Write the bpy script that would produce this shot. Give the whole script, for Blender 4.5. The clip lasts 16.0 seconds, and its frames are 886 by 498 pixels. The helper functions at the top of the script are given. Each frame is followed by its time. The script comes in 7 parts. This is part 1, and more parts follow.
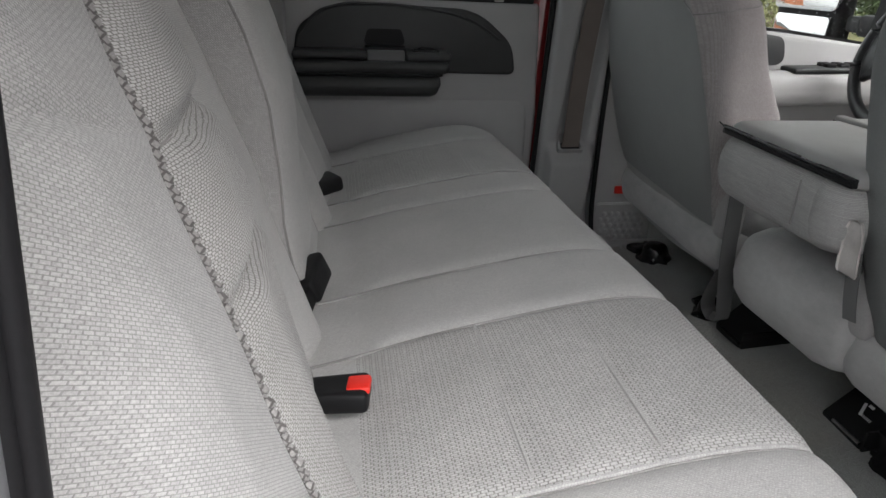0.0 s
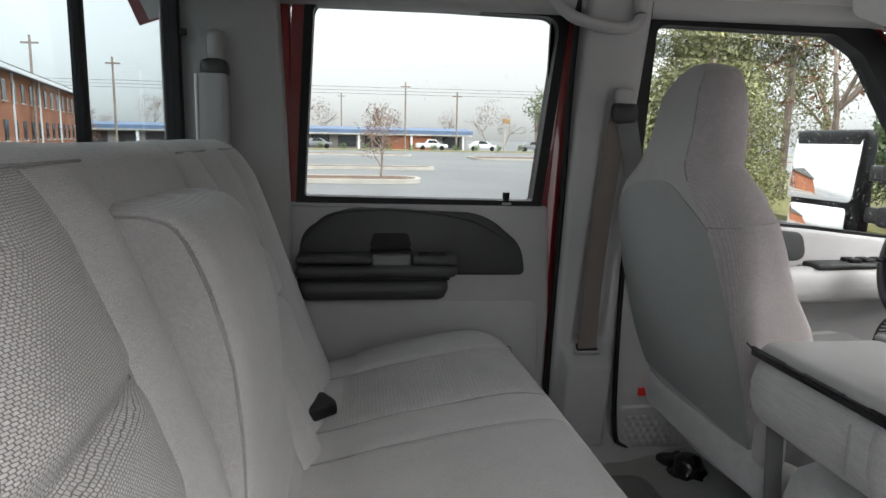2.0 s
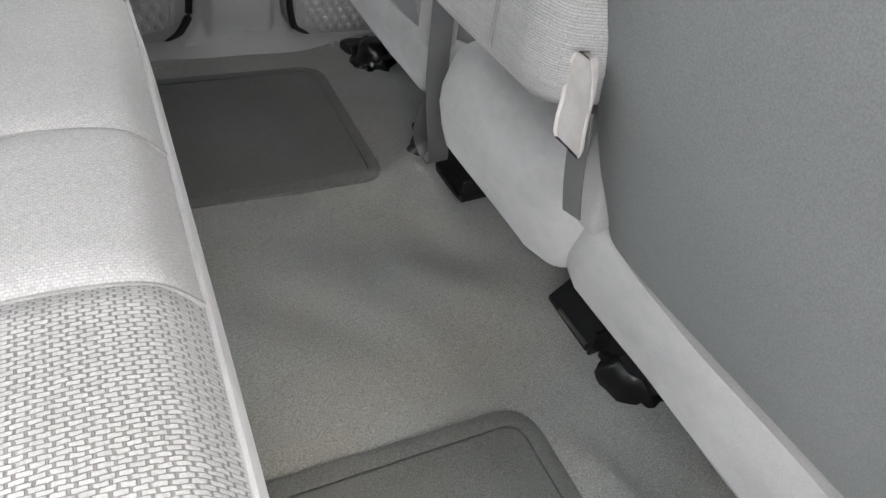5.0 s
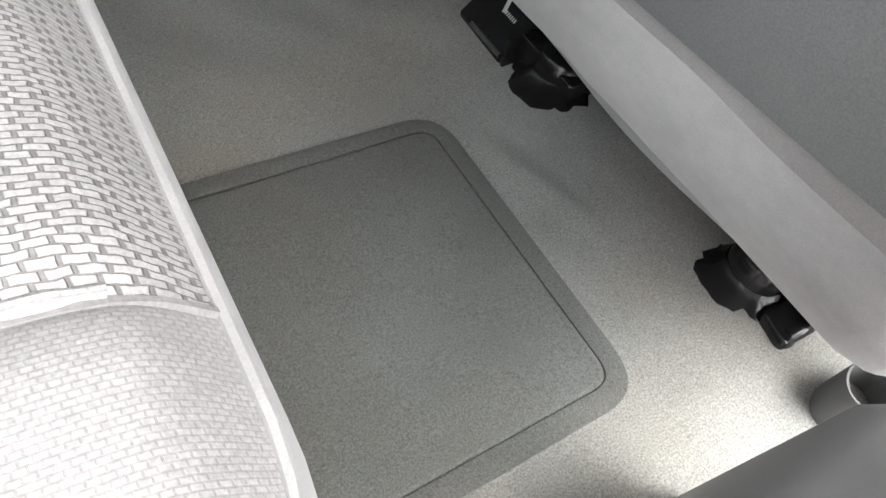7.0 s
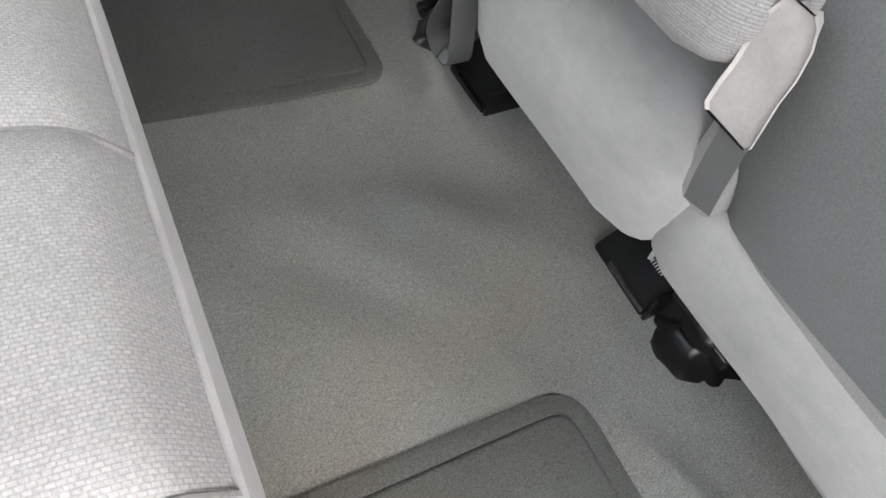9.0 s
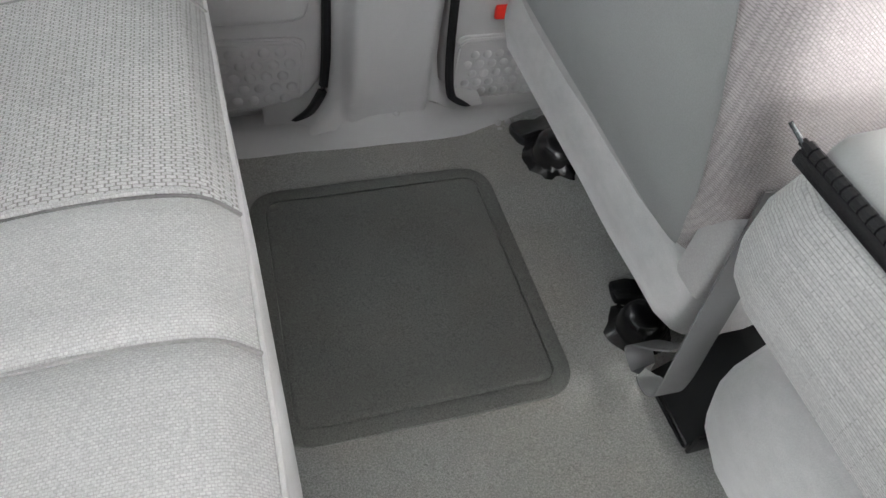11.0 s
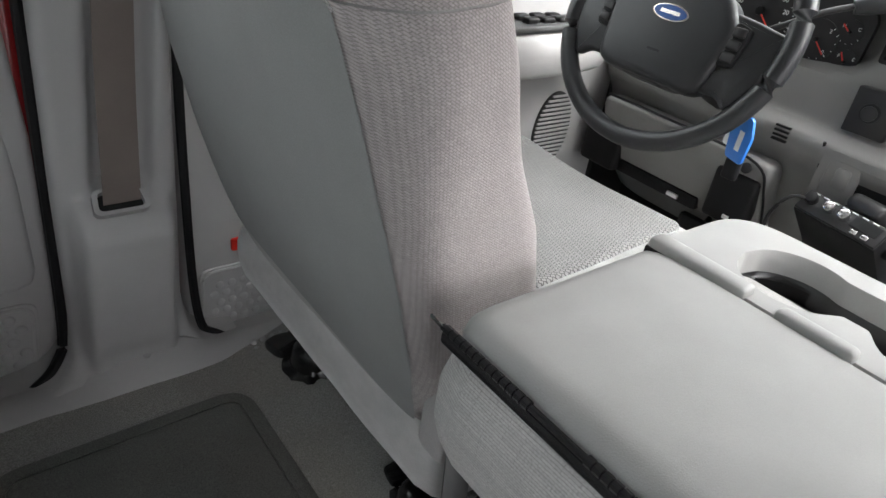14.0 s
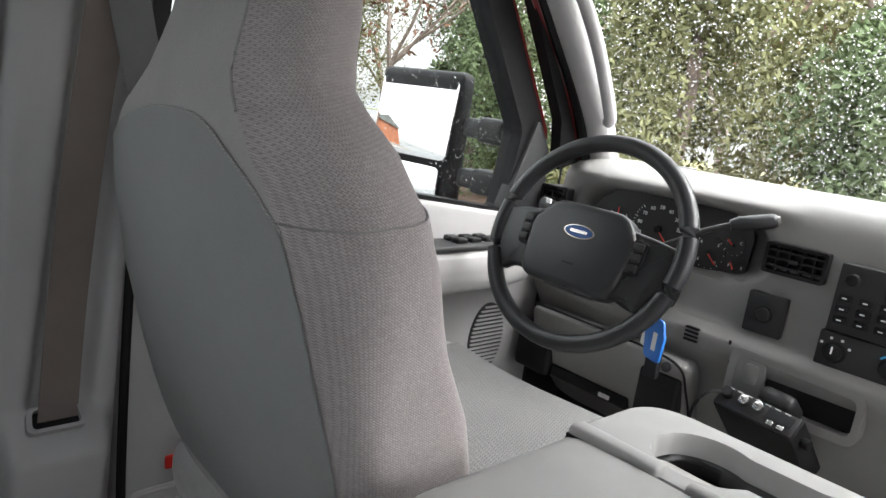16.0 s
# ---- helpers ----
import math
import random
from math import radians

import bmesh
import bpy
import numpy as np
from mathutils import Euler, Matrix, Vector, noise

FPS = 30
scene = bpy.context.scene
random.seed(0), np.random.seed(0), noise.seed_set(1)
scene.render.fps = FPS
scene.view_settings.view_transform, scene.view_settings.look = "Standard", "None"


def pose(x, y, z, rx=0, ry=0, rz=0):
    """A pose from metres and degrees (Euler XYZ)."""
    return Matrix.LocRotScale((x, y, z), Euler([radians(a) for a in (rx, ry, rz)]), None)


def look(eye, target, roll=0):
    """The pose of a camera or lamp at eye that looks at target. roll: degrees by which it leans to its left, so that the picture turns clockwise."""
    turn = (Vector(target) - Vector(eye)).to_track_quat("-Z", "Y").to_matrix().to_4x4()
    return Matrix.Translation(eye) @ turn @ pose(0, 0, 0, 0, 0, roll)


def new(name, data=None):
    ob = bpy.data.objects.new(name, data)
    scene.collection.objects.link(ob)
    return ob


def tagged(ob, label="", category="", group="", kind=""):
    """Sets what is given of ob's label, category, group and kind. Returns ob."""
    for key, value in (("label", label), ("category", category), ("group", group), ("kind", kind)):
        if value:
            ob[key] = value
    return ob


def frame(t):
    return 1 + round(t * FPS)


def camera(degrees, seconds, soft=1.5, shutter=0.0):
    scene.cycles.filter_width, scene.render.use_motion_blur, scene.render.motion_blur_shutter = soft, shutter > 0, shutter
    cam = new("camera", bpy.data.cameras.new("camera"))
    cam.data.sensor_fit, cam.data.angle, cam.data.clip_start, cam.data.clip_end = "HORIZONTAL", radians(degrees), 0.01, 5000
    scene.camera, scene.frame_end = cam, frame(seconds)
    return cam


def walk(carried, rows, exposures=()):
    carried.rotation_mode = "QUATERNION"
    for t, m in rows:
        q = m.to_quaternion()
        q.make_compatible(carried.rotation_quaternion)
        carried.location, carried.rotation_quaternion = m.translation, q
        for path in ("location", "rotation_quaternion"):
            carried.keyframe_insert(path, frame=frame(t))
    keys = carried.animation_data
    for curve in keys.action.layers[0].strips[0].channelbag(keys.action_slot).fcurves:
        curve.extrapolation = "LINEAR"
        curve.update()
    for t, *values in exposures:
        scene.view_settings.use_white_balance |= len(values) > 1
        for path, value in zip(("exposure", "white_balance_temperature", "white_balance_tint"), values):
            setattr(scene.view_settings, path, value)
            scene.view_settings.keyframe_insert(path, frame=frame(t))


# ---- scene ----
cam = camera(67.6, 16.0)
PATH = [
    (0, (0.405, -0.906, 0.708), (0.709, 0.905, -0.085), 2.2),
    (0.5, (0.392, -0.901, 0.738), (0.518, 0.986, 0.086), 0.4),
    (1, (0.383, -0.876, 0.766), (0.461, 1.056, 0.257), -0.3),
    (1.5, (0.397, -0.828, 0.769), (0.471, 1.132, 0.377), -0.7),
    (2, (0.456, -0.796, 0.781), (0.698, 1.163, 0.454), 1.1),
    (2.5, (0.494, -0.785, 0.783), (0.968, 1.14, 0.521), 3.7),
    (3, (0.566, -0.728, 0.752), (1.229, 1.138, 0.471), 6.7),
    (3.5, (0.62, -0.65, 0.682), (1.405, 1.131, 0.223), 7.3),
    (4, (0.685, -0.603, 0.668), (1.551, 0.979, -0.197), 9.5),
    (4.5, (0.756, -0.557, 0.63), (1.558, 0.909, -0.468), 8.7),
    (5, (0.781, -0.531, 0.606), (1.556, 0.758, -0.713), 10.1),
    (5.2, (0.782, -0.535, 0.598), (1.53, 0.695, -0.791), 10.4),
    (7.3, (0.782, -0.636, 0.492), (1.608, 0.203, -1.125), 15.9),
    (7.5, (0.779, -0.64, 0.499), (1.604, 0.201, -1.117), 15.2),
    (8, (0.785, -0.567, 0.52), (1.661, 0.253, -1.08), 16.4),
    (8.5, (0.775, -0.446, 0.545), (1.666, 0.396, -1.035), 17.0),
    (9, (0.791, -0.331, 0.556), (1.587, 0.569, -1.043), 18.8),
    (9.5, (0.815, -0.246, 0.566), (1.493, 0.743, -1.034), 15.5),
    (10, (0.805, -0.179, 0.57), (1.39, 0.937, -0.984), 11.8),
    (10.2, (0.805, -0.142, 0.596), (1.343, 0.985, -0.966), 10.4),
    (12.3, (0.856, -0.011, 0.691), (1.326, 1.285, -0.758), 7.7),
    (12.5, (0.863, -0.044, 0.698), (1.347, 1.265, -0.735), 8.0),
    (13, (0.853, -0.101, 0.722), (1.384, 1.308, -0.594), 4.7),
    (13.5, (0.843, -0.118, 0.729), (1.539, 1.348, -0.44), 4.2),
    (14, (0.83, -0.109, 0.729), (1.977, 1.169, -0.297), 9.1),
    (14.5, (0.818, -0.12, 0.742), (2.092, 1.096, -0.206), 9.8),
    (15, (0.814, -0.13, 0.745), (2.137, 1.177, 0.008), 9.1),
    (15.5, (0.808, -0.144, 0.742), (2.148, 1.271, 0.292), 8.2),
    (16, (0.799, -0.161, 0.739), (2.16, 1.247, 0.33), 8.1),
]
# exposure follows the camera's metering
EXPO = [(0.0, 0.6), (1.0, 1.05), (1.5, 1.05), (2.5, 0.75), (3.0, 0.95), (3.5, 1.2), (4.5, 1.95), (5.0, 2.15), (7.5, 1.8), (8.5, 2.4), (9.0, 2.35), (10.0, 2.45), (12.5, 2.75), (13.0, 2.4), (13.5, 2.1), (14.5, 1.2), (15.5, 1.5), (16.0, 1.2)]
walk(cam, [(t, look(eye, target, roll)) for t, eye, target, roll in PATH], EXPO)

# ---- world and light: overcast sky after rain ----
world = bpy.data.worlds.new("overcast")
scene.world = world
world.use_nodes = True
wn = world.node_tree
wn.nodes.clear()
sky = wn.nodes.new("ShaderNodeTexSky")
sky.sky_type, sky.sun_disc = "NISHITA", False
sky.sun_elevation, sky.sun_rotation = radians(50), radians(140)
sky.air_density, sky.dust_density, sky.ozone_density = 1.0, 1.5, 1.0
grey = wn.nodes.new("ShaderNodeHueSaturation")
grey.inputs["Saturation"].default_value = 0.10
bg = wn.nodes.new("ShaderNodeBackground")
bg.inputs["Strength"].default_value = 0.245
wout = wn.nodes.new("ShaderNodeOutputWorld")
wn.links.new(sky.outputs[0], grey.inputs["Color"])
cloud = wn.nodes.new("ShaderNodeMixRGB")          # an even cloud layer over the sky
cloud.inputs["Fac"].default_value = 0.6
cloud.inputs["Color2"].default_value = (3.1, 3.15, 3.2, 1)
wn.links.new(grey.outputs[0], cloud.inputs["Color1"])
# an overcast sky is dimmer at the horizon than overhead
wtc, wsep = wn.nodes.new("ShaderNodeTexCoord"), wn.nodes.new("ShaderNodeSeparateXYZ")
wgain = wn.nodes.new("ShaderNodeMath")
wgain.operation, wgain.use_clamp = "MULTIPLY_ADD", False
wgain.inputs[1].default_value, wgain.inputs[2].default_value = 2.4, 0.78
wmul = wn.nodes.new("ShaderNodeVectorMath")
wmul.operation = "SCALE"
wn.links.new(wtc.outputs["Generated"], wsep.inputs[0])
wn.links.new(wsep.outputs[2], wgain.inputs[0])
wn.links.new(cloud.outputs[0], wmul.inputs[0])
wn.links.new(wgain.outputs[0], wmul.inputs["Scale"])
wn.links.new(wmul.outputs[0], bg.inputs["Color"])
wn.links.new(bg.outputs[0], wout.inputs["Surface"])
sun_data = bpy.data.lights.new("sun", "SUN")
sun_data.energy, sun_data.angle, sun_data.color = 3.2, radians(60), (1.0, 0.985, 0.97)
sun = new("sun", sun_data)
sun.matrix_world = look((9, -11, 17), (0.8, 0, 0))


# ---- materials ----
def node_mat(name):
    m = bpy.data.materials.new(name)
    m.use_nodes = True
    nt = m.node_tree
    return m, nt, nt.nodes["Principled BSDF"], nt.nodes.new("ShaderNodeTexCoord")


def ramp_between(nt, fac, a, b, lo=0.35, hi=0.65):
    r = nt.nodes.new("ShaderNodeValToRGB")
    r.color_ramp.elements[0].position, r.color_ramp.elements[1].position = lo, hi
    r.color_ramp.elements[0].color, r.color_ramp.elements[1].color = (*a, 1), (*b, 1)
    nt.links.new(fac, r.inputs["Fac"])
    return r.outputs["Color"]


def noise_tex(nt, vec, scale, detail=4.0, rough=0.6):
    n = nt.nodes.new("ShaderNodeTexNoise")
    n.inputs["Scale"].default_value, n.inputs["Detail"].default_value, n.inputs["Roughness"].default_value = scale, detail, rough
    nt.links.new(vec, n.inputs["Vector"])
    return n.outputs["Fac"]


def mix_rgb(nt, kind, fac, a, b):
    n = nt.nodes.new("ShaderNodeMixRGB")
    n.blend_type = kind
    for sock, v in ((n.inputs["Fac"], fac), (n.inputs["Color1"], a), (n.inputs["Color2"], b)):
        if isinstance(v, bpy.types.NodeSocket):
            nt.links.new(v, sock)
        elif isinstance(v, tuple):
            sock.default_value = (*v, 1)
        else:
            sock.default_value = v
    return n.outputs["Color"]


def bump_on(nt, bsdf, height, strength, distance=0.002):
    b = nt.nodes.new("ShaderNodeBump")
    b.inputs["Strength"].default_value, b.inputs["Distance"].default_value = strength, distance
    nt.links.new(height, b.inputs["Height"])
    nt.links.new(b.outputs[0], bsdf.inputs["Normal"])


def surface(name, col, rough=0.5, metal=0.0, var=0.12, coarse=6.0, fine=350.0, bump=0.25, depth=0.0008, coat=0.0, sheen=0.0, spec=0.5, big=None, crisp=0.15):
    """Plain surface with blotches at two scales and a fine grain."""
    m, nt, p, tc = node_mat(name)
    v = tc.outputs["Object"]
    wide = var if big is None else big
    lo, hi = tuple(c * (1 - wide) for c in col), tuple(min(1, c * (1 + wide)) for c in col)
    big = ramp_between(nt, noise_tex(nt, v, coarse), lo, hi)
    f = noise_tex(nt, v, fine, 3.0)
    small = ramp_between(nt, f, (1 - var,) * 3, (1.0,) * 3, 0.5 - crisp, 0.5 + crisp)
    nt.links.new(mix_rgb(nt, "MULTIPLY", 0.7, big, small), p.inputs["Base Color"])
    p.inputs["Roughness"].default_value, p.inputs["Metallic"].default_value = rough, metal
    p.inputs["Coat Weight"].default_value, p.inputs["Sheen Weight"].default_value = coat, sheen
    p.inputs["Specular IOR Level"].default_value = spec
    if bump:
        bump_on(nt, p, f, bump, depth)
    return m


def woven(name, light, dark, along, pitch=0.0030, length=0.0072, rough=0.95, wander=0.0016, gap=0.16, ends=2.2, shift=0.37, turn=0.0, relief=0.6, tone_lo=0.88):
    """Knitted cloth: staggered light threads with dark gaps. along: the axes of the threads and of the rows."""
    m, nt, p, tc = node_mat(name)
    sep, com = nt.nodes.new("ShaderNodeSeparateXYZ"), nt.nodes.new("ShaderNodeCombineXYZ")
    wob = nt.nodes.new("ShaderNodeVectorMath")
    wob.operation = "MULTIPLY_ADD"
    nz = nt.nodes.new("ShaderNodeTexNoise")
    nz.inputs["Scale"].default_value, nz.inputs["Detail"].default_value = 130.0, 3.0
    nt.links.new(tc.outputs["Object"], nz.inputs["Vector"])
    wob.inputs[1].default_value = (wander, wander, wander)
    nt.links.new(nz.outputs["Color"], wob.inputs[0])
    nt.links.new(tc.outputs["Object"], wob.inputs[2])
    nt.links.new(wob.outputs[0], sep.inputs[0])
    nt.links.new(sep.outputs["XYZ".index(along[0])], com.inputs[0])
    nt.links.new(sep.outputs["XYZ".index(along[1])], com.inputs[1])
    rot = nt.nodes.new("ShaderNodeVectorRotate")
    rot.rotation_type = "Z_AXIS"
    rot.inputs["Angle"].default_value = radians(turn)
    nt.links.new(com.outputs[0], rot.inputs["Vector"])
    sq = nt.nodes.new("ShaderNodeVectorMath")      # squeezed lengthways, so that the gaps at the threads' ends are wider
    sq.operation = "MULTIPLY"
    sq.inputs[1].default_value = (1 / ends, 1, 1)
    nt.links.new(rot.outputs[0], sq.inputs[0])
    br = nt.nodes.new("ShaderNodeTexBrick")
    br.offset, br.offset_frequency = shift, 2
    br.inputs["Scale"].default_value = 1.0
    br.inputs["Brick Width"].default_value, br.inputs["Row Height"].default_value = length / ends, pitch
    br.inputs["Mortar Size"].default_value, br.inputs["Mortar Smooth"].default_value = pitch * gap, 0.55
    br.inputs["Color1"].default_value, br.inputs["Color2"].default_value = (*light, 1), (*(c * 0.86 for c in light), 1)
    br.inputs["Mortar"].default_value = (*dark, 1)
    nt.links.new(sq.outputs[0], br.inputs["Vector"])
    f = noise_tex(nt, tc.outputs["Object"], 700.0, 2.0)
    tone = ramp_between(nt, noise_tex(nt, tc.outputs["Object"], 9.0, 5.0), (tone_lo,) * 3, (1.0,) * 3)
    c = mix_rgb(nt, "MULTIPLY", 0.8, br.outputs["Color"], ramp_between(nt, f, (0.72,) * 3, (1.0,) * 3))
    nt.links.new(mix_rgb(nt, "MULTIPLY", 1.0, c, tone), p.inputs["Base Color"])
    p.inputs["Roughness"].default_value, p.inputs["Sheen Weight"].default_value = rough, 0.15
    p.inputs["Specular IOR Level"].default_value = 0.2
    inv = nt.nodes.new("ShaderNodeMath")
    inv.operation = "SUBTRACT"
    inv.inputs[0].default_value = 1.0
    nt.links.new(br.outputs["Fac"], inv.inputs[1])
    bump_on(nt, p, inv.outputs[0], relief, 0.0012)
    return m


def plush(name, col, scale=1.0):
    """Brushed pile: soft light and dark strokes over a fine nap."""
    m, nt, p, tc = node_mat(name)
    st = nt.nodes.new("ShaderNodeVectorMath")
    st.operation = "MULTIPLY"
    st.inputs[1].default_value = (1.0, 0.45, 0.8)
    nt.links.new(tc.outputs["Object"], st.inputs[0])
    big = ramp_between(nt, noise_tex(nt, st.outputs[0], 13 * scale, 5, 0.55), tuple(c * 0.84 for c in col), tuple(min(1, c * 1.08) for c in col), 0.33, 0.67)
    nap = noise_tex(nt, tc.outputs["Object"], 900, 3, 0.7)
    mid_n = noise_tex(nt, st.outputs[0], 120, 3)
    c = mix_rgb(nt, "MULTIPLY", 0.7, big, ramp_between(nt, nap, (0.8,) * 3, (1.0,) * 3, 0.3, 0.7))
    nt.links.new(mix_rgb(nt, "MULTIPLY", 0.6, c, ramp_between(nt, mid_n, (0.88,) * 3, (1.0,) * 3)), p.inputs["Base Color"])
    p.inputs["Roughness"].default_value, p.inputs["Sheen Weight"].default_value, p.inputs["Specular IOR Level"].default_value = 0.95, 0.35, 0.12
    bump_on(nt, p, nap, 0.35, 0.0012)
    return m


def pile(name, col, tint, wear=1.0):
    """Short carpet pile with worn, faintly stained patches and fine fibres."""
    m, nt, p, tc = node_mat(name)
    v = tc.outputs["Object"]
    base = ramp_between(nt, noise_tex(nt, v, 4.5, 6, 0.62), tuple(c * (1 - 0.13 * wear) for c in col), tuple(c * (1 + 0.10 * wear) for c in col), 0.36, 0.64)
    hue = mix_rgb(nt, "MIX", ramp_between(nt, noise_tex(nt, v, 3.1, 4), (0.0,) * 3, (0.75,) * 3, 0.42, 0.68), base, tint)
    fib = noise_tex(nt, v, 620, 4, 0.75)
    lint = ramp_between(nt, noise_tex(nt, v, 330, 2, 0.8), (1.0,) * 3, (1.35,) * 3, 0.71, 0.76)
    c = mix_rgb(nt, "MULTIPLY", 1.0, hue, ramp_between(nt, fib, (0.45,) * 3, (1.3,) * 3, 0.32, 0.68))
    nt.links.new(mix_rgb(nt, "MULTIPLY", 1.0, c, lint), p.inputs["Base Color"])
    p.inputs["Roughness"].default_value, p.inputs["Sheen Weight"].default_value, p.inputs["Specular IOR Level"].default_value = 1.0, 0.15, 0.08
    bump_on(nt, p, fib, 0.7, 0.003)
    return m


def pane(name, tint=(1, 1, 1), rough=0.0):
    m, nt, p, tc = node_mat(name)
    p.inputs["Base Color"].default_value = (*tint, 1)
    p.inputs["Transmission Weight"].default_value, p.inputs["Roughness"].default_value, p.inputs["IOR"].default_value = 1.0, rough, 1.12
    return m


M = {}
M["velour"] = plush("grey_plush", (0.53, 0.52, 0.515))
M["rib"] = woven("fine_ribbed_cloth", (0.54, 0.53, 0.522), (0.41, 0.40, 0.393), "XY", 0.0017, 0.0026, wander=0.0004, gap=0.20, ends=1.0, shift=0.5, relief=0.25, tone_lo=0.9)
M["rib_back"] = woven("fine_ribbed_back_cloth", (0.53, 0.52, 0.512), (0.40, 0.39, 0.383), "YZ", 0.0017, 0.0026, wander=0.0004, gap=0.20, ends=1.0, shift=0.5, relief=0.25, tone_lo=0.9)
M["knit_seat"] = woven("grey_knit_seat", (0.58, 0.57, 0.56), (0.27, 0.257, 0.248), "XY", 0.0025, 0.0066, gap=0.12, ends=2.6, wander=0.0022, relief=0.8)
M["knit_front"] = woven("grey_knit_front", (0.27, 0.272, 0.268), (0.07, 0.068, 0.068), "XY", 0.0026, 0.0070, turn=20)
M["post"] = surface("grey_post_vinyl", (0.11, 0.113, 0.12), 0.5, var=0.05, fine=700, bump=0.2, depth=0.0004)
M["knit_back"] = woven("grey_knit_back", (0.58, 0.57, 0.56), (0.20, 0.185, 0.178), "YZ", 0.0018, 0.0044, gap=0.15, ends=2.2, wander=0.0018, relief=0.8)


def twill(name, col, along, turn, pitch=0.0018):
    """Open mesh cloth with a slanting rib."""
    return woven(name, tuple(c * 1.08 for c in col), tuple(c * 0.66 for c in col), along, pitch, pitch * 1.9, wander=0.0003, gap=0.17, ends=1.2, shift=0.5, turn=turn, relief=0.35)


M["mesh"] = twill("pinkish_mesh_cloth", (0.50, 0.455, 0.45), "XZ", 32)
# toned down: the shade on the armrest's side face is in this colour
M["mesh_dk"] = twill("shaded_mesh_cloth", (0.46, 0.445, 0.44), "XZ", 40)
M["mesh_lt"] = twill("pale_mesh_cloth", (0.46, 0.452, 0.448), "YZ", 38, 0.0020)
M["mesh_con"] = woven("pale_ribbed_console_cloth", (0.53, 0.52, 0.51), (0.36, 0.35, 0.342), "YZ", 0.0021, 0.028, wander=0.0005, gap=0.17, ends=1.0, shift=0.5, relief=0.3)
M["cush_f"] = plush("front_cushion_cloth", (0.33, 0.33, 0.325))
# slightly deeper grey than the trim, with the cab corner's shade mixed in
M["trim_mid"] = surface("shaded_grey_plastic", (0.25, 0.247, 0.245), 0.55, var=0.05, coarse=5, fine=700, bump=0.3, depth=0.0004)
M["cloth"] = surface("plain_seat_cloth", (0.40, 0.385, 0.38), 0.95, var=0.2, big=0.06, coarse=8, fine=600, bump=0.3, depth=0.0008, sheen=0.2, spec=0.15)
M["panel"] = surface("seatback_vinyl", (0.285, 0.290, 0.287), 0.66, var=0.16, big=0.05, coarse=5, fine=800, bump=0.4, depth=0.0005)
M["panel_p"] = surface("passenger_seatback_cloth", (0.255, 0.262, 0.264), 0.8, var=0.3, big=0.05, coarse=5, fine=700, bump=0.4, depth=0.0005)
M["lever"] = surface("lever_plastic", (0.11, 0.11, 0.112), 0.5, var=0.06, fine=700, bump=0.2)
M["seam"] = surface("seam_thread", (0.31, 0.30, 0.295), 0.95, var=0.3, fine=600, bump=0.4, spec=0.1)
M["braid"] = woven("dark_braid", (0.33, 0.317, 0.312), (0.12, 0.113, 0.11), "XZ", 0.0034, 0.0060, turn=40)
M["carpet"] = pile("grey_carpet", (0.35, 0.356, 0.341), (0.365, 0.337, 0.29))
M["mat"] = pile("grey_carpet_mat", (0.170, 0.178, 0.166), (0.174, 0.164, 0.143))
M["trim"] = surface("grey_trim_plastic", (0.39, 0.384, 0.382), 0.55, var=0.05, coarse=5, fine=700, bump=0.3, depth=0.0004)
M["trim_dk"] = surface("charcoal_door_plastic", (0.040, 0.041, 0.042), 0.48, var=0.08, fine=700, bump=0.3, depth=0.0004, spec=0.35)
M["lid"] = surface("console_lid_plastic", (0.33, 0.328, 0.32), 0.5, var=0.06, coarse=9, fine=900, bump=0.35, depth=0.0004)
M["cup"] = surface("glossy_cup_liner", (0.012, 0.012, 0.013), 0.28, var=0.1, fine=500, bump=0.1)
M["dash"] = surface("dash_plastic", (0.19, 0.188, 0.184), 0.55, var=0.05, fine=750, bump=0.35, depth=0.0005)
M["dash_dk"] = surface("dash_bezel_plastic", (0.022, 0.022, 0.023), 0.45, var=0.06, fine=750, bump=0.25, depth=0.0004, spec=0.3)
M["head"] = surface("headliner_cloth", (0.56, 0.555, 0.54), 0.95, var=0.05, fine=500, bump=0.3, depth=0.001, spec=0.1)
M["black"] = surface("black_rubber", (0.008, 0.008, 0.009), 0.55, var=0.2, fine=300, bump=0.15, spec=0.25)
M["steel"] = surface("black_painted_steel", (0.010, 0.010, 0.011), 0.24, var=0.25, fine=160, bump=0.25, depth=0.0015, spec=0.5)
M["chrome"] = surface("bright_steel", (0.62, 0.62, 0.62), 0.22, 1.0, var=0.08, fine=200, bump=0.1)
M["wheel"] = surface("steering_wheel_leather", (0.018, 0.019, 0.021), 0.34, var=0.12, fine=600, bump=0.35, depth=0.0006, spec=0.4)
M["red"] = surface("red_car_paint", (0.19, 0.004, 0.006), 0.3, var=0.05, fine=400, bump=0.0, coat=0.8)
M["redbtn"] = surface("red_plastic", (0.72, 0.025, 0.015), 0.4, var=0.05, fine=300, bump=0.0)
M["belt"] = surface("taupe_belt_webbing", (0.175, 0.145, 0.13), 0.8, var=0.12, fine=900, bump=0.5, depth=0.0005)
M["belt_grey"] = surface("grey_belt_webbing", (0.14, 0.14, 0.14), 0.7, var=0.12, fine=900, bump=0.5, depth=0.0005)
M["glass"] = pane("window_glass", (0.70, 0.73, 0.72))
M["glass_mid"] = pane("rear_door_glass", (0.54, 0.565, 0.555))
M["glass_dk"] = pane("tinted_rear_glass", (0.44, 0.50, 0.51))
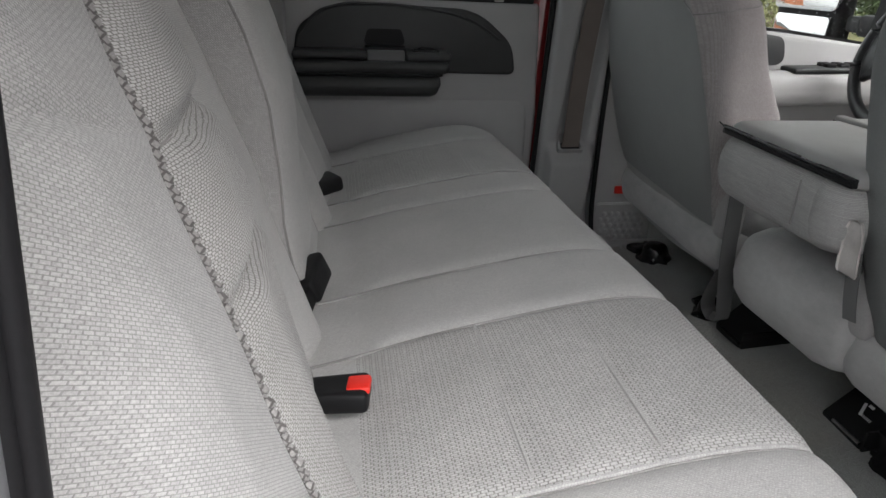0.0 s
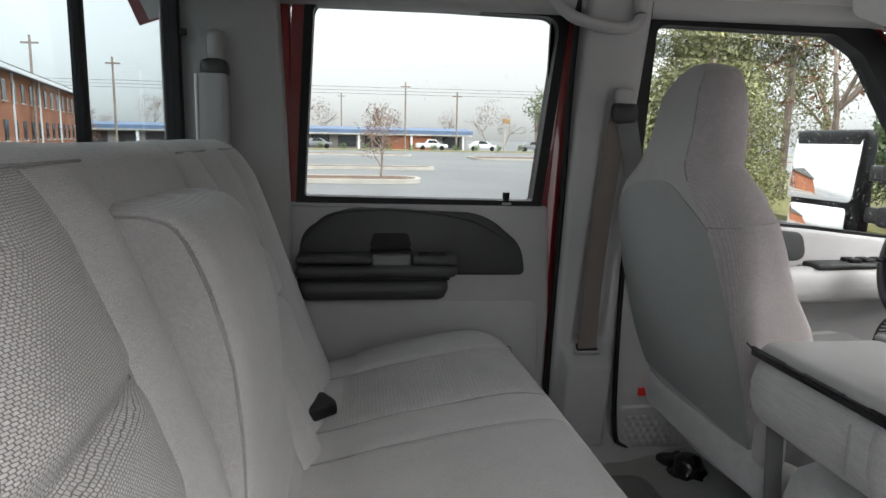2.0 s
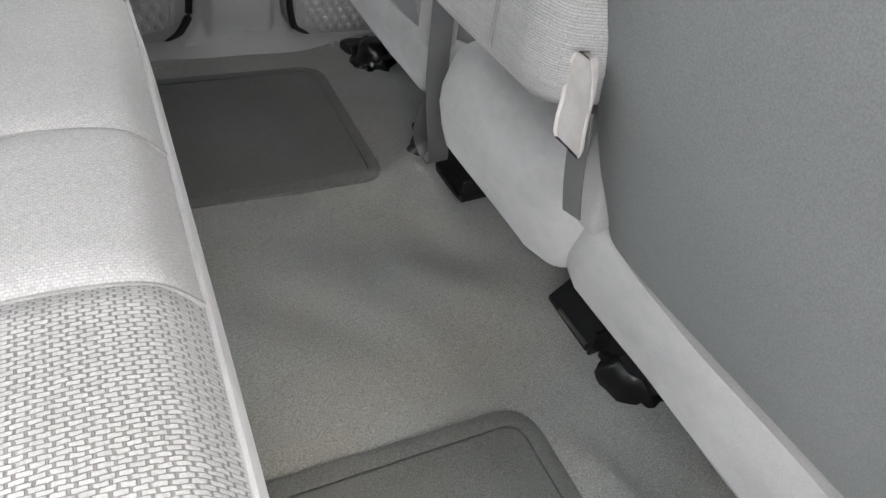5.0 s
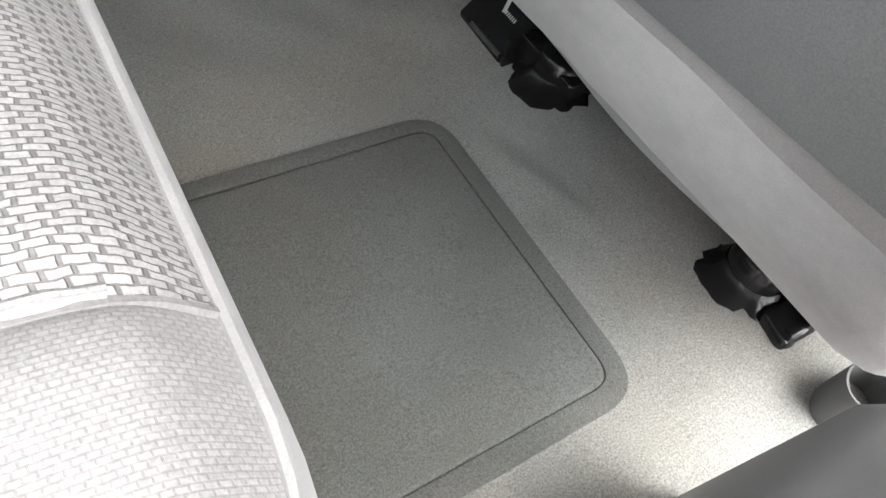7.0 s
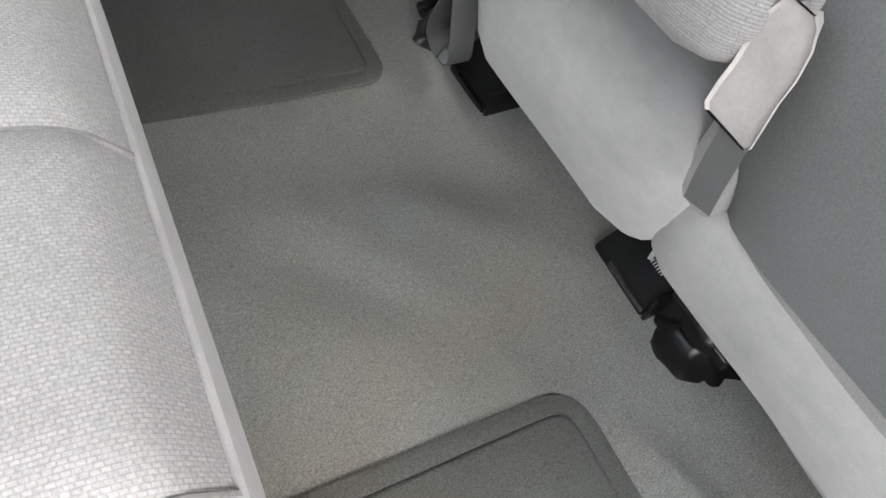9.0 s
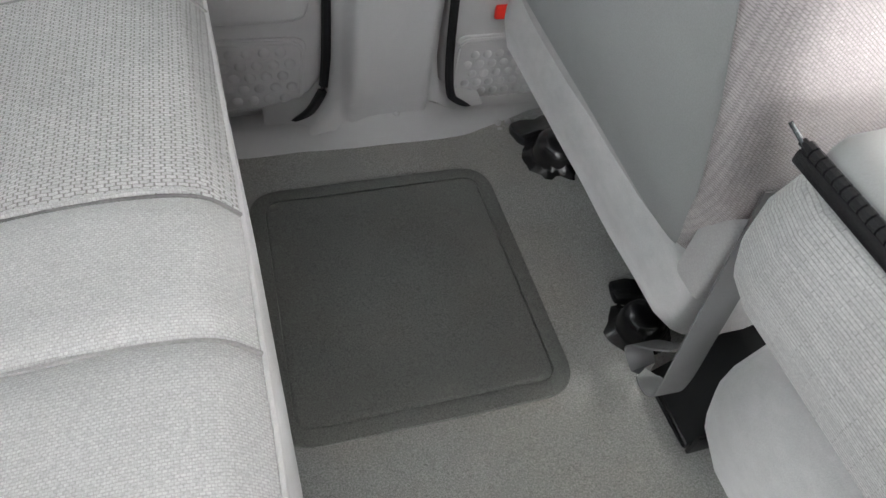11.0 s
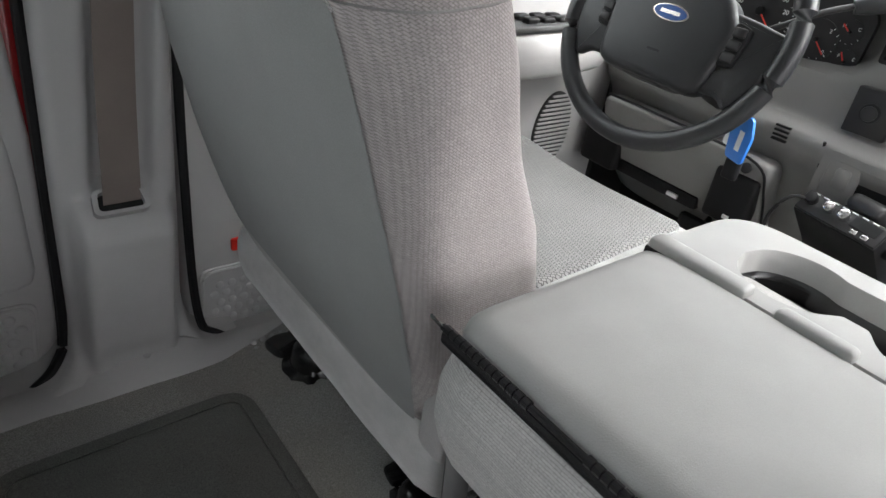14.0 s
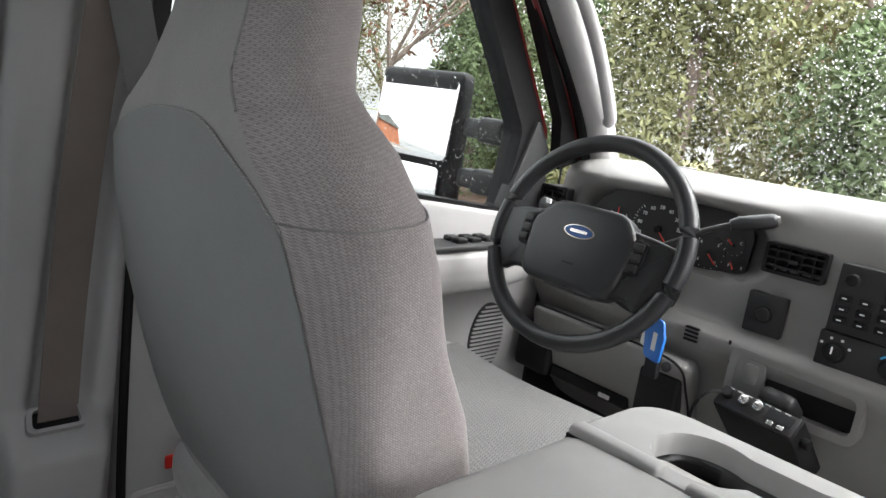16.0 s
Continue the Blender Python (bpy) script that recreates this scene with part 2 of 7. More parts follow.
M["glass_wet"] = pane("rain_wet_glass", (0.93, 0.95, 0.945), 0.025)
M["smoke"] = pane("smoked_plastic", (0.55, 0.56, 0.56))
M["smoke"].node_tree.nodes["Principled BSDF"].inputs["IOR"].default_value = 1.01
M["drop"] = pane("rain_drop", (1, 1, 1))
M["drop"].node_tree.nodes["Principled BSDF"].inputs["IOR"].default_value = 1.33
M["mirror"] = surface("mirror_glass", (0.95, 0.95, 0.95), 0.015, 1.0, var=0.0, bump=0.0)
M["tag"] = surface("off_white_plastic", (0.62, 0.585, 0.565), 0.5, var=0.1, coarse=40, fine=300, bump=0.3)
M["white"] = surface("white_print", (0.75, 0.75, 0.75), 0.6, var=0.02, bump=0.0)
M["yellow"] = surface("yellow_print", (0.75, 0.52, 0.03), 0.6, var=0.02, bump=0.0)
M["blue"] = surface("blue_plastic", (0.02, 0.16, 0.55), 0.3, var=0.05, bump=0.0)
M["tan"] = surface("tan_paper", (0.35, 0.22, 0.10), 0.8, var=0.3, coarse=60, bump=0.0)
M["emblem"] = surface("blue_emblem", (0.015, 0.06, 0.22), 0.25, var=0.02, bump=0.0)
M["skyblue"] = surface("pale_blue_print", (0.05, 0.38, 0.70), 0.5, var=0.02, bump=0.0)
M["needle"] = surface("red_needle", (0.75, 0.04, 0.03), 0.4, var=0.02, bump=0.0)


# ---- mesh helpers ----
def part(name, geo, material, parent=None, label="", smooth=True):
    """Links a bmesh, or (verts, faces), as one mesh object under a thing or a part."""
    me = bpy.data.meshes.new(name)
    if isinstance(geo, tuple):
        me.from_pydata([tuple(v) for v in geo[0]], [], geo[1])
        b = bmesh.new()
        b.from_mesh(me)
    else:
        b = geo
    bmesh.ops.recalc_face_normals(b, faces=b.faces)
    b.to_mesh(me)
    b.free()
    for poly in me.polygons:
        poly.use_smooth = smooth
    if smooth:
        me.set_sharp_from_angle(angle=radians(40))
    me.materials.append(material)
    ob = new(name, me)
    if parent is not None:
        ob.parent = parent
    if label:
        tagged(ob, label)
    return ob


OFF = Vector((0, 0, 0))      # where the section that is being built is moved to


def thing(name, label, category, group="", kind=""):
    ob = new(name)
    ob.location = OFF
    ob.empty_display_size = 0.05
    return tagged(ob, label, category, group, kind)


def loft(rings, ring_closed=True, caps=True):
    """Skin over rings of equally many points."""
    n = len(rings[0])
    verts = [tuple(p) for r in rings for p in r]
    faces = []
    for i in range(len(rings) - 1):
        for j in range(n if ring_closed else n - 1):
            k = (j + 1) % n
            faces.append((i * n + j, i * n + k, (i + 1) * n + k, (i + 1) * n + j))
    if caps:
        faces.append(tuple(range(n)))
        faces.append(tuple((len(rings) - 1) * n + j for j in range(n)))
    return verts, faces


def soft_box(lo, hi, r, n=(6, 6, 6), fn=None, m=None):
    """A box from corner lo to corner hi with round edges of radius r, divided n times; fn moves its points."""
    lo, hi = Vector(lo), Vector(hi)
    verts, faces, index = [], [], {}

    def vert(i, j, k):
        if (i, j, k) not in index:
            t = []
            for a, (c, steps) in enumerate(zip((i, j, k), n)):
                size, edge = hi[a] - lo[a], min(r, (hi[a] - lo[a]) * 0.49)
                # denser rows towards the edges
                rows = [0, edge * 0.3, edge] + [edge + (size - 2 * edge) * q / steps for q in range(1, steps)] + [size - edge, size - edge * 0.3, size]
                t.append(lo[a] + rows[c])
            p = Vector(t)
            core = Vector([min(max(p[a], lo[a] + min(r, (hi[a] - lo[a]) * 0.49)), hi[a] - min(r, (hi[a] - lo[a]) * 0.49)) for a in range(3)])
            d = p - core
            if d.length > 1e-9:
                over = [abs(d[a]) / max(min(r, (hi[a] - lo[a]) * 0.49), 1e-6) for a in range(3)]
                d = Vector([math.copysign(1, d[a]) * over[a] for a in range(3)])
                d = d.normalized() * max(over)
                p = core + Vector([d[a] * min(r, (hi[a] - lo[a]) * 0.49) for a in range(3)])
            if fn:
                p = fn(p)
            index[i, j, k] = len(verts)
            verts.append(m @ p if m else p)
        return index[i, j, k]

    s = [c + 4 for c in n]
    for a in range(3):
        b, c = (a + 1) % 3, (a + 2) % 3
        for side in (0, s[a]):
            for u in range(s[b]):
                for w in range(s[c]):
                    q = []
                    for du, dw in ((0, 0), (1, 0), (1, 1), (0, 1)):
                        co = [0, 0, 0]
                        co[a], co[b], co[c] = side, u + du, w + dw
                        q.append(vert(*co))
                    faces.append(tuple(q if side else q[::-1]))
    return verts, faces


def box(lo, hi, bevel=0.003, m=None, seg=2):
    b = bmesh.new()
    bmesh.ops.create_cube(b, size=1.0)
    for v in b.verts:
        v.co = Vector([lo[a] + (v.co[a] + 0.5) * (hi[a] - lo[a]) for a in range(3)])
    if bevel:
        bmesh.ops.bevel(b, geom=b.edges[:], offset=bevel, segments=seg, profile=0.5, affect="EDGES")
    if m:
        bmesh.ops.transform(b, matrix=m, verts=b.verts)
    return b


def slab(outline, axis, a, b_, bevel=0.003, m=None, seg=2):
    """A polygon, given in the two other axes in order, made thick from a to b along the axis."""
    b = bmesh.new()
    k = "xyz".index(axis)

    def at(p, d):
        q = list(p)
        q.insert(k, d)
        return q
    lower = [b.verts.new(at(p, a)) for p in outline]
    upper = [b.verts.new(at(p, b_)) for p in outline]
    n = len(outline)
    b.faces.new(lower)
    b.faces.new(upper)
    for i in range(n):
        b.faces.new((lower[i], lower[(i + 1) % n], upper[(i + 1) % n], upper[i]))
    bmesh.ops.recalc_face_normals(b, faces=b.faces)
    if bevel:
        rim = [e for e in b.edges if len({(v in lower) for v in e.verts}) == 1]
        bmesh.ops.bevel(b, geom=rim, offset=bevel, segments=seg, profile=0.5, affect="EDGES")
    if m:
        bmesh.ops.transform(b, matrix=m, verts=b.verts)
    return b


def frame_slab(outer, inner, axis, a, b_):
    """A ring between two outlines of equally many points, from a to b along the axis."""
    k, n = "xyz".index(axis), len(outer)

    def at(p, d):
        q = list(p)
        q.insert(k, d)
        return tuple(q)
    rings = [[at(p, d) for p in o] for o, d in ((outer, a), (outer, b_), (inner, b_), (inner, a))]
    verts, faces = loft(rings, True, False)
    faces += [(3 * n + j, 3 * n + (j + 1) % n, (j + 1) % n, j) for j in range(n)]
    return verts, faces


def rounded(points, r, seg=5):
    """A polygon with round corners. r: one radius, or one for each corner."""
    out, n = [], len(points)
    for i, p in enumerate(points):
        rr = r[i] if isinstance(r, (list, tuple)) else r
        p, a, c = Vector(p), Vector(points[i - 1]), Vector(points[(i + 1) % n])
        if rr <= 0:
            out.append(tuple(p))
            continue
        u, w = (a - p).normalized(), (c - p).normalized()
        cut = min(rr / math.tan(max(u.angle(w), 0.1) / 2), (a - p).length * 0.49, (c - p).length * 0.49)
        s, e = p + u * cut, p + w * cut
        for q in range(seg + 1):
            t = q / seg
            out.append(tuple((1 - t) ** 2 * s + 2 * t * (1 - t) * p + t * t * e))
    return out


def curve_through(points, steps=8, closed=False):
    """Catmull-Rom points through the given ones."""
    pts = [Vector(p) for p in points]
    out, n = [], len(pts)
    for i in range(n if closed else n - 1):
        p0 = pts[i - 1] if (closed or i) else pts[0]
        p1, p2 = pts[i], pts[(i + 1) % n]
        p3 = pts[(i + 2) % n] if (closed or i + 2 < n) else pts[-1]
        for q in range(steps):
            t = q / steps
            out.append(0.5 * ((2 * p1) + (p2 - p0) * t + (2 * p0 - 5 * p1 + 4 * p2 - p3) * t * t + (3 * p1 - p0 - 3 * p2 + p3) * t ** 3))
    if not closed:
        out.append(pts[-1])
    return out


def tube(points, r, n=8, closed=False, flat=None):
    """A round, or with flat (width, thickness, up) a flat, bar along points."""
    pts, rings = [Vector(p) for p in points], []
    for i, p in enumerate(pts):
        a = pts[i - 1] if (closed or i) else p
        c = pts[(i + 1) % len(pts)] if (closed or i + 1 < len(pts)) else p
        d = (c - a).normalized()
        up = Vector(flat[2]) if flat else (Vector((0, 0, 1)) if abs(d.z) < 0.9 else Vector((1, 0, 0)))
        s = d.cross(up).normalized()
        w = s.cross(d).normalized()
        rad = r(i / max(1, len(pts) - 1)) if callable(r) else r
        if flat:
            h, t = flat[0] / 2, flat[1] / 2
            rings.append([p + s * h + w * t, p - s * h + w * t, p - s * h - w * t, p + s * h - w * t])
        else:
            rings.append([p + (s * math.cos(2 * math.pi * q / n) + w * math.sin(2 * math.pi * q / n)) * rad for q in range(n)])
    if closed:
        verts, faces = loft(rings + [rings[0]], True, False)
        return verts, faces
    return loft(rings)


def disc(center, axis, r, depth, n=24, bevel=0.0):
    """A short cylinder from center along axis."""
    z = Vector(axis).normalized()
    m = Matrix.Translation(center) @ z.to_track_quat("Z", "Y").to_matrix().to_4x4()
    return slab([(r * math.cos(2 * math.pi * q / n), r * math.sin(2 * math.pi * q / n)) for q in range(n)], "z", 0.0, depth, bevel, m)


def dome(center, r, axis=(0, 0, 1), flat=0.5, n=10, rows=3):
    z = Vector(axis).normalized()
    m = Matrix.Translation(center) @ z.to_track_quat("Z", "Y").to_matrix().to_4x4()
    rings = []
    for i in range(rows + 1):
        a = math.pi / 2 * i / (rows + 0.25)
        rings.append([m @ Vector((r * math.cos(a) * math.cos(2 * math.pi * q / n), r * math.cos(a) * math.sin(2 * math.pi * q / n), r * flat * math.sin(a))) for q in range(n)])
    return loft(rings)


def join(geos):
    verts, faces = [], []
    for v, f in geos:
        k = len(verts)
        verts += [tuple(p) for p in v]
        faces += [tuple(i + k for i in q) for q in f]
    return verts, faces


def lettering(name, text, size, m, material, parent):
    """Words in the built-in font, as a mesh."""
    cu = bpy.data.curves.new(name, "FONT")
    cu.body, cu.size, cu.align_x, cu.align_y, cu.extrude = text, size, "CENTER", "CENTER", 0.0004
    tmp = bpy.data.objects.new(name, cu)
    scene.collection.objects.link(tmp)
    me = bpy.data.meshes.new_from_object(tmp.evaluated_get(bpy.context.evaluated_depsgraph_get()))
    bpy.data.objects.remove(tmp)
    me.transform(m)
    me.materials.append(material)
    ob = new(name, me)
    ob.parent = parent
    return ob


def interp(table, x):
    xs, ys = [a for a, _ in table], [b for _, b in table]
    return float(np.interp(x, xs, ys))


def smooth_curve(table, steps=6):
    """Smoothed (x, z) profile."""
    return [(p.x, p.y) for p in curve_through([(a, b, 0) for a, b in table], steps)]


# ================= the cab =================
YC = 0.03                      # middle of the cab, between the doors
YL, YR = 0.80, -0.74           # inner faces of the driver's and of the passenger's side
GROUND = -0.80

# ---- floor: carpet with a low hump in the middle, rising under the front seats ----
def floor_z(x, y):
    hump = 0.012 * math.exp(-((y - YC) / 0.13) ** 2)
    rise = 0.02 * min(1, max(0, (x - 1.12) / 0.2))
    wrinkle = 0.004 * math.sin(30 * y + 7 * x + 2.5 * math.sin(6 * x)) * math.exp(-((y - 0.02) / 0.15) ** 2) * min(1, max(0, (x - 0.8) / 0.1)) + 0.003 * (noise.noise((x * 9, y * 9, 0.3)))
    wrinkle += 0.0035 * math.sin(46 * x + 9 * y + 3 * math.sin(11 * y)) * math.exp(-((y + 0.02) / 0.16) ** 2) * math.exp(-((x - 1.0) / 0.16) ** 2)
    crease = 0.010 * math.exp(-((x - 1.165 + 0.25 * (y + 0.33)) / 0.014) ** 2) * math.exp(-((y + 0.33) / 0.07) ** 4)
    return hump + rise + wrinkle + crease - 0.006


def sheet(x0, x1, y0, y1, nx, ny, fz, thick):
    verts, faces = [], []
    for i in range(nx + 1):
        for j in range(ny + 1):
            x, y = x0 + (x1 - x0) * i / nx, y0 + (y1 - y0) * j / ny
            verts.append((x, y, fz(x, y)))
    top = len(verts)
    verts += [(x, y, z - thick) for x, y, z in verts]
    idx = lambda i, j: i * (ny + 1) + j  # noqa: E731
    for i in range(nx):
        for j in range(ny):
            q = (idx(i, j), idx(i + 1, j), idx(i + 1, j + 1), idx(i, j + 1))
            faces += [q, tuple(top + v for v in q[::-1])]
    edge = [idx(i, 0) for i in range(nx)] + [idx(nx, j) for j in range(ny)] + [idx(i, ny) for i in range(nx, 0, -1)] + [idx(0, j) for j in range(ny, 0, -1)]
    for a, c in zip(edge, edge[1:] + edge[:1]):
        faces.append((a, c, top + c, top + a))
    return verts, faces


tagged(part("floor", sheet(0.0, 2.3, -0.72, 0.715, 190, 110, floor_z, 0.04), M["carpet"]), "worn dark grey carpet over the cab floor", "carpet", kind="structure")


def floor_mat(y0, y1):
    """Carpet mat with a raised bound rim and a sunk field."""
    x0, x1, r, rim = 0.785, 1.122, 0.045, 0.020
    t = thing("floor_mat", "dark grey carpet floor mat with a raised rim", "floor mat", "rear floor mats")
    out = rounded([(x0, y0), (x1, y0), (x1, y1), (x0, y1)], r, 8)
    mid = rounded([(x0 + rim * 0.5, y0 + rim * 0.5), (x1 - rim * 0.5, y0 + rim * 0.5), (x1 - rim * 0.5, y1 - rim * 0.5), (x0 + rim * 0.5, y1 - rim * 0.5)], r * 0.8, 8)
    inn = rounded([(x0 + rim, y0 + rim), (x1 - rim, y0 + rim), (x1 - rim, y1 - rim), (x0 + rim, y1 - rim)], r * 0.5, 8)
    wave = lambda x, y: 0.002 * math.sin(14 * x + 21 * y)  # noqa: E731
    zz = lambda x, y, d: floor_z(x, y) + d + wave(x, y)  # noqa: E731
    rings = [[(x, y, zz(x, y, -0.004)) for x, y in out], [(x, y, zz(x, y, 0.0035)) for x, y in out], [(x, y, zz(x, y, 0.0056)) for x, y in mid], [(x, y, zz(x, y, 0.0046)) for x, y in inn], [(x, y, zz(x, y, 0.0022)) for x, y in inn]]
    part("rim", loft(rings, True, False), M["mat"], t, "raised bound rim")
    field = [(x, y, zz(x, y, 0.005)) for x, y in inn]
    cx, cy = (x0 + x1) / 2, (y0 + y1) / 2
    rings = [[(cx + (x - cx) * k, cy + (y - cy) * k, zz(cx + (x - cx) * k, cy + (y - cy) * k, d)) for x, y, _ in field] for k, d in ((0.998, 0.0022), (0.985, 0.0048), (0.965, 0.0055), (0.8, 0.0055), (0.6, 0.0055), (0.4, 0.0055), (0.2, 0.0055), (0.02, 0.0055))]
    part("field", loft(rings, True, True), M["mat"], t)
    return t


floor_mat(0.238, 0.61)
floor_mat(-0.560, -0.198)

# ---- rear bench: cushion in sections across, each with its own cover ----
CUSH = smooth_curve([(0.20, 0.20), (0.245, 0.262), (0.30, 0.272), (0.40, 0.290), (0.50, 0.313), (0.60, 0.331), (0.68, 0.344), (0.735, 0.348), (0.775, 0.342), (0.797, 0.321)], 6)
CUSH_FRONT = smooth_curve([(0.797, 0.3207), (0.806, 0.295), (0.807, 0.23), (0.797, 0.16), (0.775, 0.09)], 4)
CY0, CY1 = -0.660, 0.70


def lift(x, y):
    """The cushion stands higher towards the passenger's side."""
    return interp([(-0.66, 0.010), (-0.50, 0.013), (-0.27, 0.014), (-0.10, 0.006), (0.06, 0.0)], y) * interp([(0.25, 0.1), (0.41, 0.6), (0.55, 0.95), (0.66, 1.1), (0.80, 1.0)], x)


def end_round(x, y, r0=0.10, r1=0.15):
    """The cushion's corners are round in plan."""
    pull = 0.0
    if y > CY1 - r1:
        q = (y - (CY1 - r1)) / r1
        pull = 0.75 * r1 * (1 - math.sqrt(max(0, 1 - q * q)))
    elif y < CY0 + r0:
        q = ((CY0 + r0) - y) / r0
        pull = 0.8 * r0 * (1 - math.sqrt(max(0, 1 - q * q)))
    if x > 0.797:        # the front bulges less towards the driver's door
        x = 0.797 + (x - 0.797) * interp([(0.05, 1.0), (0.45, 0.25)], y)
    pull += interp([(0.10, 0.0), (0.30, 0.005), (0.55, 0.016)], y)
    return x - pull * min(1, max(0, (x - 0.45) / 0.3))


def cushion_strip(profile, y0, y1, steps, cross=(), puff=0.008, wrinkle=0.0015):
    rows = []
    for i in range(steps + 1):
        t = i / steps
        # rows crowd at the seams
        y = y0 + (y1 - y0) * (0.5 - 0.5 * math.cos(math.pi * t))
        row = []
        for x, z in profile:
            edge = min((y - y0), (y1 - y)) / 0.016
            dz = puff * (min(1, max(0, edge)) ** 0.5) - 0.003
            for gx in cross:
                dz -= 0.005 * math.exp(-((x - gx) / 0.009) ** 2) * min(1, max(0, edge * 0.7))
            dz += wrinkle * noise.noise((x * 11, y * 11, z * 11))
            k = min(1, max(0, (0.797 - x) / 0.02)) if z > 0.3 else 0
            dz = dz * k - 0.002 * (1 - k)
            # ends fall away
            fall = max(0, (y - (CY1 - 0.06)) / 0.06) ** 2 * 0.035 + max(0, ((CY0 + 0.035) - y) / 0.035) ** 2 * 0.03
            row.append((end_round(x, y), y, z + dz - fall + (lift(x, y) if z > 0.25 else 0)))
        rows.append(row)
    return loft(rows, False, False)


bench = thing("rear_bench_seat", "pale grey cloth rear bench seat with knitted insert panels", "bench seat")
CUSH_TOP = [p for p in CUSH if p[0] > 0.408]
CUSH_REAR = [p for p in CUSH if p[0] < 0.43]
part("rear_band", cushion_strip(CUSH_REAR, -0.530, -0.270, 20, puff=0.002), M["rib"], bench)
part("rear_band", cushion_strip(CUSH_REAR, 0.275, 0.525, 20, puff=0.002), M["rib"], bench)
cushion = part("cushion", cushion_strip(CUSH, CY0, -0.530, 16), M["rib"], bench, "fine cloth outer section of the cushion")
part("insert", cushion_strip(CUSH_TOP, -0.530, -0.270, 40, cross=(0.551, 0.658)), M["knit_seat"], bench, "knitted cloth insert panel")
part("cushion_middle", cushion_strip(CUSH, -0.270, -0.115, 14), M["rib"], bench)
part("cushion_middle", cushion_strip(CUSH, -0.115, 0.165, 24), M["rib"], bench)
part("cushion_middle", cushion_strip(CUSH, 0.165, 0.275, 12), M["rib"], bench)
part("insert", cushion_strip(CUSH_TOP, 0.275, 0.525, 40, cross=(0.545, 0.650)), M["knit_seat"], bench, "knitted cloth insert panel")
part("cushion", cushion_strip(CUSH, 0.525, CY1, 20), M["rib"], bench, "fine cloth outer section of the cushion")
part("front_band", cushion_strip(CUSH_FRONT, CY0, CY1, 90, puff=0.0), M["velour"], bench, "fine cloth band along the front edge")


def cushion_end(y, out):
    lower = [(x, z) for x, z in CUSH + CUSH_FRONT]
    fall = 0.034 if out > 0 else 0.029
    ring0 = [(end_round(x, y), y, z - fall - 0.001 + (lift(x, y) if z > 0.25 else 0)) for x, z in lower]
    ring1 = [(end_round(x, y) - 0.002, y + out * 0.008, z - fall - 0.012) for x, z in lower]
    ring2 = [(end_round(x, y) - 0.006, y + out * 0.006, 0.10 + (z - 0.10) * 0.5) for x, z in lower]
    ring3 = [(end_round(x, y) - 0.01, y, 0.085) for x, z in lower]
    return loft([ring0, ring1, ring2, ring3], False, False)


part("end_band", cushion_end(CY0, -1), M["rib"], bench)
part("end_band", cushion_end(CY1, 1), M["rib"], bench)
piping = [(end_round(0.799, y), y, 0.3185 + lift(0.80, y) - max(0, (y - (CY1 - 0.06)) / 0.06) ** 2 * 0.035 - max(0, ((CY0 + 0.035) - y) / 0.035) ** 2 * 0.03) for y in np.linspace(CY0 + 0.004, CY1 - 0.004, 90)]
part("piping", tube(piping, 0.0022, 6), M["velour"], bench, "raised seam along the front edge")
part("underframe", box((0.25, CY0 + 0.04, 0.02), (0.74, CY1 - 0.04, 0.20), 0.01), M["black"], bench, "dark steel frame under the cushion")

# backrest
BACK = smooth_curve([(0.388, 0.235), (0.373, 0.28), (0.347, 0.35), (0.321, 0.42), (0.298, 0.49), (0.277, 0.55), (0.253, 0.62), (0.232, 0.68), (0.215, 0.725), (0.201, 0.750), (0.184, 0.764), (0.160, 0.771), (0.132, 0.767)], 15)
BACK_REAR = [(0.132, 0.767), (0.112, 0.755), (0.105, 0.73), (0.105, 0.5), (0.12, 0.25)]
BY0, BY1 = -0.698, 0.665


def lean(y, z):
    """The sections slant inwards towards the top of the backrest."""
    slant = interp([(0.30, 0.008), (0.41, 0.022), (0.49, 0.032), (0.58, 0.047), (0.627, 0.068), (0.66, 0.094), (0.69, 0.117), (0.75, 0.172), (0.78, 0.178)], z)
    return y + slant * interp([(-0.70, 0.0), (-0.560, 1.0), (-0.260, 0.0), (0.70, 0.0)], y)


def stand(y, z=0.5):
    """The backrest stands further forward towards the passenger's side, least at its top."""
    low = interp([(0.30, 0.0), (0.50, 1.0)], z)
    return interp([(0.60, 1.0), (0.72, 0.45), (0.77, 0.15)], z) * interp([(-0.70, 0.006), (-0.66, 0.022), (-0.60, 0.030), (-0.56, 0.040), (-0.50, 0.040), (-0.40, 0.004 + 0.026 * low), (-0.26, 0.020 * low - 0.008), (-0.152, 0.008 * low), (0.0, 0.0)], y)


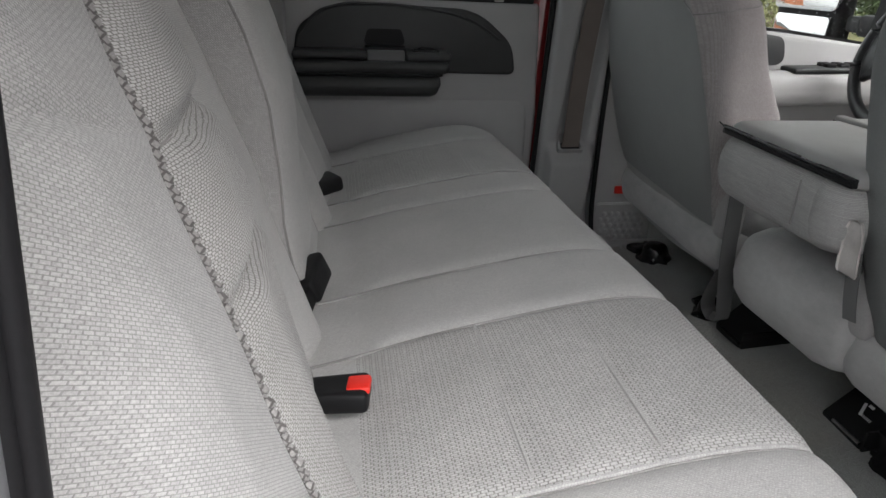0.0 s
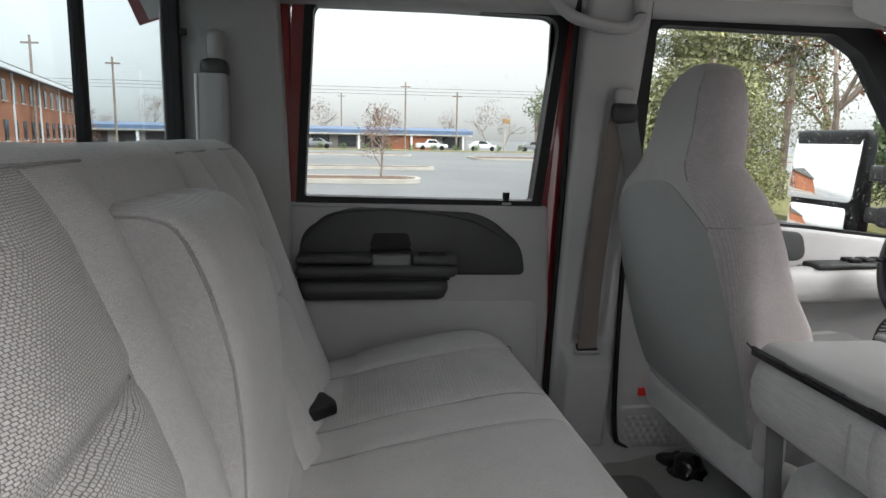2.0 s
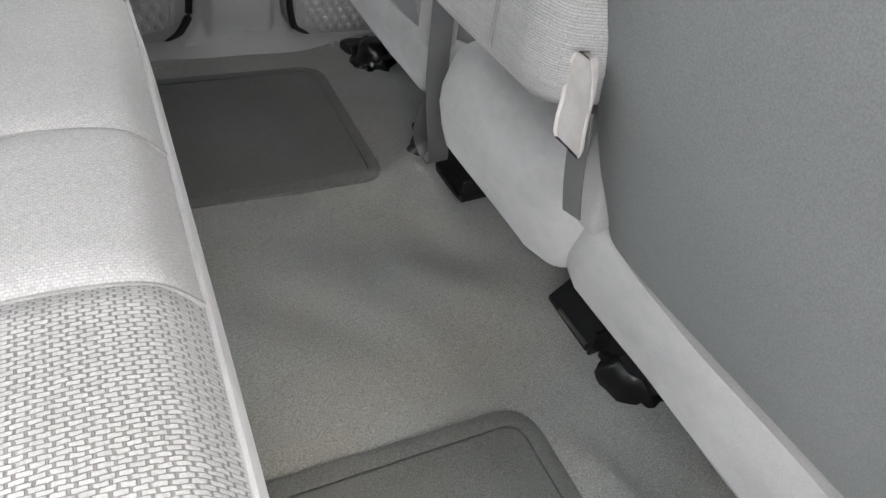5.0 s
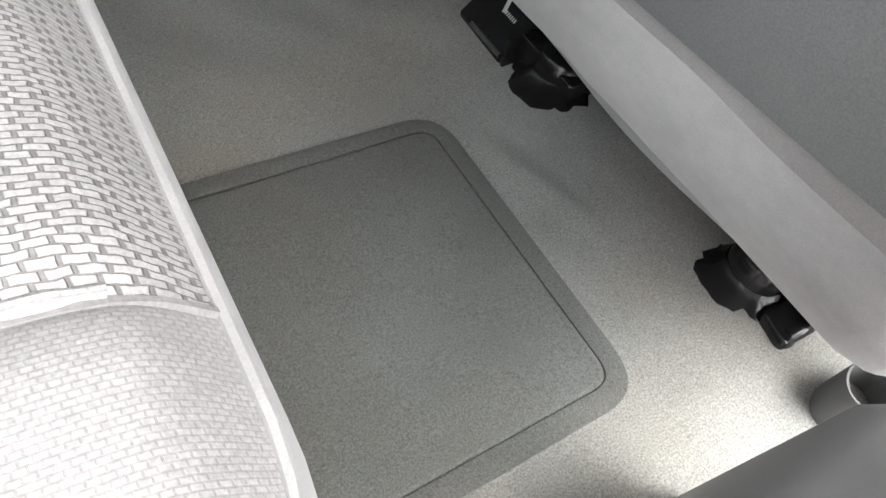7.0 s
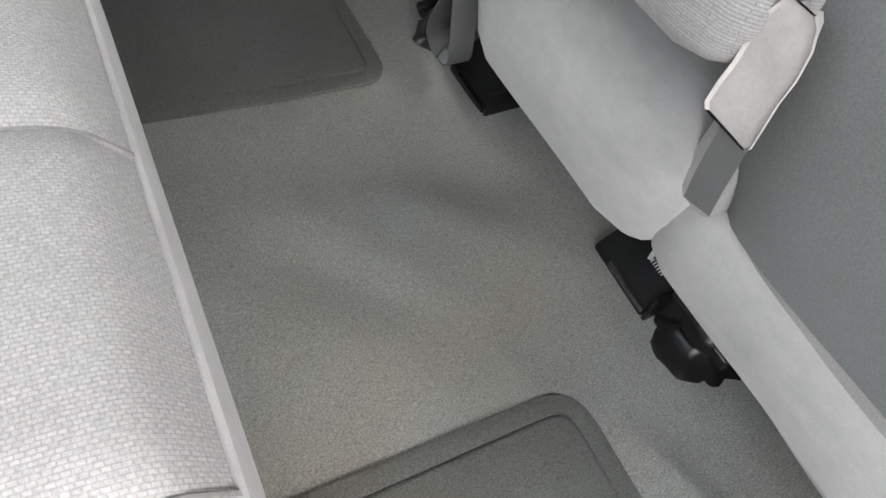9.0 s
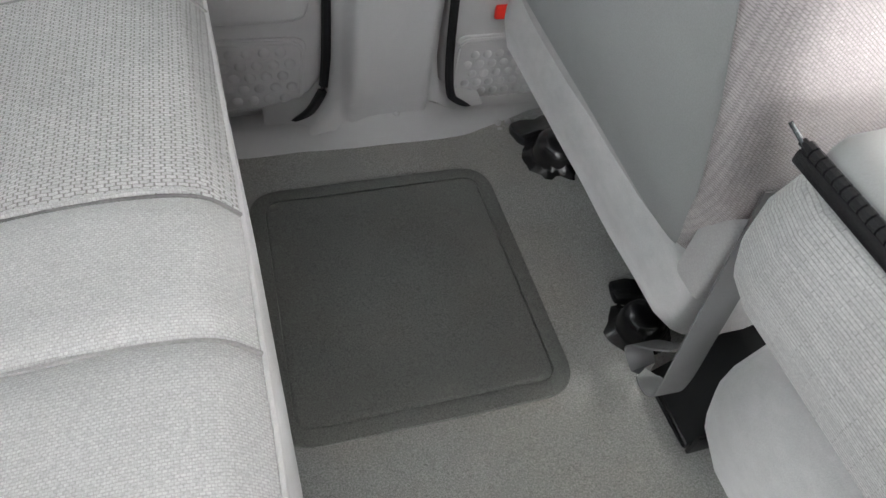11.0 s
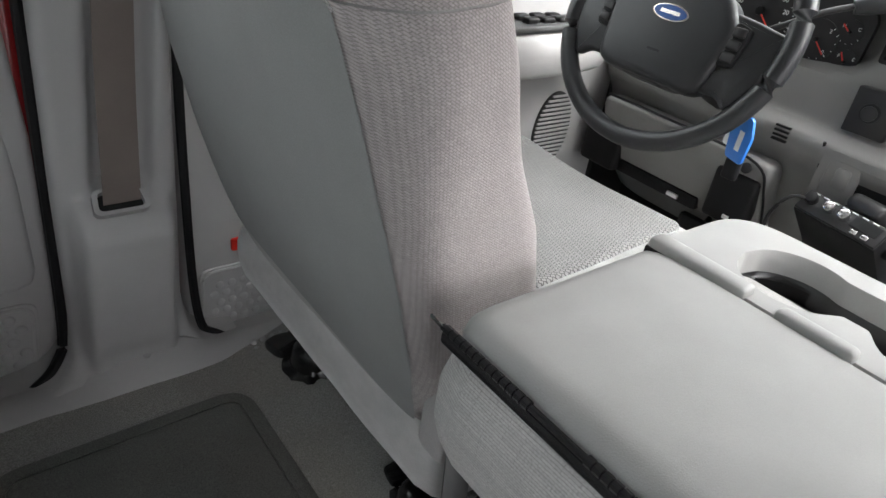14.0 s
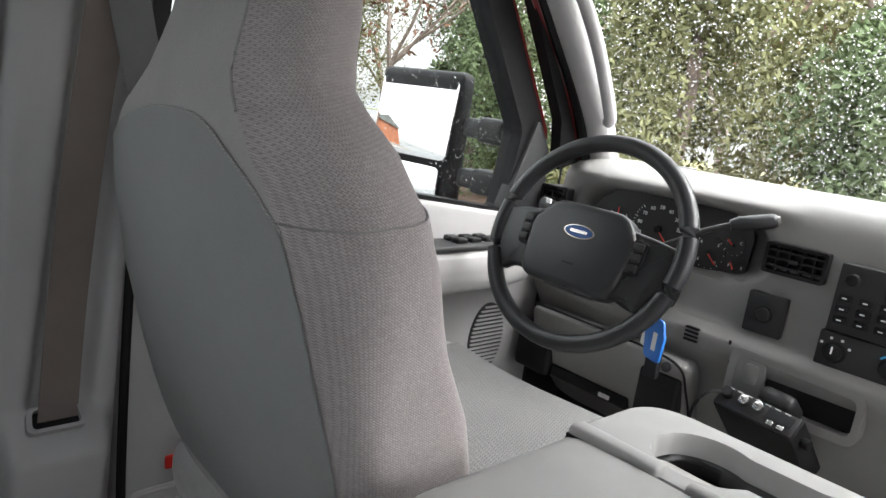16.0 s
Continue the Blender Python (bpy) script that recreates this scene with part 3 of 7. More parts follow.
def back_strip(profile, y0, y1, steps, cross=(), puff=0.012, wrinkle=0.003, soft=0.022, deep=0.010, wide=0.009):
    rows = []
    for i in range(steps + 1):
        y = y0 + (y1 - y0) * (0.5 - 0.5 * math.cos(math.pi * i / steps))
        row = []
        for k, (x, z) in enumerate(profile):
            edge = min(1, max(0, min(y - y0, y1 - y) / soft)) ** 0.5
            d = puff * edge - 0.006 + (0 if profile is BACK_REAR else stand(y, z))
            for gz in cross:
                d -= deep * math.exp(-((z - gz) / wide) ** 2) * edge
            d += wrinkle * noise.noise((x * 7, y * 7, z * 7))
            fall = max(0, (y - (BY1 - 0.10)) / 0.10) ** 2.2 * 0.06 + max(0, ((BY0 + 0.06) - y) / 0.06) ** 2 * 0.04
            high = min(1, max(0, (z - 0.70) / 0.08))
            row.append((x + d * (1 - high) * 0.94 - fall * 0.5 * (1 - high), y if profile is BACK_REAR else lean(y, z), z + d * 0.33 - 0.28 * d * high - fall * high))
        rows.append(row)
    return loft(rows, False, False)


OUT_SEAM = [(-0.72, 0.660), (-0.661, 0.649), (-0.578, 0.626), (-0.500, 0.592)]


def outer_section():
    """The puffed outer section: a curved seam across it, and one down it below that."""
    rows, steps = [], 44
    for i in range(steps + 1):
        y = BY0 + (-0.560 - BY0) * (0.5 - 0.5 * math.cos(math.pi * i / steps))
        row = []
        for x, z in BACK:
            yy = lean(y, z)
            edge = min(1, max(0, min(y - BY0, -0.560 - y) / 0.07)) ** 0.5
            d = 0.022 * edge - 0.006 + stand(y, z) + 0.003 * noise.noise((x * 7, y * 7, z * 7))
            d -= 0.007 * math.exp(-((z - interp(OUT_SEAM, yy)) / 0.007) ** 2) * min(1, max(0, (-0.563 - y) / 0.04))
            if z < interp(OUT_SEAM, yy):
                d -= 0.005 * math.exp(-((yy + 0.672) / 0.005) ** 2) - 0.004 * math.exp(-((z - 0.50) / 0.06) ** 2) * edge
            fall = max(0, ((BY0 + 0.06) - y) / 0.06) ** 2 * 0.04
            high = min(1, max(0, (z - 0.70) / 0.08))
            row.append((x + d * (1 - high) * 0.94 - fall * 0.5 * (1 - high), yy, z + d * 0.33 - 0.28 * d * high - fall * high))
        rows.append(row)
    return loft(rows, False, False)


part("backrest", outer_section(), M["mesh_lt"], bench, "puffed cloth outer section of the backrest")
top_row = next(k for k, p in enumerate(BACK) if p[1] > 0.753)
for profile, kind, what, label in ((BACK[:top_row + 1], "knit_back", "back_insert", "knitted cloth insert of the backrest"), (BACK[top_row:], "rib_back", "top_panel", "plain cloth top of the backrest")):
    part(what, back_strip(profile, -0.560, -0.260, 40, cross=(0.485, 0.589), puff=0.021, soft=0.085, deep=0.017, wide=0.011), M[kind], bench, label)
part("back_middle", back_strip(BACK, -0.260, -0.152, 18, puff=0.018, soft=0.05), M["rib_back"], bench)
part("back_middle", back_strip(BACK, -0.152, 0.155, 20, puff=0.0), M["rib_back"], bench)
part("back_middle", back_strip(BACK, 0.155, 0.275, 16, puff=0.024, soft=0.05), M["rib_back"], bench)
part("back_insert", back_strip(BACK, 0.275, 0.48, 30, cross=(0.487, 0.582), puff=0.028, soft=0.075, deep=0.022, wide=0.012), M["rib_back"], bench, "cloth insert of the backrest")
part("backrest", back_strip(BACK, 0.48, BY1, 26, puff=0.024, soft=0.05), M["rib_back"], bench)
part("back_shell", back_strip(BACK_REAR, BY0, BY1, 30, puff=0.0), M["trim"], bench, "grey shell behind the backrest")


def back_line(y, d, z0=0.24, z1=0.754):
    return [(x + (d + stand(y, z) - 0.004) * 0.94, lean(y, z), z + (d + stand(y, z) - 0.004) * 0.33) for x, z in BACK if z0 < z < z1]


part("braid", tube(back_line(-0.5575, 0.001), lambda t: 0.0040 + 0.0014 * math.sin(420 * t), 8), M["braid"], bench, "braided edge of the knitted insert")
for y in (-0.260, 0.155, 0.275, 0.48):
    part("back_seam", tube(back_line(y, -0.002), 0.0019, 6), M["seam"], bench)
for y0, y1, zs_ in ((-0.545, -0.270, (0.485, 0.589)), (0.285, 0.470, (0.487, 0.582))):
    for gz in zs_:
        part("tuft_seam", tube([(interp([(c, a) for a, c in BACK[:-40]], gz) - 0.004 + stand(y) * 0.94, lean(y, gz), gz - 0.003 + stand(y) * 0.33) for y in np.linspace(y0, y1, 14)], 0.0016, 6), M["seam"], bench)
for y0, y1 in ((-0.655, -0.158), (0.160, 0.60)):
    bx, bz = BACK[top_row]
    part("top_seam", tube([(bx + (0.012 + stand(y, bz)) * 0.33, lean(y, bz), bz + (0.012 + stand(y, bz)) * 0.18) for y in np.linspace(y0, y1, 24)], 0.0016, 6), M["seam"], bench)
for y in (-0.530, -0.270, -0.115, 0.165, 0.275, 0.525):
    part("cushion_seam", tube([(end_round(x, y), y, z - 0.0015 + lift(x, y)) for x, z in CUSH if x > 0.26], 0.0019, 6), M["seam"], bench)
for y in (-0.528, 0.278):
    part("braid", tube([(end_round(x, y), y, z + 0.0012 + lift(x, y)) for x, z in CUSH if 0.45 < x < 0.775], lambda t: 0.0022 + 0.0006 * math.sin(280 * t), 7), M["rib"], bench, "braided edge of the knitted insert")
for y0, y1, xs in ((-0.527, -0.273, (0.551, 0.658)), (0.278, 0.522, (0.545, 0.650))):
    for xc in xs:
        zc = interp(sorted(CUSH), xc)
        part("cross_seam", tube([(xc, y, zc - 0.0005 + lift(xc, y)) for y in np.linspace(y0, y1, 12)], 0.0022, 6), M["rib"], bench)


def back_end(y, out):
    pts = BACK + BACK_REAR[1:]
    cx, cz = 0.18, 0.52
    fall = 0.06 if out > 0 else 0.04
    def low(x, z):
        high = min(1, max(0, (z - 0.70) / 0.08))
        return x - fall * 0.5 * (1 - high), z - fall * high
    r0 = [(low(x, z)[0], y, low(x, z)[1]) for x, z in pts]
    r1 = [(cx + (a - cx) * 0.9, y + out * 0.008, cz + (c - cz) * 0.97) for a, _, c in r0]
    r2 = [(cx + (a - cx) * 0.1, y + out * 0.008, cz + (c - cz) * 0.9) for a, _, c in r0]
    return loft([r0, r1, r2], False, False)


part("end_band", back_end(BY1, 1), M["velour"], bench)
part("end_band", back_end(BY0, -1), M["velour"], bench)


# folding armrest in the backrest
ARM_D = [(0.33, 0.004), (0.42, 0.022), (0.489, 0.045), (0.56, 0.064), (0.634, 0.071), (0.71, 0.068)]


def armrest_fn(p):
    z = p.z
    lean_x = interp([(0.30, 0.366), (0.42, 0.321), (0.55, 0.277), (0.68, 0.232), (0.74, 0.207)], z)
    proud = interp(ARM_D, z) / 0.05
    swell = 0.005 * math.cos(min(1, abs(p.y + 0.008) / 0.15) * math.pi / 2) if p.x > 0 else 0.0
    return Vector((p.x * (proud if p.x > 0 else 1) + lean_x + swell, p.y, z + 0.003 * noise.noise(p * 9)))


armrest = part("armrest", soft_box((-0.06, -0.156, 0.33), (0.050, 0.142, 0.712), 0.030, (5, 12, 18), armrest_fn), M["rib_back"], bench, "folded-up cloth armrest")


def arm_side(t):
    """A point a share t along the armrest's rounded side outline, at its mesh panel's edge."""
    return curve_through([(0.010, 0, 0.345), (0.040, 0, 0.42), (0.044, 0, 0.52), (0.044, 0, 0.62), (0.041, 0, 0.685), (0.028, 0, 0.701), (0.004, 0, 0.703)], 6)[t]


rim_pts = [armrest_fn(Vector((p.x, -0.1562, p.z))) for p in (arm_side(k) for k in range(37))]
rear_pts = [armrest_fn(Vector((-0.03, -0.1562, p.z))) for p in (arm_side(k) for k in range(37))]
part("side_cover", loft([[a, a * 0.5 + c * 0.5, c, c + Vector((0, 0.02, 0)), a + Vector((0, 0.02, 0))] for a, c in zip(rim_pts, rear_pts)]), M["mesh_dk"], armrest, "mesh cloth side panel")
part("side_seam", tube(rim_pts, 0.0016, 6), M["seam"], armrest)

# ---- headliner and roof ----
def head_z(x, y):
    side = max(0, (abs(y - YC) - 0.45) / 0.32)
    front = max(0, (x - 1.55) / 0.5)
    back = max(0, (0.30 - x) / 0.3)
    return 1.185 - 0.085 * side ** 2 - 0.05 * front ** 2 - 0.05 * back ** 2


tagged(part("ceiling", sheet(-0.02, 1.86, YR - 0.02, YL + 0.02, 48, 40, lambda x, y: head_z(x, y) + 0.02, 0.02), M["head"]), "pale grey cloth headliner", "headliner", kind="structure")
roof = part("roof_skin", sheet(-0.06, 1.95, YR - 0.08, YL + 0.08, 24, 20, lambda x, y: head_z(x, y) + 0.06, 0.012), M["red"])
tagged(roof, "red painted steel cab roof", "roof", kind="structure")

# ---- rear wall with its three-pane sliding window ----
XW = 0.055
OFF = Vector((0.028, 0, -0.005))
rear = thing("wall_rear", "rear cab wall with a dark tinted sliding window", "cab wall", kind="structure")
part("lower_trim", box((0.0, YR, 0.0), (0.05, YL, 0.735), 0.008), M["trim"], rear)
part("upper_trim", box((0.0, YR, 1.115), (0.05, YL, 1.19), 0.008), M["trim"], rear)
for y0, y1 in ((YR, -0.645), (0.72, YL)):
    part("side_trim", box((0.0, y0, 0.735), (0.052, y1, 1.115), 0.004), M["trim_mid"], rear)
wy = [-0.63, -0.105, 0.222, 0.705]
wo = rounded([(wy[0] - 0.015, 0.735), (wy[3] + 0.015, 0.735), (wy[3] + 0.015, 1.115), (wy[0] - 0.015, 1.115)], 0.03)
wi = rounded([(wy[0] + 0.012, 0.762), (wy[3] - 0.012, 0.762), (wy[3] - 0.012, 1.09), (wy[0] + 0.012, 1.09)], 0.02)
part("window_frame", frame_slab(wo, wi, "x", 0.012, 0.046), M["black"], rear, "black rubber window frame")
for y in wy[1:3]:
    part("slider_post", box((0.022, y - 0.010, 0.758), (0.040, y + 0.010, 1.092), 0.003), M["black"], rear, "black upright of the sliding window")
for a, c in zip(wy, wy[1:]):
    g = part("pane", box((0.028, a + 0.005, 0.75), (0.032, c - 0.005, 1.10), 0.0), M["glass_dk"], rear, smooth=False)
    g.visible_shadow = False
part("latch", box((0.050, wy[3] - 0.016, 0.99), (0.064, wy[3] - 0.004, 1.004), 0.003), M["black"], rear)


# ---- C pillar trims (driver's side inside, passenger's side at the door opening) ----
def c_pillar(y, out, name, label):
    t = thing(name, label, "pillar trim", kind="structure")
    prof = [(0.05, 0.30), (0.05, 1.12), (0.245, 1.12), (0.262, 0.66), (0.262, 0.30)]
    part("trim_panel", slab(rounded(prof, 0.01, 3), "y", y - 0.02 * out, y + 0.06 * out, 0.008), M["trim_mid"], t)
    return t


c_pillar(0.735, 1, "pillar_rear_left", "grey plastic trim on the rear cab pillar")
OFF = Vector((0, 0, 0))
pr = thing("pillar_rear_right", "rear door post with grey trim, black weatherstrip and red paint", "door post", kind="structure")


def post_strip(sec, r=0.0):
    """A leaning strip of the post: sec is its outline in plan behind the post's front edge."""
    return loft([[(0.3455 + 0.09 * (z - 0.742) + x, y, z) for x, y in sec] for z in np.linspace(-0.03, 1.12, 10)])


part("trim_panel", post_strip([(-0.030, -0.752), (-0.030, -0.745), (-0.05, -0.715), (-0.09, -0.70), (-0.28, -0.70), (-0.28, -0.752)]), M["trim"], pr)
part("weatherstrip", tube([(0.3455 + 0.09 * (z - 0.742) - 0.0035, -0.764, z) for z in np.linspace(-0.03, 1.12, 12)], 0.0034, 10), M["black"], pr, "black rubber door seal")
part("inner_seal", tube([(0.3455 + 0.09 * (z - 0.742) - 0.0085, -0.766, z) for z in np.linspace(-0.03, 1.12, 12)], 0.0042, 10), M["black"], pr)
part("edge_trim", tube([(0.3455 + 0.09 * (z - 0.742) - 0.0138, -0.770, z) for z in np.linspace(-0.03, 1.12, 12)], 0.0070, 14), M["post"], pr, "grey edge trim")
part("painted_jamb", post_strip(rounded([(-0.0205, -0.768), (-0.0205, -0.86), (-0.26, -0.86), (-0.26, -0.756), (-0.03, -0.756)], [0.006, 0.03, 0.01, 0.01, 0.002], 5)), M["red"], pr, "red painted door jamb")
OFF = Vector((0, 0, 0))
jl = thing("rear_quarter_left", "red painted body panel behind the rear door", "body panel", kind="structure")
part("jamb", box((0.03, 0.812, -0.2), (0.292, 0.90, 1.16), 0.008), M["red"], jl)
ql = thing("rear_quarter_right", "red painted body panel behind the open rear door", "body panel", kind="structure")
part("skin", box((0.0, -0.90, -0.2), (0.20, -0.84, 1.16), 0.008), M["red"], ql)


OFF = Vector((0.013, 0, -0.010))


# ---- driver's side rear door ----
def bumps(parent, x0, z0, nx, nz, pitch, y):
    for i in range(nx):
        for k in range(nz):
            part("stud", dome((x0 + pitch * (i + 0.5 * (k % 2)), y, z0 + pitch * 0.86 * k), pitch * 0.37, (0, -1, 0), 0.42, 10, 3), M["trim"], parent)


def pad_rim(parent, outline, y):
    part("pad_rim", tube([(x, y, z) for x, z in outline], 0.0032, 6, True), M["trim"], parent, "raised rim of the kick pad")


door = thing("door_rear_left", "closed rear door with grey panel, charcoal pull and red frame", "car door", kind="structure")
panel_o = rounded([(0.262, -0.02), (0.846, -0.045), (0.908, 0.05), (0.915, 0.36), (0.902, 0.632), (0.262, 0.638)], [0.02, 0.10, 0.06, 0.05, 0.012, 0.008], 7)
part("panel", slab(panel_o, "y", YL, YL + 0.05, 0.010, None, 3), M["trim"], door)
part("panel_swell", soft_box((0.275, YL - 0.012, 0.140), (0.893, YL + 0.02, 0.405), 0.03, (14, 2, 8), lambda p: p + Vector((0, 0.010 * max(0, (p.z - 0.30) / 0.1), 0))), M["trim"], door, "swelling lower field of the panel")
pod = rounded([(0.285, 0.464), (0.848, 0.459), (0.836, 0.535), (0.74, 0.615), (0.40, 0.628), (0.30, 0.57)], [0.02, 0.018, 0.09, 0.16, 0.16, 0.07], 9)
part("pull_recess", slab(pod, "y", YL - 0.010, YL + 0.004, 0.007, None, 3), M["trim_dk"], door, "charcoal plastic recess round the pull")
hood = curve_through([(0.305, 0.550), (0.36, 0.606), (0.46, 0.622), (0.60, 0.616), (0.72, 0.592), (0.80, 0.545)], 6)
part("recess_brow", tube([(p.x, YL - 0.010, p.y) for p in (Vector((a[0], a[1], 0)) for a in hood)], 0.0035, 8), M["trim_dk"], door, "soft brow over the recess")
part("armrest", soft_box((0.290, YL - 0.088, 0.412), (0.652, YL, 0.468), 0.026, (14, 4, 3), lambda p: p + Vector((-0.010 * max(0, (p.x - 0.6) / 0.05) * (0.468 - p.z) / 0.05, 0, 0))), M["trim_dk"], door, "charcoal armrest under the pull")
part("arm_groove", soft_box((0.294, YL - 0.084, 0.4635), (0.648, YL - 0.004, 0.4715), 0.003, (10, 2, 1)), M["black"], door)
part("pull_bar", soft_box((0.290, YL - 0.094, 0.470), (0.664, YL - 0.006, 0.500), 0.013, (14, 3, 2)), M["trim_dk"], door, "charcoal door pull")
part("pull_groove", soft_box((0.292, YL - 0.070, 0.498), (0.470, YL - 0.008, 0.509), 0.003, (8, 2, 1)), M["black"], door)
part("pull_top", soft_box((0.290, YL - 0.086, 0.502), (0.466, YL - 0.006, 0.520), 0.008, (8, 3, 1)), M["trim_dk"], door)
part("release_lever", soft_box((0.466, YL - 0.080, 0.488), (0.556, YL - 0.02, 0.522), 0.005, (6, 3, 1), lambda p: p + Vector((0, 0.25 * (p.z - 0.488), 0))), M["lever"], door, "grey release lever")
part("lever_gap", box((0.462, YL - 0.060, 0.486), (0.560, YL - 0.012, 0.528), 0.002), M["black"], door)
# flush black patch: the finger hollow's shade is given as colour
part("lever_shadow_cup", slab(rounded([(0.458, 0.528), (0.564, 0.528), (0.552, 0.566), (0.470, 0.566)], 0.012), "y", YL - 0.0108, YL - 0.006, 0.0), M["black"], door, "black patch for the shade in the finger cup over the lever")
part("switch_plate", soft_box((0.560, YL - 0.086, 0.498), (0.668, YL - 0.008, 0.520), 0.008, (6, 3, 1)), M["trim_dk"], door)
part("switch_bezel", frame_slab(rounded([(0.574, YL - 0.074), (0.640, YL - 0.074), (0.640, YL - 0.034), (0.574, YL - 0.034)], 0.008), rounded([(0.580, YL - 0.069), (0.634, YL - 0.069), (0.634, YL - 0.039), (0.580, YL - 0.039)], 0.006), "z", 0.518, 0.5225), M["black"], door)
part("window_switch", soft_box((0.588, YL - 0.066, 0.516), (0.626, YL - 0.042, 0.526), 0.004, (3, 2, 1)), M["black"], door, "black window switch")
part("ashtray_cover", slab(rounded([(0.709, 0.216), (0.817, 0.216), (0.817, 0.275), (0.709, 0.275)], 0.008), "y", YL - 0.0165, YL - 0.008, 0.003), M["trim"], door, "grey pull-out cover with a thin gap round it")
part("cover_gap", slab(rounded([(0.7075, 0.2145), (0.8185, 0.2145), (0.8185, 0.2765), (0.7075, 0.2765)], 0.009), "y", YL - 0.0130, YL - 0.009, 0.0), M["black"], door)
part("kick_pad", slab(rounded([(0.60, 0.0), (0.872, -0.008), (0.885, 0.118), (0.60, 0.128)], [0.01, 0.03, 0.02, 0.01]), "y", YL - 0.004, YL + 0.002, 0.003), M["trim"], door, "studded grey kick pad")
pad_rim(door, rounded([(0.62, 0.004), (0.866, -0.003), (0.878, 0.112), (0.62, 0.120)], [0.01, 0.03, 0.02, 0.01]), YL - 0.004)
bumps(door, 0.705, 0.016, 7, 5, 0.0235, YL - 0.004)
part("lock_grommet", disc((0.797, YL + 0.014, 0.634), (0, 0, 1), 0.015, 0.006, 16, 0.002), M["trim"], door)
part("lock_pin", tube([(0.797, YL + 0.014, 0.636), (0.797, YL + 0.014, 0.655), (0.797, YL + 0.014, 0.664)], lambda t: 0.006 if t < 0.5 else 0.009, 10), M["black"], door, "black lock pin")
win_o = rounded([(0.262, 0.620), (0.915, 0.620), (0.962, 1.12), (0.285, 1.12)], [0.01, 0.01, 0.05, 0.05], 6)
win_i = rounded([(0.306, 0.652), (0.862, 0.643), (0.914, 1.084), (0.334, 1.096)], [0.008, 0.008, 0.04, 0.03], 6)
seal_o = rounded([(0.286, 0.632), (0.885, 0.628), (0.940, 1.104), (0.314, 1.114)], [0.008, 0.008, 0.045, 0.035], 6)
part("window_frame", frame_slab(win_o, seal_o, "y", YL + 0.012, YL + 0.075), M["red"], door, "red painted window frame")
part("window_seal", frame_slab(seal_o, win_i, "y", YL + 0.006, YL + 0.060), M["black"], door, "black rubber window seal")
g = part("pane", slab([(0.295, 0.62), (0.88, 0.62), (0.93, 1.10), (0.32, 1.11)], "y", YL + 0.032, YL + 0.036, 0.0), M["glass_mid"], door, smooth=False)
g.visible_shadow = False
part("painted_edge", slab([(0.87, -0.06), (0.905, -0.03), (0.924, 0.36), (0.930, 0.64), (0.962, 1.12), (0.935, 1.12), (0.900, 0.64), (0.90, 0.36)], "y", YL + 0.008, YL + 0.055, 0.004), M["red"], door, "red painted door edge")
part("door_skin", box((0.24, YL + 0.06, -0.25), (0.95, YL + 0.10, 0.62), 0.01), M["red"], door, "red outer skin")

# ---- driver's side centre pillar with belt, sill ----
pil = thing("pillar_centre_left", "grey plastic centre pillar trim with a boxed foot", "pillar trim", kind="structure")


def pil_face(x, z):
    """Depth of the trim's face: a boxed foot between flanges, a ledge over it, and above that a channel for the belt."""
    flange = interp([(0.0, 0.690), (0.012, 0.706), (0.03, 0.724), (0.055, 0.738), (0.09, 0.745), (0.30, 0.752), (0.52, 0.756), (0.90, 0.754), (1.13, 0.735)], z)
    xc, half = interp([(0.07, 0.988), (0.25, 0.999)], z), interp([(0.07, 0.061), (0.25, 0.0615)], z)
    proud = interp([(0.0, 0.0), (0.02, 0.006), (0.045, 0.022), (0.070, 0.036), (0.085, 0.040), (0.236, 0.045), (0.244, 0.0435), (0.250, 0.039), (0.284, 0.006), (0.292, 0.0)], z)
    chan = interp([(0.29, 1.005), (0.845, 1.058), (1.13, 1.07)], z)
    deep = 0.024 * min(1, max(0, (z - 0.288) / 0.02)) * min(1, max(0, (0.93 - z) / 0.08))
    return flange - proud / (1 + math.exp((abs(x - xc) - half) / 0.0028)) + deep / (1 + math.exp((abs(x - chan) - 0.036) / 0.003))


PIL_X0 = [(0.0, 0.80), (0.010, 0.85), (0.022, 0.885), (0.045, 0.905), (0.10, 0.914), (0.29, 0.920), (0.52, 0.930), (0.90, 0.952), (1.13, 0.962)]
PIL_X1 = [(0.0, 1.165), (0.010, 1.12), (0.022, 1.092), (0.045, 1.076), (0.10, 1.070), (0.29, 1.078), (0.52, 1.085), (0.90, 1.102), (1.13, 1.118)]


def pil_ring(z):
    x0, x1, ring = interp(PIL_X0, z), interp(PIL_X1, z), []
    for k in range(61):
        q = k / 60
        x = x0 + (x1 - x0) * q
        rim = min(x - x0, x1 - x)
        back = 0.016 * (1 - math.sqrt(max(0, 1 - max(0, 1 - rim / 0.016) ** 2)))
        ring.append((x, pil_face(x, z) + back, z))
    return [(x0, YL + 0.03, z)] + ring + [(x1, YL + 0.03, z)]


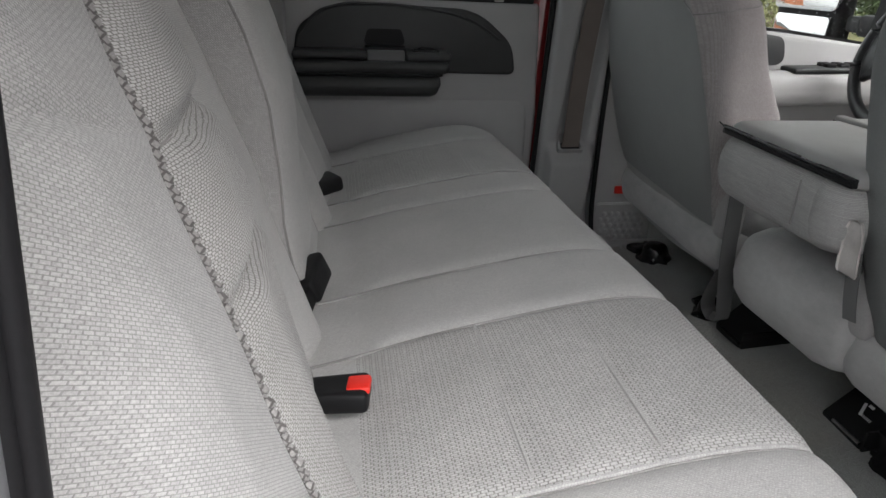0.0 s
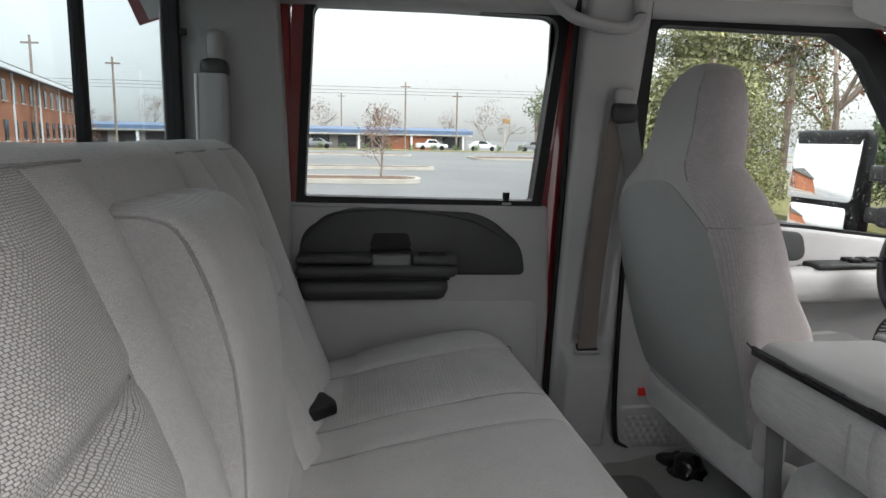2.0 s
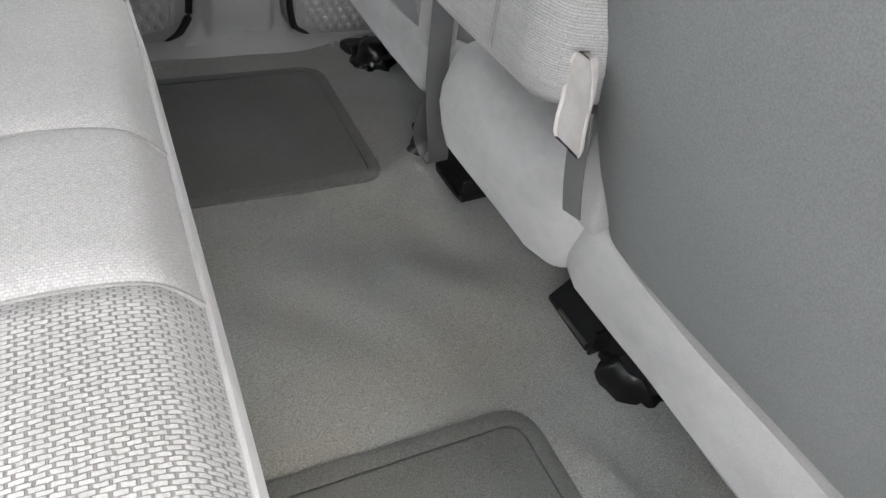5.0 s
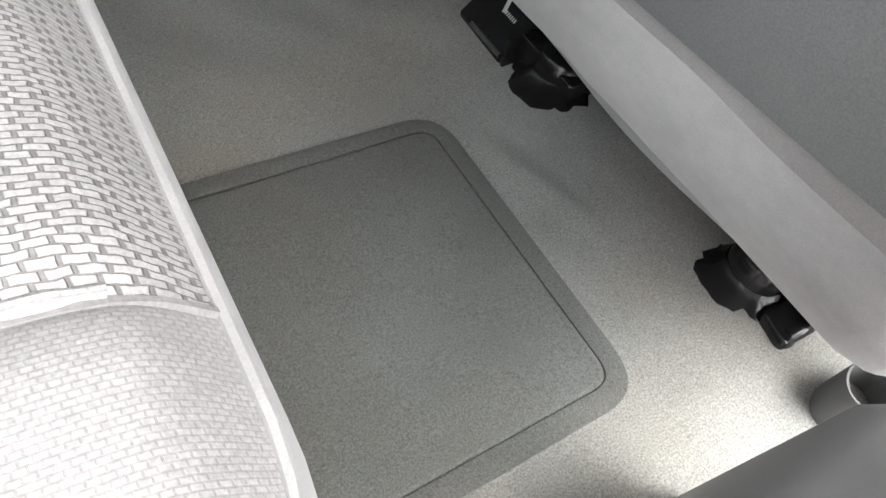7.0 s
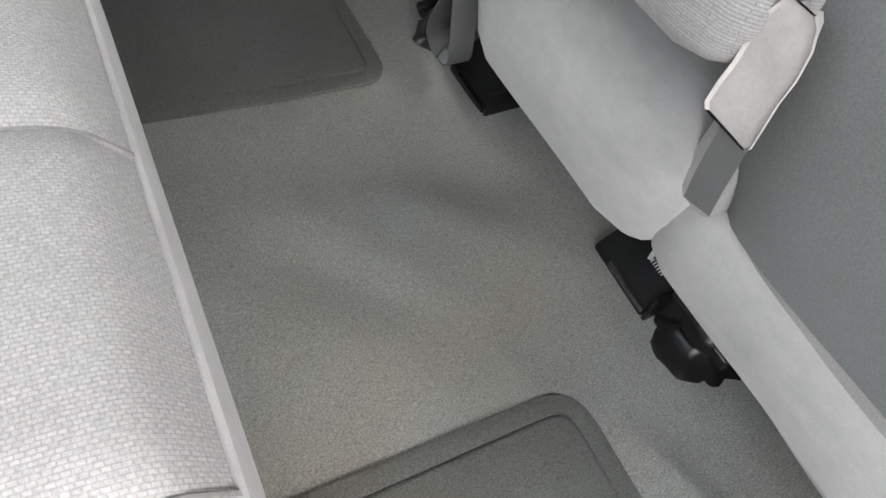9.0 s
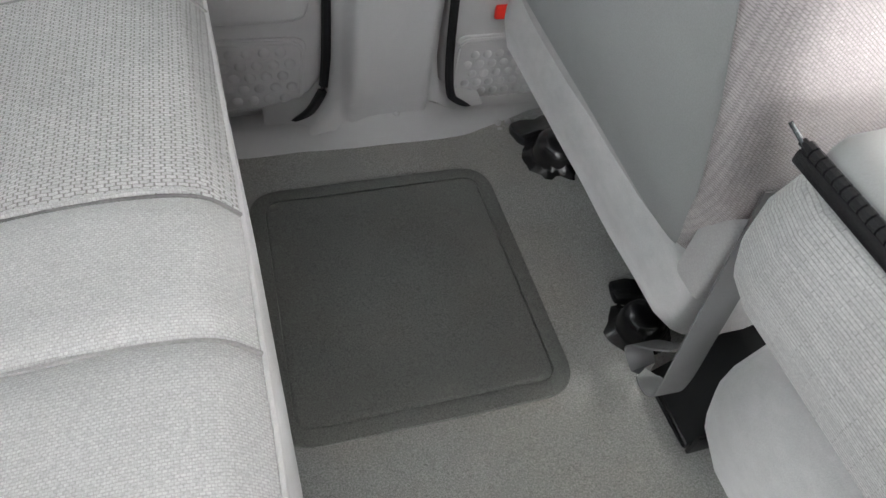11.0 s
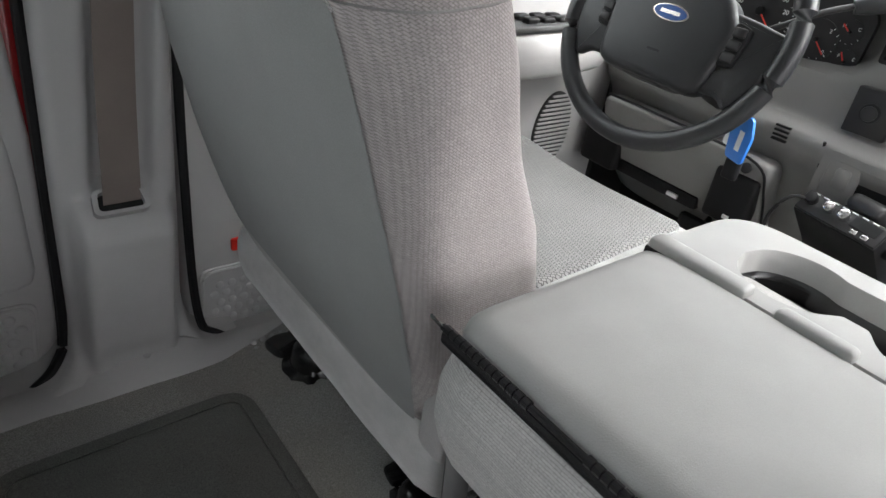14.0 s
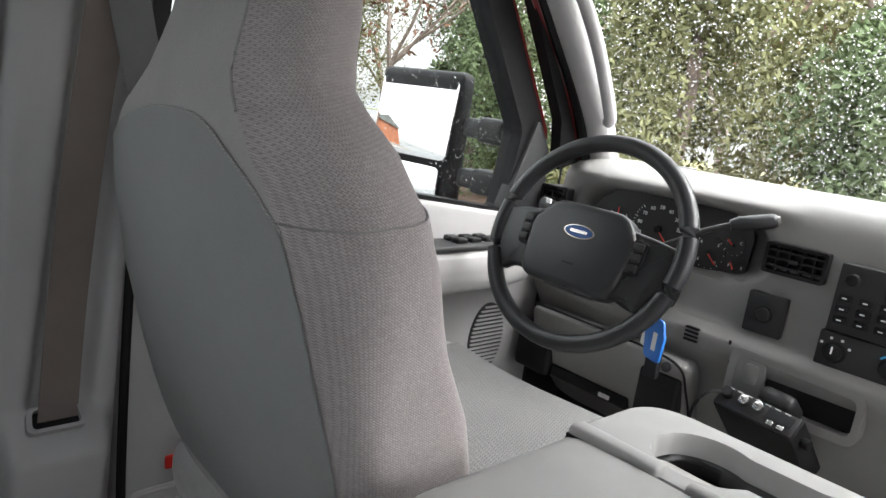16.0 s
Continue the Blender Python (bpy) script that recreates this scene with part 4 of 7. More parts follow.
part("trim_panel", loft([pil_ring(z) for z in [0.002 + 0.0065 * i for i in range(56)] + [0.37 + 0.02 * i for i in range(39)]]), M["trim"], pil)
part("weatherstrip", tube(curve_through([(0.944, 0.766, 1.12), (0.936, 0.778, 0.9), (0.928, 0.780, 0.6), (0.917, 0.778, 0.3), (0.906, 0.770, 0.085), (0.890, 0.757, 0.036), (0.858, 0.748, 0.008), (0.80, 0.755, -0.02), (0.60, 0.755, -0.03)], 6), 0.0075, 8), M["black"], pil, "black rubber door seal")
part("weatherstrip", tube(curve_through([(1.118, 0.764, 1.12), (1.102, 0.772, 0.9), (1.096, 0.773, 0.6), (1.091, 0.770, 0.3), (1.094, 0.762, 0.06), (1.118, 0.748, 0.010), (1.20, 0.75, -0.010), (1.60, 0.75, -0.012)], 6), 0.0070, 8), M["black"], pil, "black rubber door seal")
part("gap_filler", slab([(0.88, -0.06), (0.97, -0.06), (0.985, 1.14), (0.90, 1.14)], "y", YL + 0.0385, YL + 0.050, 0.0), M["black"], pil)
part("jamb", slab([(0.975, -0.06), (1.12, -0.06), (1.12, 1.14), (0.99, 1.14)], "y", YL + 0.035, YL + 0.06, 0.0), M["red"], pil, "red painted door jamb")
slot_m = Matrix.Translation((0.996, 0.7385, 0.2805)) @ Matrix.Rotation(radians(42), 4, "X")
part("belt_slot", frame_slab([(p[0], p[1]) for p in rounded([(-0.036, -0.016), (0.036, -0.016), (0.032, 0.020), (-0.032, 0.020)], 0.010)], rounded([(-0.029, -0.011), (0.029, -0.011), (0.026, 0.015), (-0.026, 0.015)], 0.007), "z", -0.002, 0.012), M["trim"], pil, "raised slot surround").matrix_local = slot_m
part("slot_void", slab(rounded([(-0.029, -0.011), (0.029, -0.011), (0.026, 0.015), (-0.026, 0.015)], 0.007), "z", -0.002, 0.0015, 0.0), M["black"], pil).matrix_local = slot_m
sill = thing("sill_trim_left", "grey plastic door sill trim", "sill trim", kind="structure")
rows = []
for x in np.linspace(0.30, 2.1, 60):
    lift = 0.032 * math.exp(-((x - 1.005) / 0.075) ** 4)
    rows.append([(x, 0.676, -0.004), (x, 0.683, 0.004 + 0.2 * lift), (x, 0.702, 0.012 + 0.55 * lift), (x, 0.722, 0.018 + lift), (x, 0.74, 0.012 + lift), (x, 0.765, -0.005 + lift), (x, 0.82, -0.02), (x, 0.82, -0.06), (x, 0.668, -0.06)])
part("sill_plate", loft(rows), M["trim"], sill)
part("fixing_plug", dome((1.000, 0.712, 0.038), 0.007, (0, -0.7, 0.7), 0.5, 10, 2), M["trim"], sill, "round fixing plug")
for i in range(4):
    for k in range(2):
        part("tread_stud", dome((1.16 + 0.016 * i, 0.682 + 0.013 * k, 0.0085 + 0.004 * k), 0.0055, (0, -0.4, 0.9), 0.4, 8, 2), M["trim"], sill)
sr = thing("sill_trim_right", "grey plastic door sill under the open doors", "sill trim", kind="structure")
part("sill_plate", box((0.25, -0.80, -0.06), (2.1, -0.70, 0.012), 0.01), M["trim"], sr)
part("painted_sill", box((0.2, -0.90, -0.25), (2.2, -0.80, -0.03), 0.02), M["red"], sr, "red painted rocker panel")
pcr = thing("pillar_centre_right", "grey plastic centre pillar trim between the open doors", "pillar trim", kind="structure")


def pil_ring_r(z, x0, x1, y0):
    return [(p[0], p[1], z) for p in rounded([(x0, -0.79), (x0 + 0.006, y0), (x1 - 0.006, y0), (x1, -0.79)], [0.0, 0.018, 0.018, 0.0], 4)]


part("trim_panel", loft([pil_ring_r(z, x0, x1, y0) for z, x0, x1, y0 in ((0.0, 0.93, 1.09, -0.64), (0.225, 0.938, 1.075, -0.645), (0.262, 0.941, 1.073, -0.66), (0.292, 0.942, 1.073, -0.695), (0.52, 0.950, 1.078, -0.71), (0.90, 0.966, 1.098, -0.71), (1.13, 0.974, 1.118, -0.69))]), M["trim"], pcr)
part("jamb", box((0.93, -0.86, -0.06), (1.12, -0.79, 1.13), 0.01), M["red"], pcr, "red painted door jamb")
for y0, y1 in ((-0.86, -0.70), (0.76, 0.88)):
    t = thing("roof_rail", "grey trimmed rail over the doors", "roof rail", kind="structure")
    part("rail", soft_box((0.0, y0, 1.088), (1.80, y1, 1.20), 0.03, (20, 2, 2)), M["trim"], t)

# unseen open rear passenger door, hinged on the centre pillar, added to shade the bench
rd = thing("door_rear_right", "unseen rear door added open to shade the bench, grey inside and red outside", "car door", kind="structure")
RM = Matrix.Translation((0.955, -0.84, 0)) @ Matrix.Rotation(radians(-95), 4, "Z")
door_o = rounded([(0.02, -0.22), (0.70, -0.22), (0.72, 0.62), (0.02, 0.62)], 0.05)
part("skin", slab(door_o, "y", 0.02, 0.06, 0.01, RM), M["red"], rd, "red outer skin")
part("panel", slab(rounded([(0.04, -0.05), (0.66, -0.03), (0.68, 0.60), (0.04, 0.60)], 0.04), "y", -0.03, 0.018, 0.01, RM), M["trim"], rd)
wo_ = rounded([(0.0, 0.60), (0.72, 0.60), (0.66, 1.12), (0.0, 1.12)], 0.04)
wi_ = rounded([(0.05, 0.645), (0.66, 0.645), (0.61, 1.08), (0.05, 1.08)], 0.04)
part("window_frame", frame_slab(wo_, wi_, "y", 0.0, 0.05), M["red"], rd, "red painted window frame").matrix_local = RM
g = part("pane", slab(wi_, "y", 0.02, 0.024, 0.0, RM), M["glass"], rd, smooth=False)
g.visible_shadow = False

# the front passenger door stands open as well
fr = thing("door_front_right", "open front passenger door with grey panel and red skin", "car door", kind="structure")
fr.matrix_world = Matrix.Translation((2.13, -0.82, 0)) @ Matrix.Rotation(radians(72), 4, "Z") @ Matrix.Translation((-2.13, 0.82, 0))
part("panel", slab(rounded([(1.105, -0.05), (2.10, -0.05), (2.10, 0.555), (1.60, 0.585), (1.105, 0.615)], 0.02), "y", -0.79, -0.735, 0.01), M["trim"], fr)
part("skin", box((1.10, -0.86, -0.25), (2.15, -0.80, 0.55), 0.01), M["red"], fr, "red outer skin")
part("armrest", soft_box((1.30, -0.735, 0.400), (1.96, -0.65, 0.492), 0.035, (10, 3, 3)), M["trim"], fr)
fr_o = rounded([(1.10, 0.560), (2.03, 0.520), (2.02, 0.74), (1.77, 1.10), (1.67, 1.13), (1.10, 1.13)], [0.01, 0.01, 0.05, 0.08, 0.05, 0.04], 6)
fr_i = rounded([(1.145, 0.620), (1.95, 0.565), (1.945, 0.735), (1.735, 1.03), (1.64, 1.078), (1.16, 1.084)], [0.01, 0.01, 0.05, 0.08, 0.06, 0.03], 6)
part("window_frame", frame_slab(fr_o, fr_i, "y", -0.84, -0.78), M["red"], fr, "red painted window frame")
g = part("pane", slab(fr_i, "y", -0.815, -0.811, 0.0), M["glass"], fr, smooth=False)
g.visible_shadow = False

# ================= front seats =================
SEAT_X = [(0.20, 1.142), (0.25, 1.136), (0.30, 1.117), (0.40, 1.087), (0.50, 1.062), (0.60, 1.040), (0.69, 1.024), (0.75, 1.032), (0.81, 1.050), (0.89, 1.062), (0.945, 1.093)]
SEAT_W = [(0.20, 0.238), (0.25, 0.250), (0.34, 0.269), (0.49, 0.270), (0.62, 0.277), (0.67, 0.270), (0.71, 0.234), (0.75, 0.168), (0.79, 0.154), (0.86, 0.141), (0.905, 0.120), (0.932, 0.088), (0.943, 0.04)]
SEAT_Y = [(0.20, 0.022), (0.50, 0.017), (0.70, 0.003), (0.80, 0.011), (0.94, 0.016)]      # how far the back leans to the door
SEAT_D = [(0.20, 0.165), (0.48, 0.150), (0.55, 0.125), (0.68, 0.110), (0.76, 0.095), (0.88, 0.085), (0.93, 0.06), (0.943, 0.03)]
POW = [(0.20, 6.0), (0.50, 6.0), (0.58, 4.2), (0.68, 3.0), (0.80, 2.8), (0.95, 2.4)]      # how square the back is, by height


def seat_rear(z, f):
    """How far forward the back's rear face lies at height z, at the part f of the half width."""
    d = interp(SEAT_D, z)
    return interp(SEAT_X, z) + d * 0.5 * (1 - max(0, 1 - abs(f) ** interp(POW, z)) ** (1 / interp(POW, z)))


def seat_mid(z, yc):
    return yc + math.copysign(interp(SEAT_Y, z), yc)


def seat_ring(z, yc, n=56):
    x, w, d, e = interp(SEAT_X, z), interp(SEAT_W, z), interp(SEAT_D, z), 2 / interp(POW, z)
    yc = seat_mid(z, yc)
    out = []
    for q in range(n):
        a = 2 * math.pi * q / n
        c, s = math.cos(a), math.sin(a)
        out.append((x + d / 2 - d / 2 * math.copysign(abs(c) ** e, c), yc + w * math.copysign(abs(s) ** e, s), z))
    return out


def front_seat(yc, inner, label):
    """inner: -1 where the middle of the cab is towards lower y, 1 otherwise."""
    t = thing("front_seat", label, "car seat", "front seats")
    zs = [0.20 + 0.0142 * i for i in range(50)] + [0.907, 0.918, 0.927, 0.935, 0.940, 0.943]
    part("backrest", loft([seat_ring(z, yc) for z in zs]), M["cloth"], t, "grey cloth cover with an upright head section")
    def side_row(z):
        w, yc_z = interp(SEAT_W, z), seat_mid(z, yc)
        e = 2 / interp(POW, z)
        d, x0 = interp(SEAT_D, z), interp(SEAT_X, z)
        f0 = interp([(0.25, 0.86), (0.50, 0.84), (0.58, 0.75), (0.66, 0.62), (0.72, 0.50), (0.95, 0.50)], z)
        a0 = math.asin(min(1, f0 ** (1 / e)))
        row = []
        for q in range(19):
            a = a0 + (math.pi * 0.86 - a0) * q / 18
            c, sn = math.cos(a), math.sin(a)
            row.append((x0 + d / 2 - (d / 2 + 0.0012) * math.copysign(abs(c) ** e, c), yc_z + inner * (w + 0.0012) * abs(sn) ** e, z))
        return row
    part("side_cloth", loft([side_row(z) for z in zs[2:-3]], False, False), M["mesh" if inner < 0 else "cloth"], t, "pinkish mesh cloth on the inner side")
    rows = []
    inset = [(0.25, 0.87), (0.42, 0.88), (0.50, 0.85), (0.58, 0.76), (0.66, 0.64), (0.72, 0.6)] if inner < 0 else [(0.2, 0.99), (0.8, 0.99)]
    for i in range(41):
        u = -1 + 2 * i / 40
        top = 0.716 - (0.075 if inner < 0 else 0.03) * abs(u) ** 2.6
        low = 0.255 - 0.012 * inner * u
        row = []
        for k in range(31):
            z = low + (top - low) * k / 30
            # the panel's edge stands in from the corner on the inner side, more so higher up
            f = u * (interp(inset, z) if u * inner > 0 else 0.965)
            row.append((seat_rear(z, f) - 0.003, seat_mid(z, yc) + f * interp(SEAT_W, z) * 1.004, z))
        rows.append(row)
    part("back_panel", loft(rows, False, False), M["panel" if inner < 0 else "panel_p"], t, "smooth charcoal panel on the back of the seat")
    edge = [Vector(r[-1]) + Vector((0.001, 0, 0.001)) for r in rows]
    part("panel_seam", tube(edge, 0.0013, 6), M["mesh_dk"], t)
    # seam of the head section and the central ridge down its side
    part("head_seam", tube([(seat_rear(z, inner * 0.5) - 0.001, seat_mid(z, yc) + inner * 0.5 * interp(SEAT_W, z), z) for z in np.linspace(0.725, 0.925, 14)], 0.0017, 6), M["seam"], t)
    part("side_seam", tube([(x, y + inner * 0.0006, z) for k, (x, y, z) in enumerate(side_row(0.648 + 0.030 * q / 14)[q] for q in range(15))], 0.0010, 6), M["seam"], t)
    part("edge_piping", tube([Vector(side_row(z)[15]) for z in np.linspace(0.30, 0.66, 24)], 0.0020, 6), M["seam"], t, "stitched piping along the front edge")
    # seat cushion with its rounded rear roll
    def cush(p):
        q = (p.x - 1.12) / 0.5
        return Vector((p.x, p.y, p.z + 0.03 * q + 0.01 * math.exp(-((p.y - yc) / 0.12) ** 2) * -1 + 0.003 * noise.noise(p * 10)))
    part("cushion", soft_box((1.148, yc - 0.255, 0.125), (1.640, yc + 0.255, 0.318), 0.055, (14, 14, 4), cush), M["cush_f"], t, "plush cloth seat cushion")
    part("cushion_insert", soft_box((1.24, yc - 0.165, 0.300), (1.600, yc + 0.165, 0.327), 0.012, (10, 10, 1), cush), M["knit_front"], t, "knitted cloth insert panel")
    part("rear_roll", soft_box((1.128, yc - 0.262, 0.150), (1.26, yc + 0.262, 0.256), 0.045, (4, 18, 3), lambda p: p + Vector((0, 0, 0.004 * noise.noise(p * 12)))), M["velour"], t, "plush cloth roll under the backrest")
    part("seat_pan", box((1.27, yc - 0.22, 0.06), (1.60, yc + 0.22, 0.16), 0.02), M["black"], t, "black seat frame")
    yi = yc + inner * 0.235
    part("cover_tab", soft_box((1.128, yi - 0.022, 0.235), (1.172, yi + 0.022, 0.335), 0.012, (2, 2, 4)), M["cloth"], t, "cloth tab at the foot of the cover")
    return t


front_seat(0.45, -1, "grey cloth driver's seat with a charcoal back panel")
front_seat(-0.40, 1, "grey cloth front passenger seat with a charcoal back panel")


# outer side of the passenger seat, seen through the open door
st = thing("seat_side_trim", "grey plastic seat side trim with a pale belt loop", "seat trim")
part("trim_bar", tube(curve_through([(1.205, -0.60, 0.185), (1.24, -0.655, 0.150), (1.30, -0.69, 0.135), (1.55, -0.70, 0.13)], 6), 0.0, flat=(0.05, 0.012, (0.3, 1.0, 0.3))), M["trim"], st)
part("belt_loop", tube([(1.255 + 0.03 * math.cos(a), -0.655 + 0.022 * math.sin(a), 0.035) for a in np.linspace(0, 2 * math.pi, 25)[:-1]], 0.0, closed=True, flat=(0.002, 0.06, (0, 0, 1))), M["belt_grey"], st, "pale webbing loop")


# black seat feet on the carpet
def seat_foot(x, y, turn, scale=1.0, seed=0.0):
    """Moulded cover: an uneven skirt that rises to a round cap over the bolt."""
    t = thing("bolt_cover", "black glossy bolt cover of a seat standing on the carpet", "bolt cover", "seat bolt covers")
    m = Matrix.Translation((x, y, floor_z(x, y) - 0.002)) @ Matrix.Rotation(radians(turn), 4, "Z") @ Matrix.Scale(scale, 4)
    rings = []
    for k, h, dx in ((1.0, 0.0, 0.0), (1.0, 0.005, 0.0), (0.90, 0.010, 0.0), (0.70, 0.014, 0.003), (0.58, 0.024, 0.006)):
        ring = []
        for q in range(40):
            a = 2 * math.pi * q / 40
            rough = 0.055 * (1 + 0.09 * k * noise.noise((2.2 * math.cos(a), 2.2 * math.sin(a), seed)) + 0.03 * k * math.cos(3 * a))
            ring.append(m @ Vector((dx + rough * k * 0.95 * math.cos(a), rough * k * math.sin(a), h + 0.006 * k * noise.noise((math.cos(a) * 3, math.sin(a) * 3, seed + 4)) * (h > 0))))
        rings.append(ring)
    part("cover", loft(rings, True, True), M["steel"], t)
    rings = [[m @ Vector((0.008 + r * math.cos(2 * math.pi * q / 24), r * math.sin(2 * math.pi * q / 24), h)) for q in range(24)] for r, h in ((0.033, 0.012), (0.031, 0.030), (0.028, 0.040), (0.022, 0.046), (0.012, 0.049), (0.002, 0.050))]
    part("cap", loft(rings, True, True), M["steel"], t, "domed cap over the bolt")
    part("wing", soft_box((-0.03, -0.075, 0.002), (0.04, -0.035, 0.022), 0.009, (5, 5, 2), lambda p: p + Vector((0.006 * noise.noise(p * 40), 0, 0.010 * noise.noise(p * 45 + Vector((seed, 0, 0))))), m), M["steel"], t, "moulded wing of the cover")
    return t


seat_foot(1.228, 0.606, 190, 1.1, 1.0)
seat_foot(1.218, 0.295, 160, 0.95, 2.0)
seat_foot(1.262, -0.215, 60, 1.1, 3.0)
seat_foot(1.274, -0.518, 0, 1.0, 4.0)


def seat_bracket(x, y, flip):
    """Folded black steel bracket of the middle seat."""
    t = thing("seat_bracket", "black folded steel bracket under the middle seat", "bracket", "middle seat brackets")
    part("box_section", slab(rounded([(x, 0.004), (x + 0.12, 0.004), (x + 0.12, 0.12), (x + 0.075, 0.10), (x - 0.004, 0.028)], 0.004, 3), "y", y - 0.04, y + 0.05, 0.003), M["black"], t)
    part("side_plate", box((x - 0.002, y - 0.046, 0.002), (x + 0.11, y - 0.041, 0.055), 0.001), M["steel"], t)
    part("flange", box((x - 0.012, y - 0.048, 0.002), (x + 0.09, y + 0.056, 0.008), 0.002), M["steel"], t)
    part("lip", tube([(x - 0.005, y - 0.04, 0.030), (x - 0.005, y + 0.022, 0.030)], 0.003, 6), M["chrome"] if flip else M["steel"], t, "worn bright edge" if flip else "")
    if flip:
        part("rail", soft_box((x + 0.015, y - 0.125, 0.002), (x + 0.11, y - 0.040, 0.060), 0.006, (3, 4, 2), lambda p: p + Vector((0.20 * (y - 0.04 - p.y), 0, 0.2 * (p.y - y + 0.04)))), M["steel"], t, "black steel rail behind the bolt cover")
        top = Matrix.Translation((x + 0.032, y, 0.0625)) @ Matrix.Rotation(radians(-42.3), 4, "Y")
        part("marking", box((-0.012, 0.004, 0.0), (0.012, 0.009, 0.001), 0.0, top @ Matrix.Rotation(radians(25), 4, "Z")), M["white"], t, "worn white marking")
        part("marking", box((0.006, -0.006, 0.0), (0.011, 0.004, 0.001), 0.0, top), M["white"], t)
        for k in range(6):
            part("print_bar", box((-0.014, -0.020 + 0.0035 * k, 0.0), (-0.009, -0.0188 + 0.0035 * k, 0.0008), 0.0, top), M["white"], t)
        part("paper_label", box((0.022, -0.03, 0.0), (0.036, 0.012, 0.0015), 0.0, top), M["tan"], t, "torn tan paper label")
    return t


seat_bracket(1.190, 0.185, False)
seat_bracket(1.214, -0.125, True)

# ================= middle seat and fold-down console =================
mid = thing("middle_seat_cushion", "plump grey plush middle seat cushion", "seat cushion")
part("cushion", soft_box((1.102, -0.176, 0.140), (1.52, 0.148, 0.305), 0.070, (10, 10, 4), lambda p: p + Vector((0.006 * noise.noise(p * 6), 0, 0.008 * noise.noise(p * 5)))), M["velour"], mid)
con = thing("folding_console", "grey centre console folded down with cup holders in its lid", "centre console")


def con_fn(p):
    return p + Vector((0.003 * noise.noise(p * 8), 0, 0.003 * noise.noise(p * 7)))


part("padded_body", soft_box((1.046, -0.176, 0.355), (1.358, 0.154, 0.473), 0.044, (10, 14, 5), con_fn), M["mesh_con"], con, "pale cloth padded body")
part("corner_cap", soft_box((1.0425, -0.180, 0.360), (1.13, -0.088, 0.474), 0.042, (4, 5, 5), con_fn), M["mesh_con"], con, "cloth corner section with a seam")
part("corner_seam", tube([(1.0435, -0.089, z) for z in np.linspace(0.385, 0.452, 8)], 0.0013, 6), M["seam"], con)
lid_o = rounded([(1.056, -0.176), (1.2555, -0.176), (1.2555, 0.139), (1.056, 0.139)], [0.02, 0.003, 0.006, 0.026], 7)


def lid_skin():
    """The lid: a soft roll along its edges and a faint crown."""
    cx, cy = 1.159, -0.018
    rings = []
    for d, z in ((0.004, 0.462), (0.0, 0.466), (0.0, 0.474), (0.0015, 0.481), (0.006, 0.487), (0.013, 0.4895), (0.022, 0.4905), (0.05, 0.4915), (0.09, 0.492), (0.155, 0.492)):
        ring = []
        for x, y in lid_o:
            kx, ky = max(0.02, 1 - d / 0.098), max(0.02, 1 - d / 0.158)
            ring.append((cx + (x - cx) * (kx if x < 1.25 else max(kx, 0.985)), cy + (y - cy) * ky, z))
        rings.append(ring)
    return loft(rings)


part("lid", lid_skin(), M["lid"], con, "smooth pale grey hinged lid")
# hinge: a black bar with knuckles in a dark channel
part("hinge_strip", box((1.0490, -0.176, 0.466), (1.0590, 0.139, 0.4750), 0.002), M["steel"], con, "black hinge channel")
part("hinge_bar", tube([(1.0510, 0.140, 0.4775), (1.0510, -0.176, 0.4775)], 0.0024, 8), M["steel"], con, "black piano hinge")
for i in range(52):
    if i % 20 < 13:
        y = 0.136 - 0.0061 * i
        part("hinge_knuckle", tube([(1.0508, y, 0.4780), (1.0508, y - 0.0050, 0.4780)], 0.0034, 8), M["steel"], con)
part("hinge_pin", tube([(1.0500, 0.138, 0.4775), (1.0470, 0.149, 0.4825)], 0.0012, 6), M["steel"], con, "thin hinge pin")


def well_outline(g=0.0):
    """Two round cup holders run together; g widens the outline."""
    out, r = [], 0.0445 + g
    c0, c1, xc = 0.043, -0.062, 1.326
    ys = sorted({round(v, 5) for v in list(np.linspace(c1 - r, c0 + r, 45))}, reverse=True)
    far, near = [], []
    for y in ys:
        c = c0 if abs(y - c0) < abs(y - c1) else c1
        h = math.sqrt(max(0, r * r - (y - c) ** 2))
        far.append((xc + (max(h, r * 0.86) if c1 < y < c0 else h), y))
        near.append((xc - (max(h, 0.016 + g) if c1 < y < c0 else h), y))
    return far + near[::-1][1:-1]


zt = 0.491
tray_o = [(1.2575, -0.178), (1.396, -0.178), (1.398, 0.137), (1.2575, 0.139)]
tray_r = rounded(tray_o, [0.004, 0.03, 0.052, 0.004], 24)
well_n = well_outline()


def by_angle(poly, n, cx=1.327, cy=-0.0095):
    """n points of a closed outline, met by rays from the middle at even angles."""
    out = []
    for i in range(n):
        dx, dy = math.cos(2 * math.pi * i / n), math.sin(2 * math.pi * i / n)
        far = 0.0
        for (ax, ay), (bx, by) in zip(poly, poly[1:] + poly[:1]):
            ex, ey = bx - ax, by - ay
            den = dx * ey - dy * ex
            if abs(den) > 1e-12:
                q = ((ax - cx) * ey - (ay - cy) * ex) / den
                u = ((ax - cx) * dy - (ay - cy) * dx) / den
                if q > 0 and -1e-9 <= u <= 1 + 1e-9:
                    far = max(far, q)
        out.append((cx + dx * far, cy + dy * far))
    return out


outer_r, inner_r = by_angle(tray_r, 180), by_angle(well_n, 180)


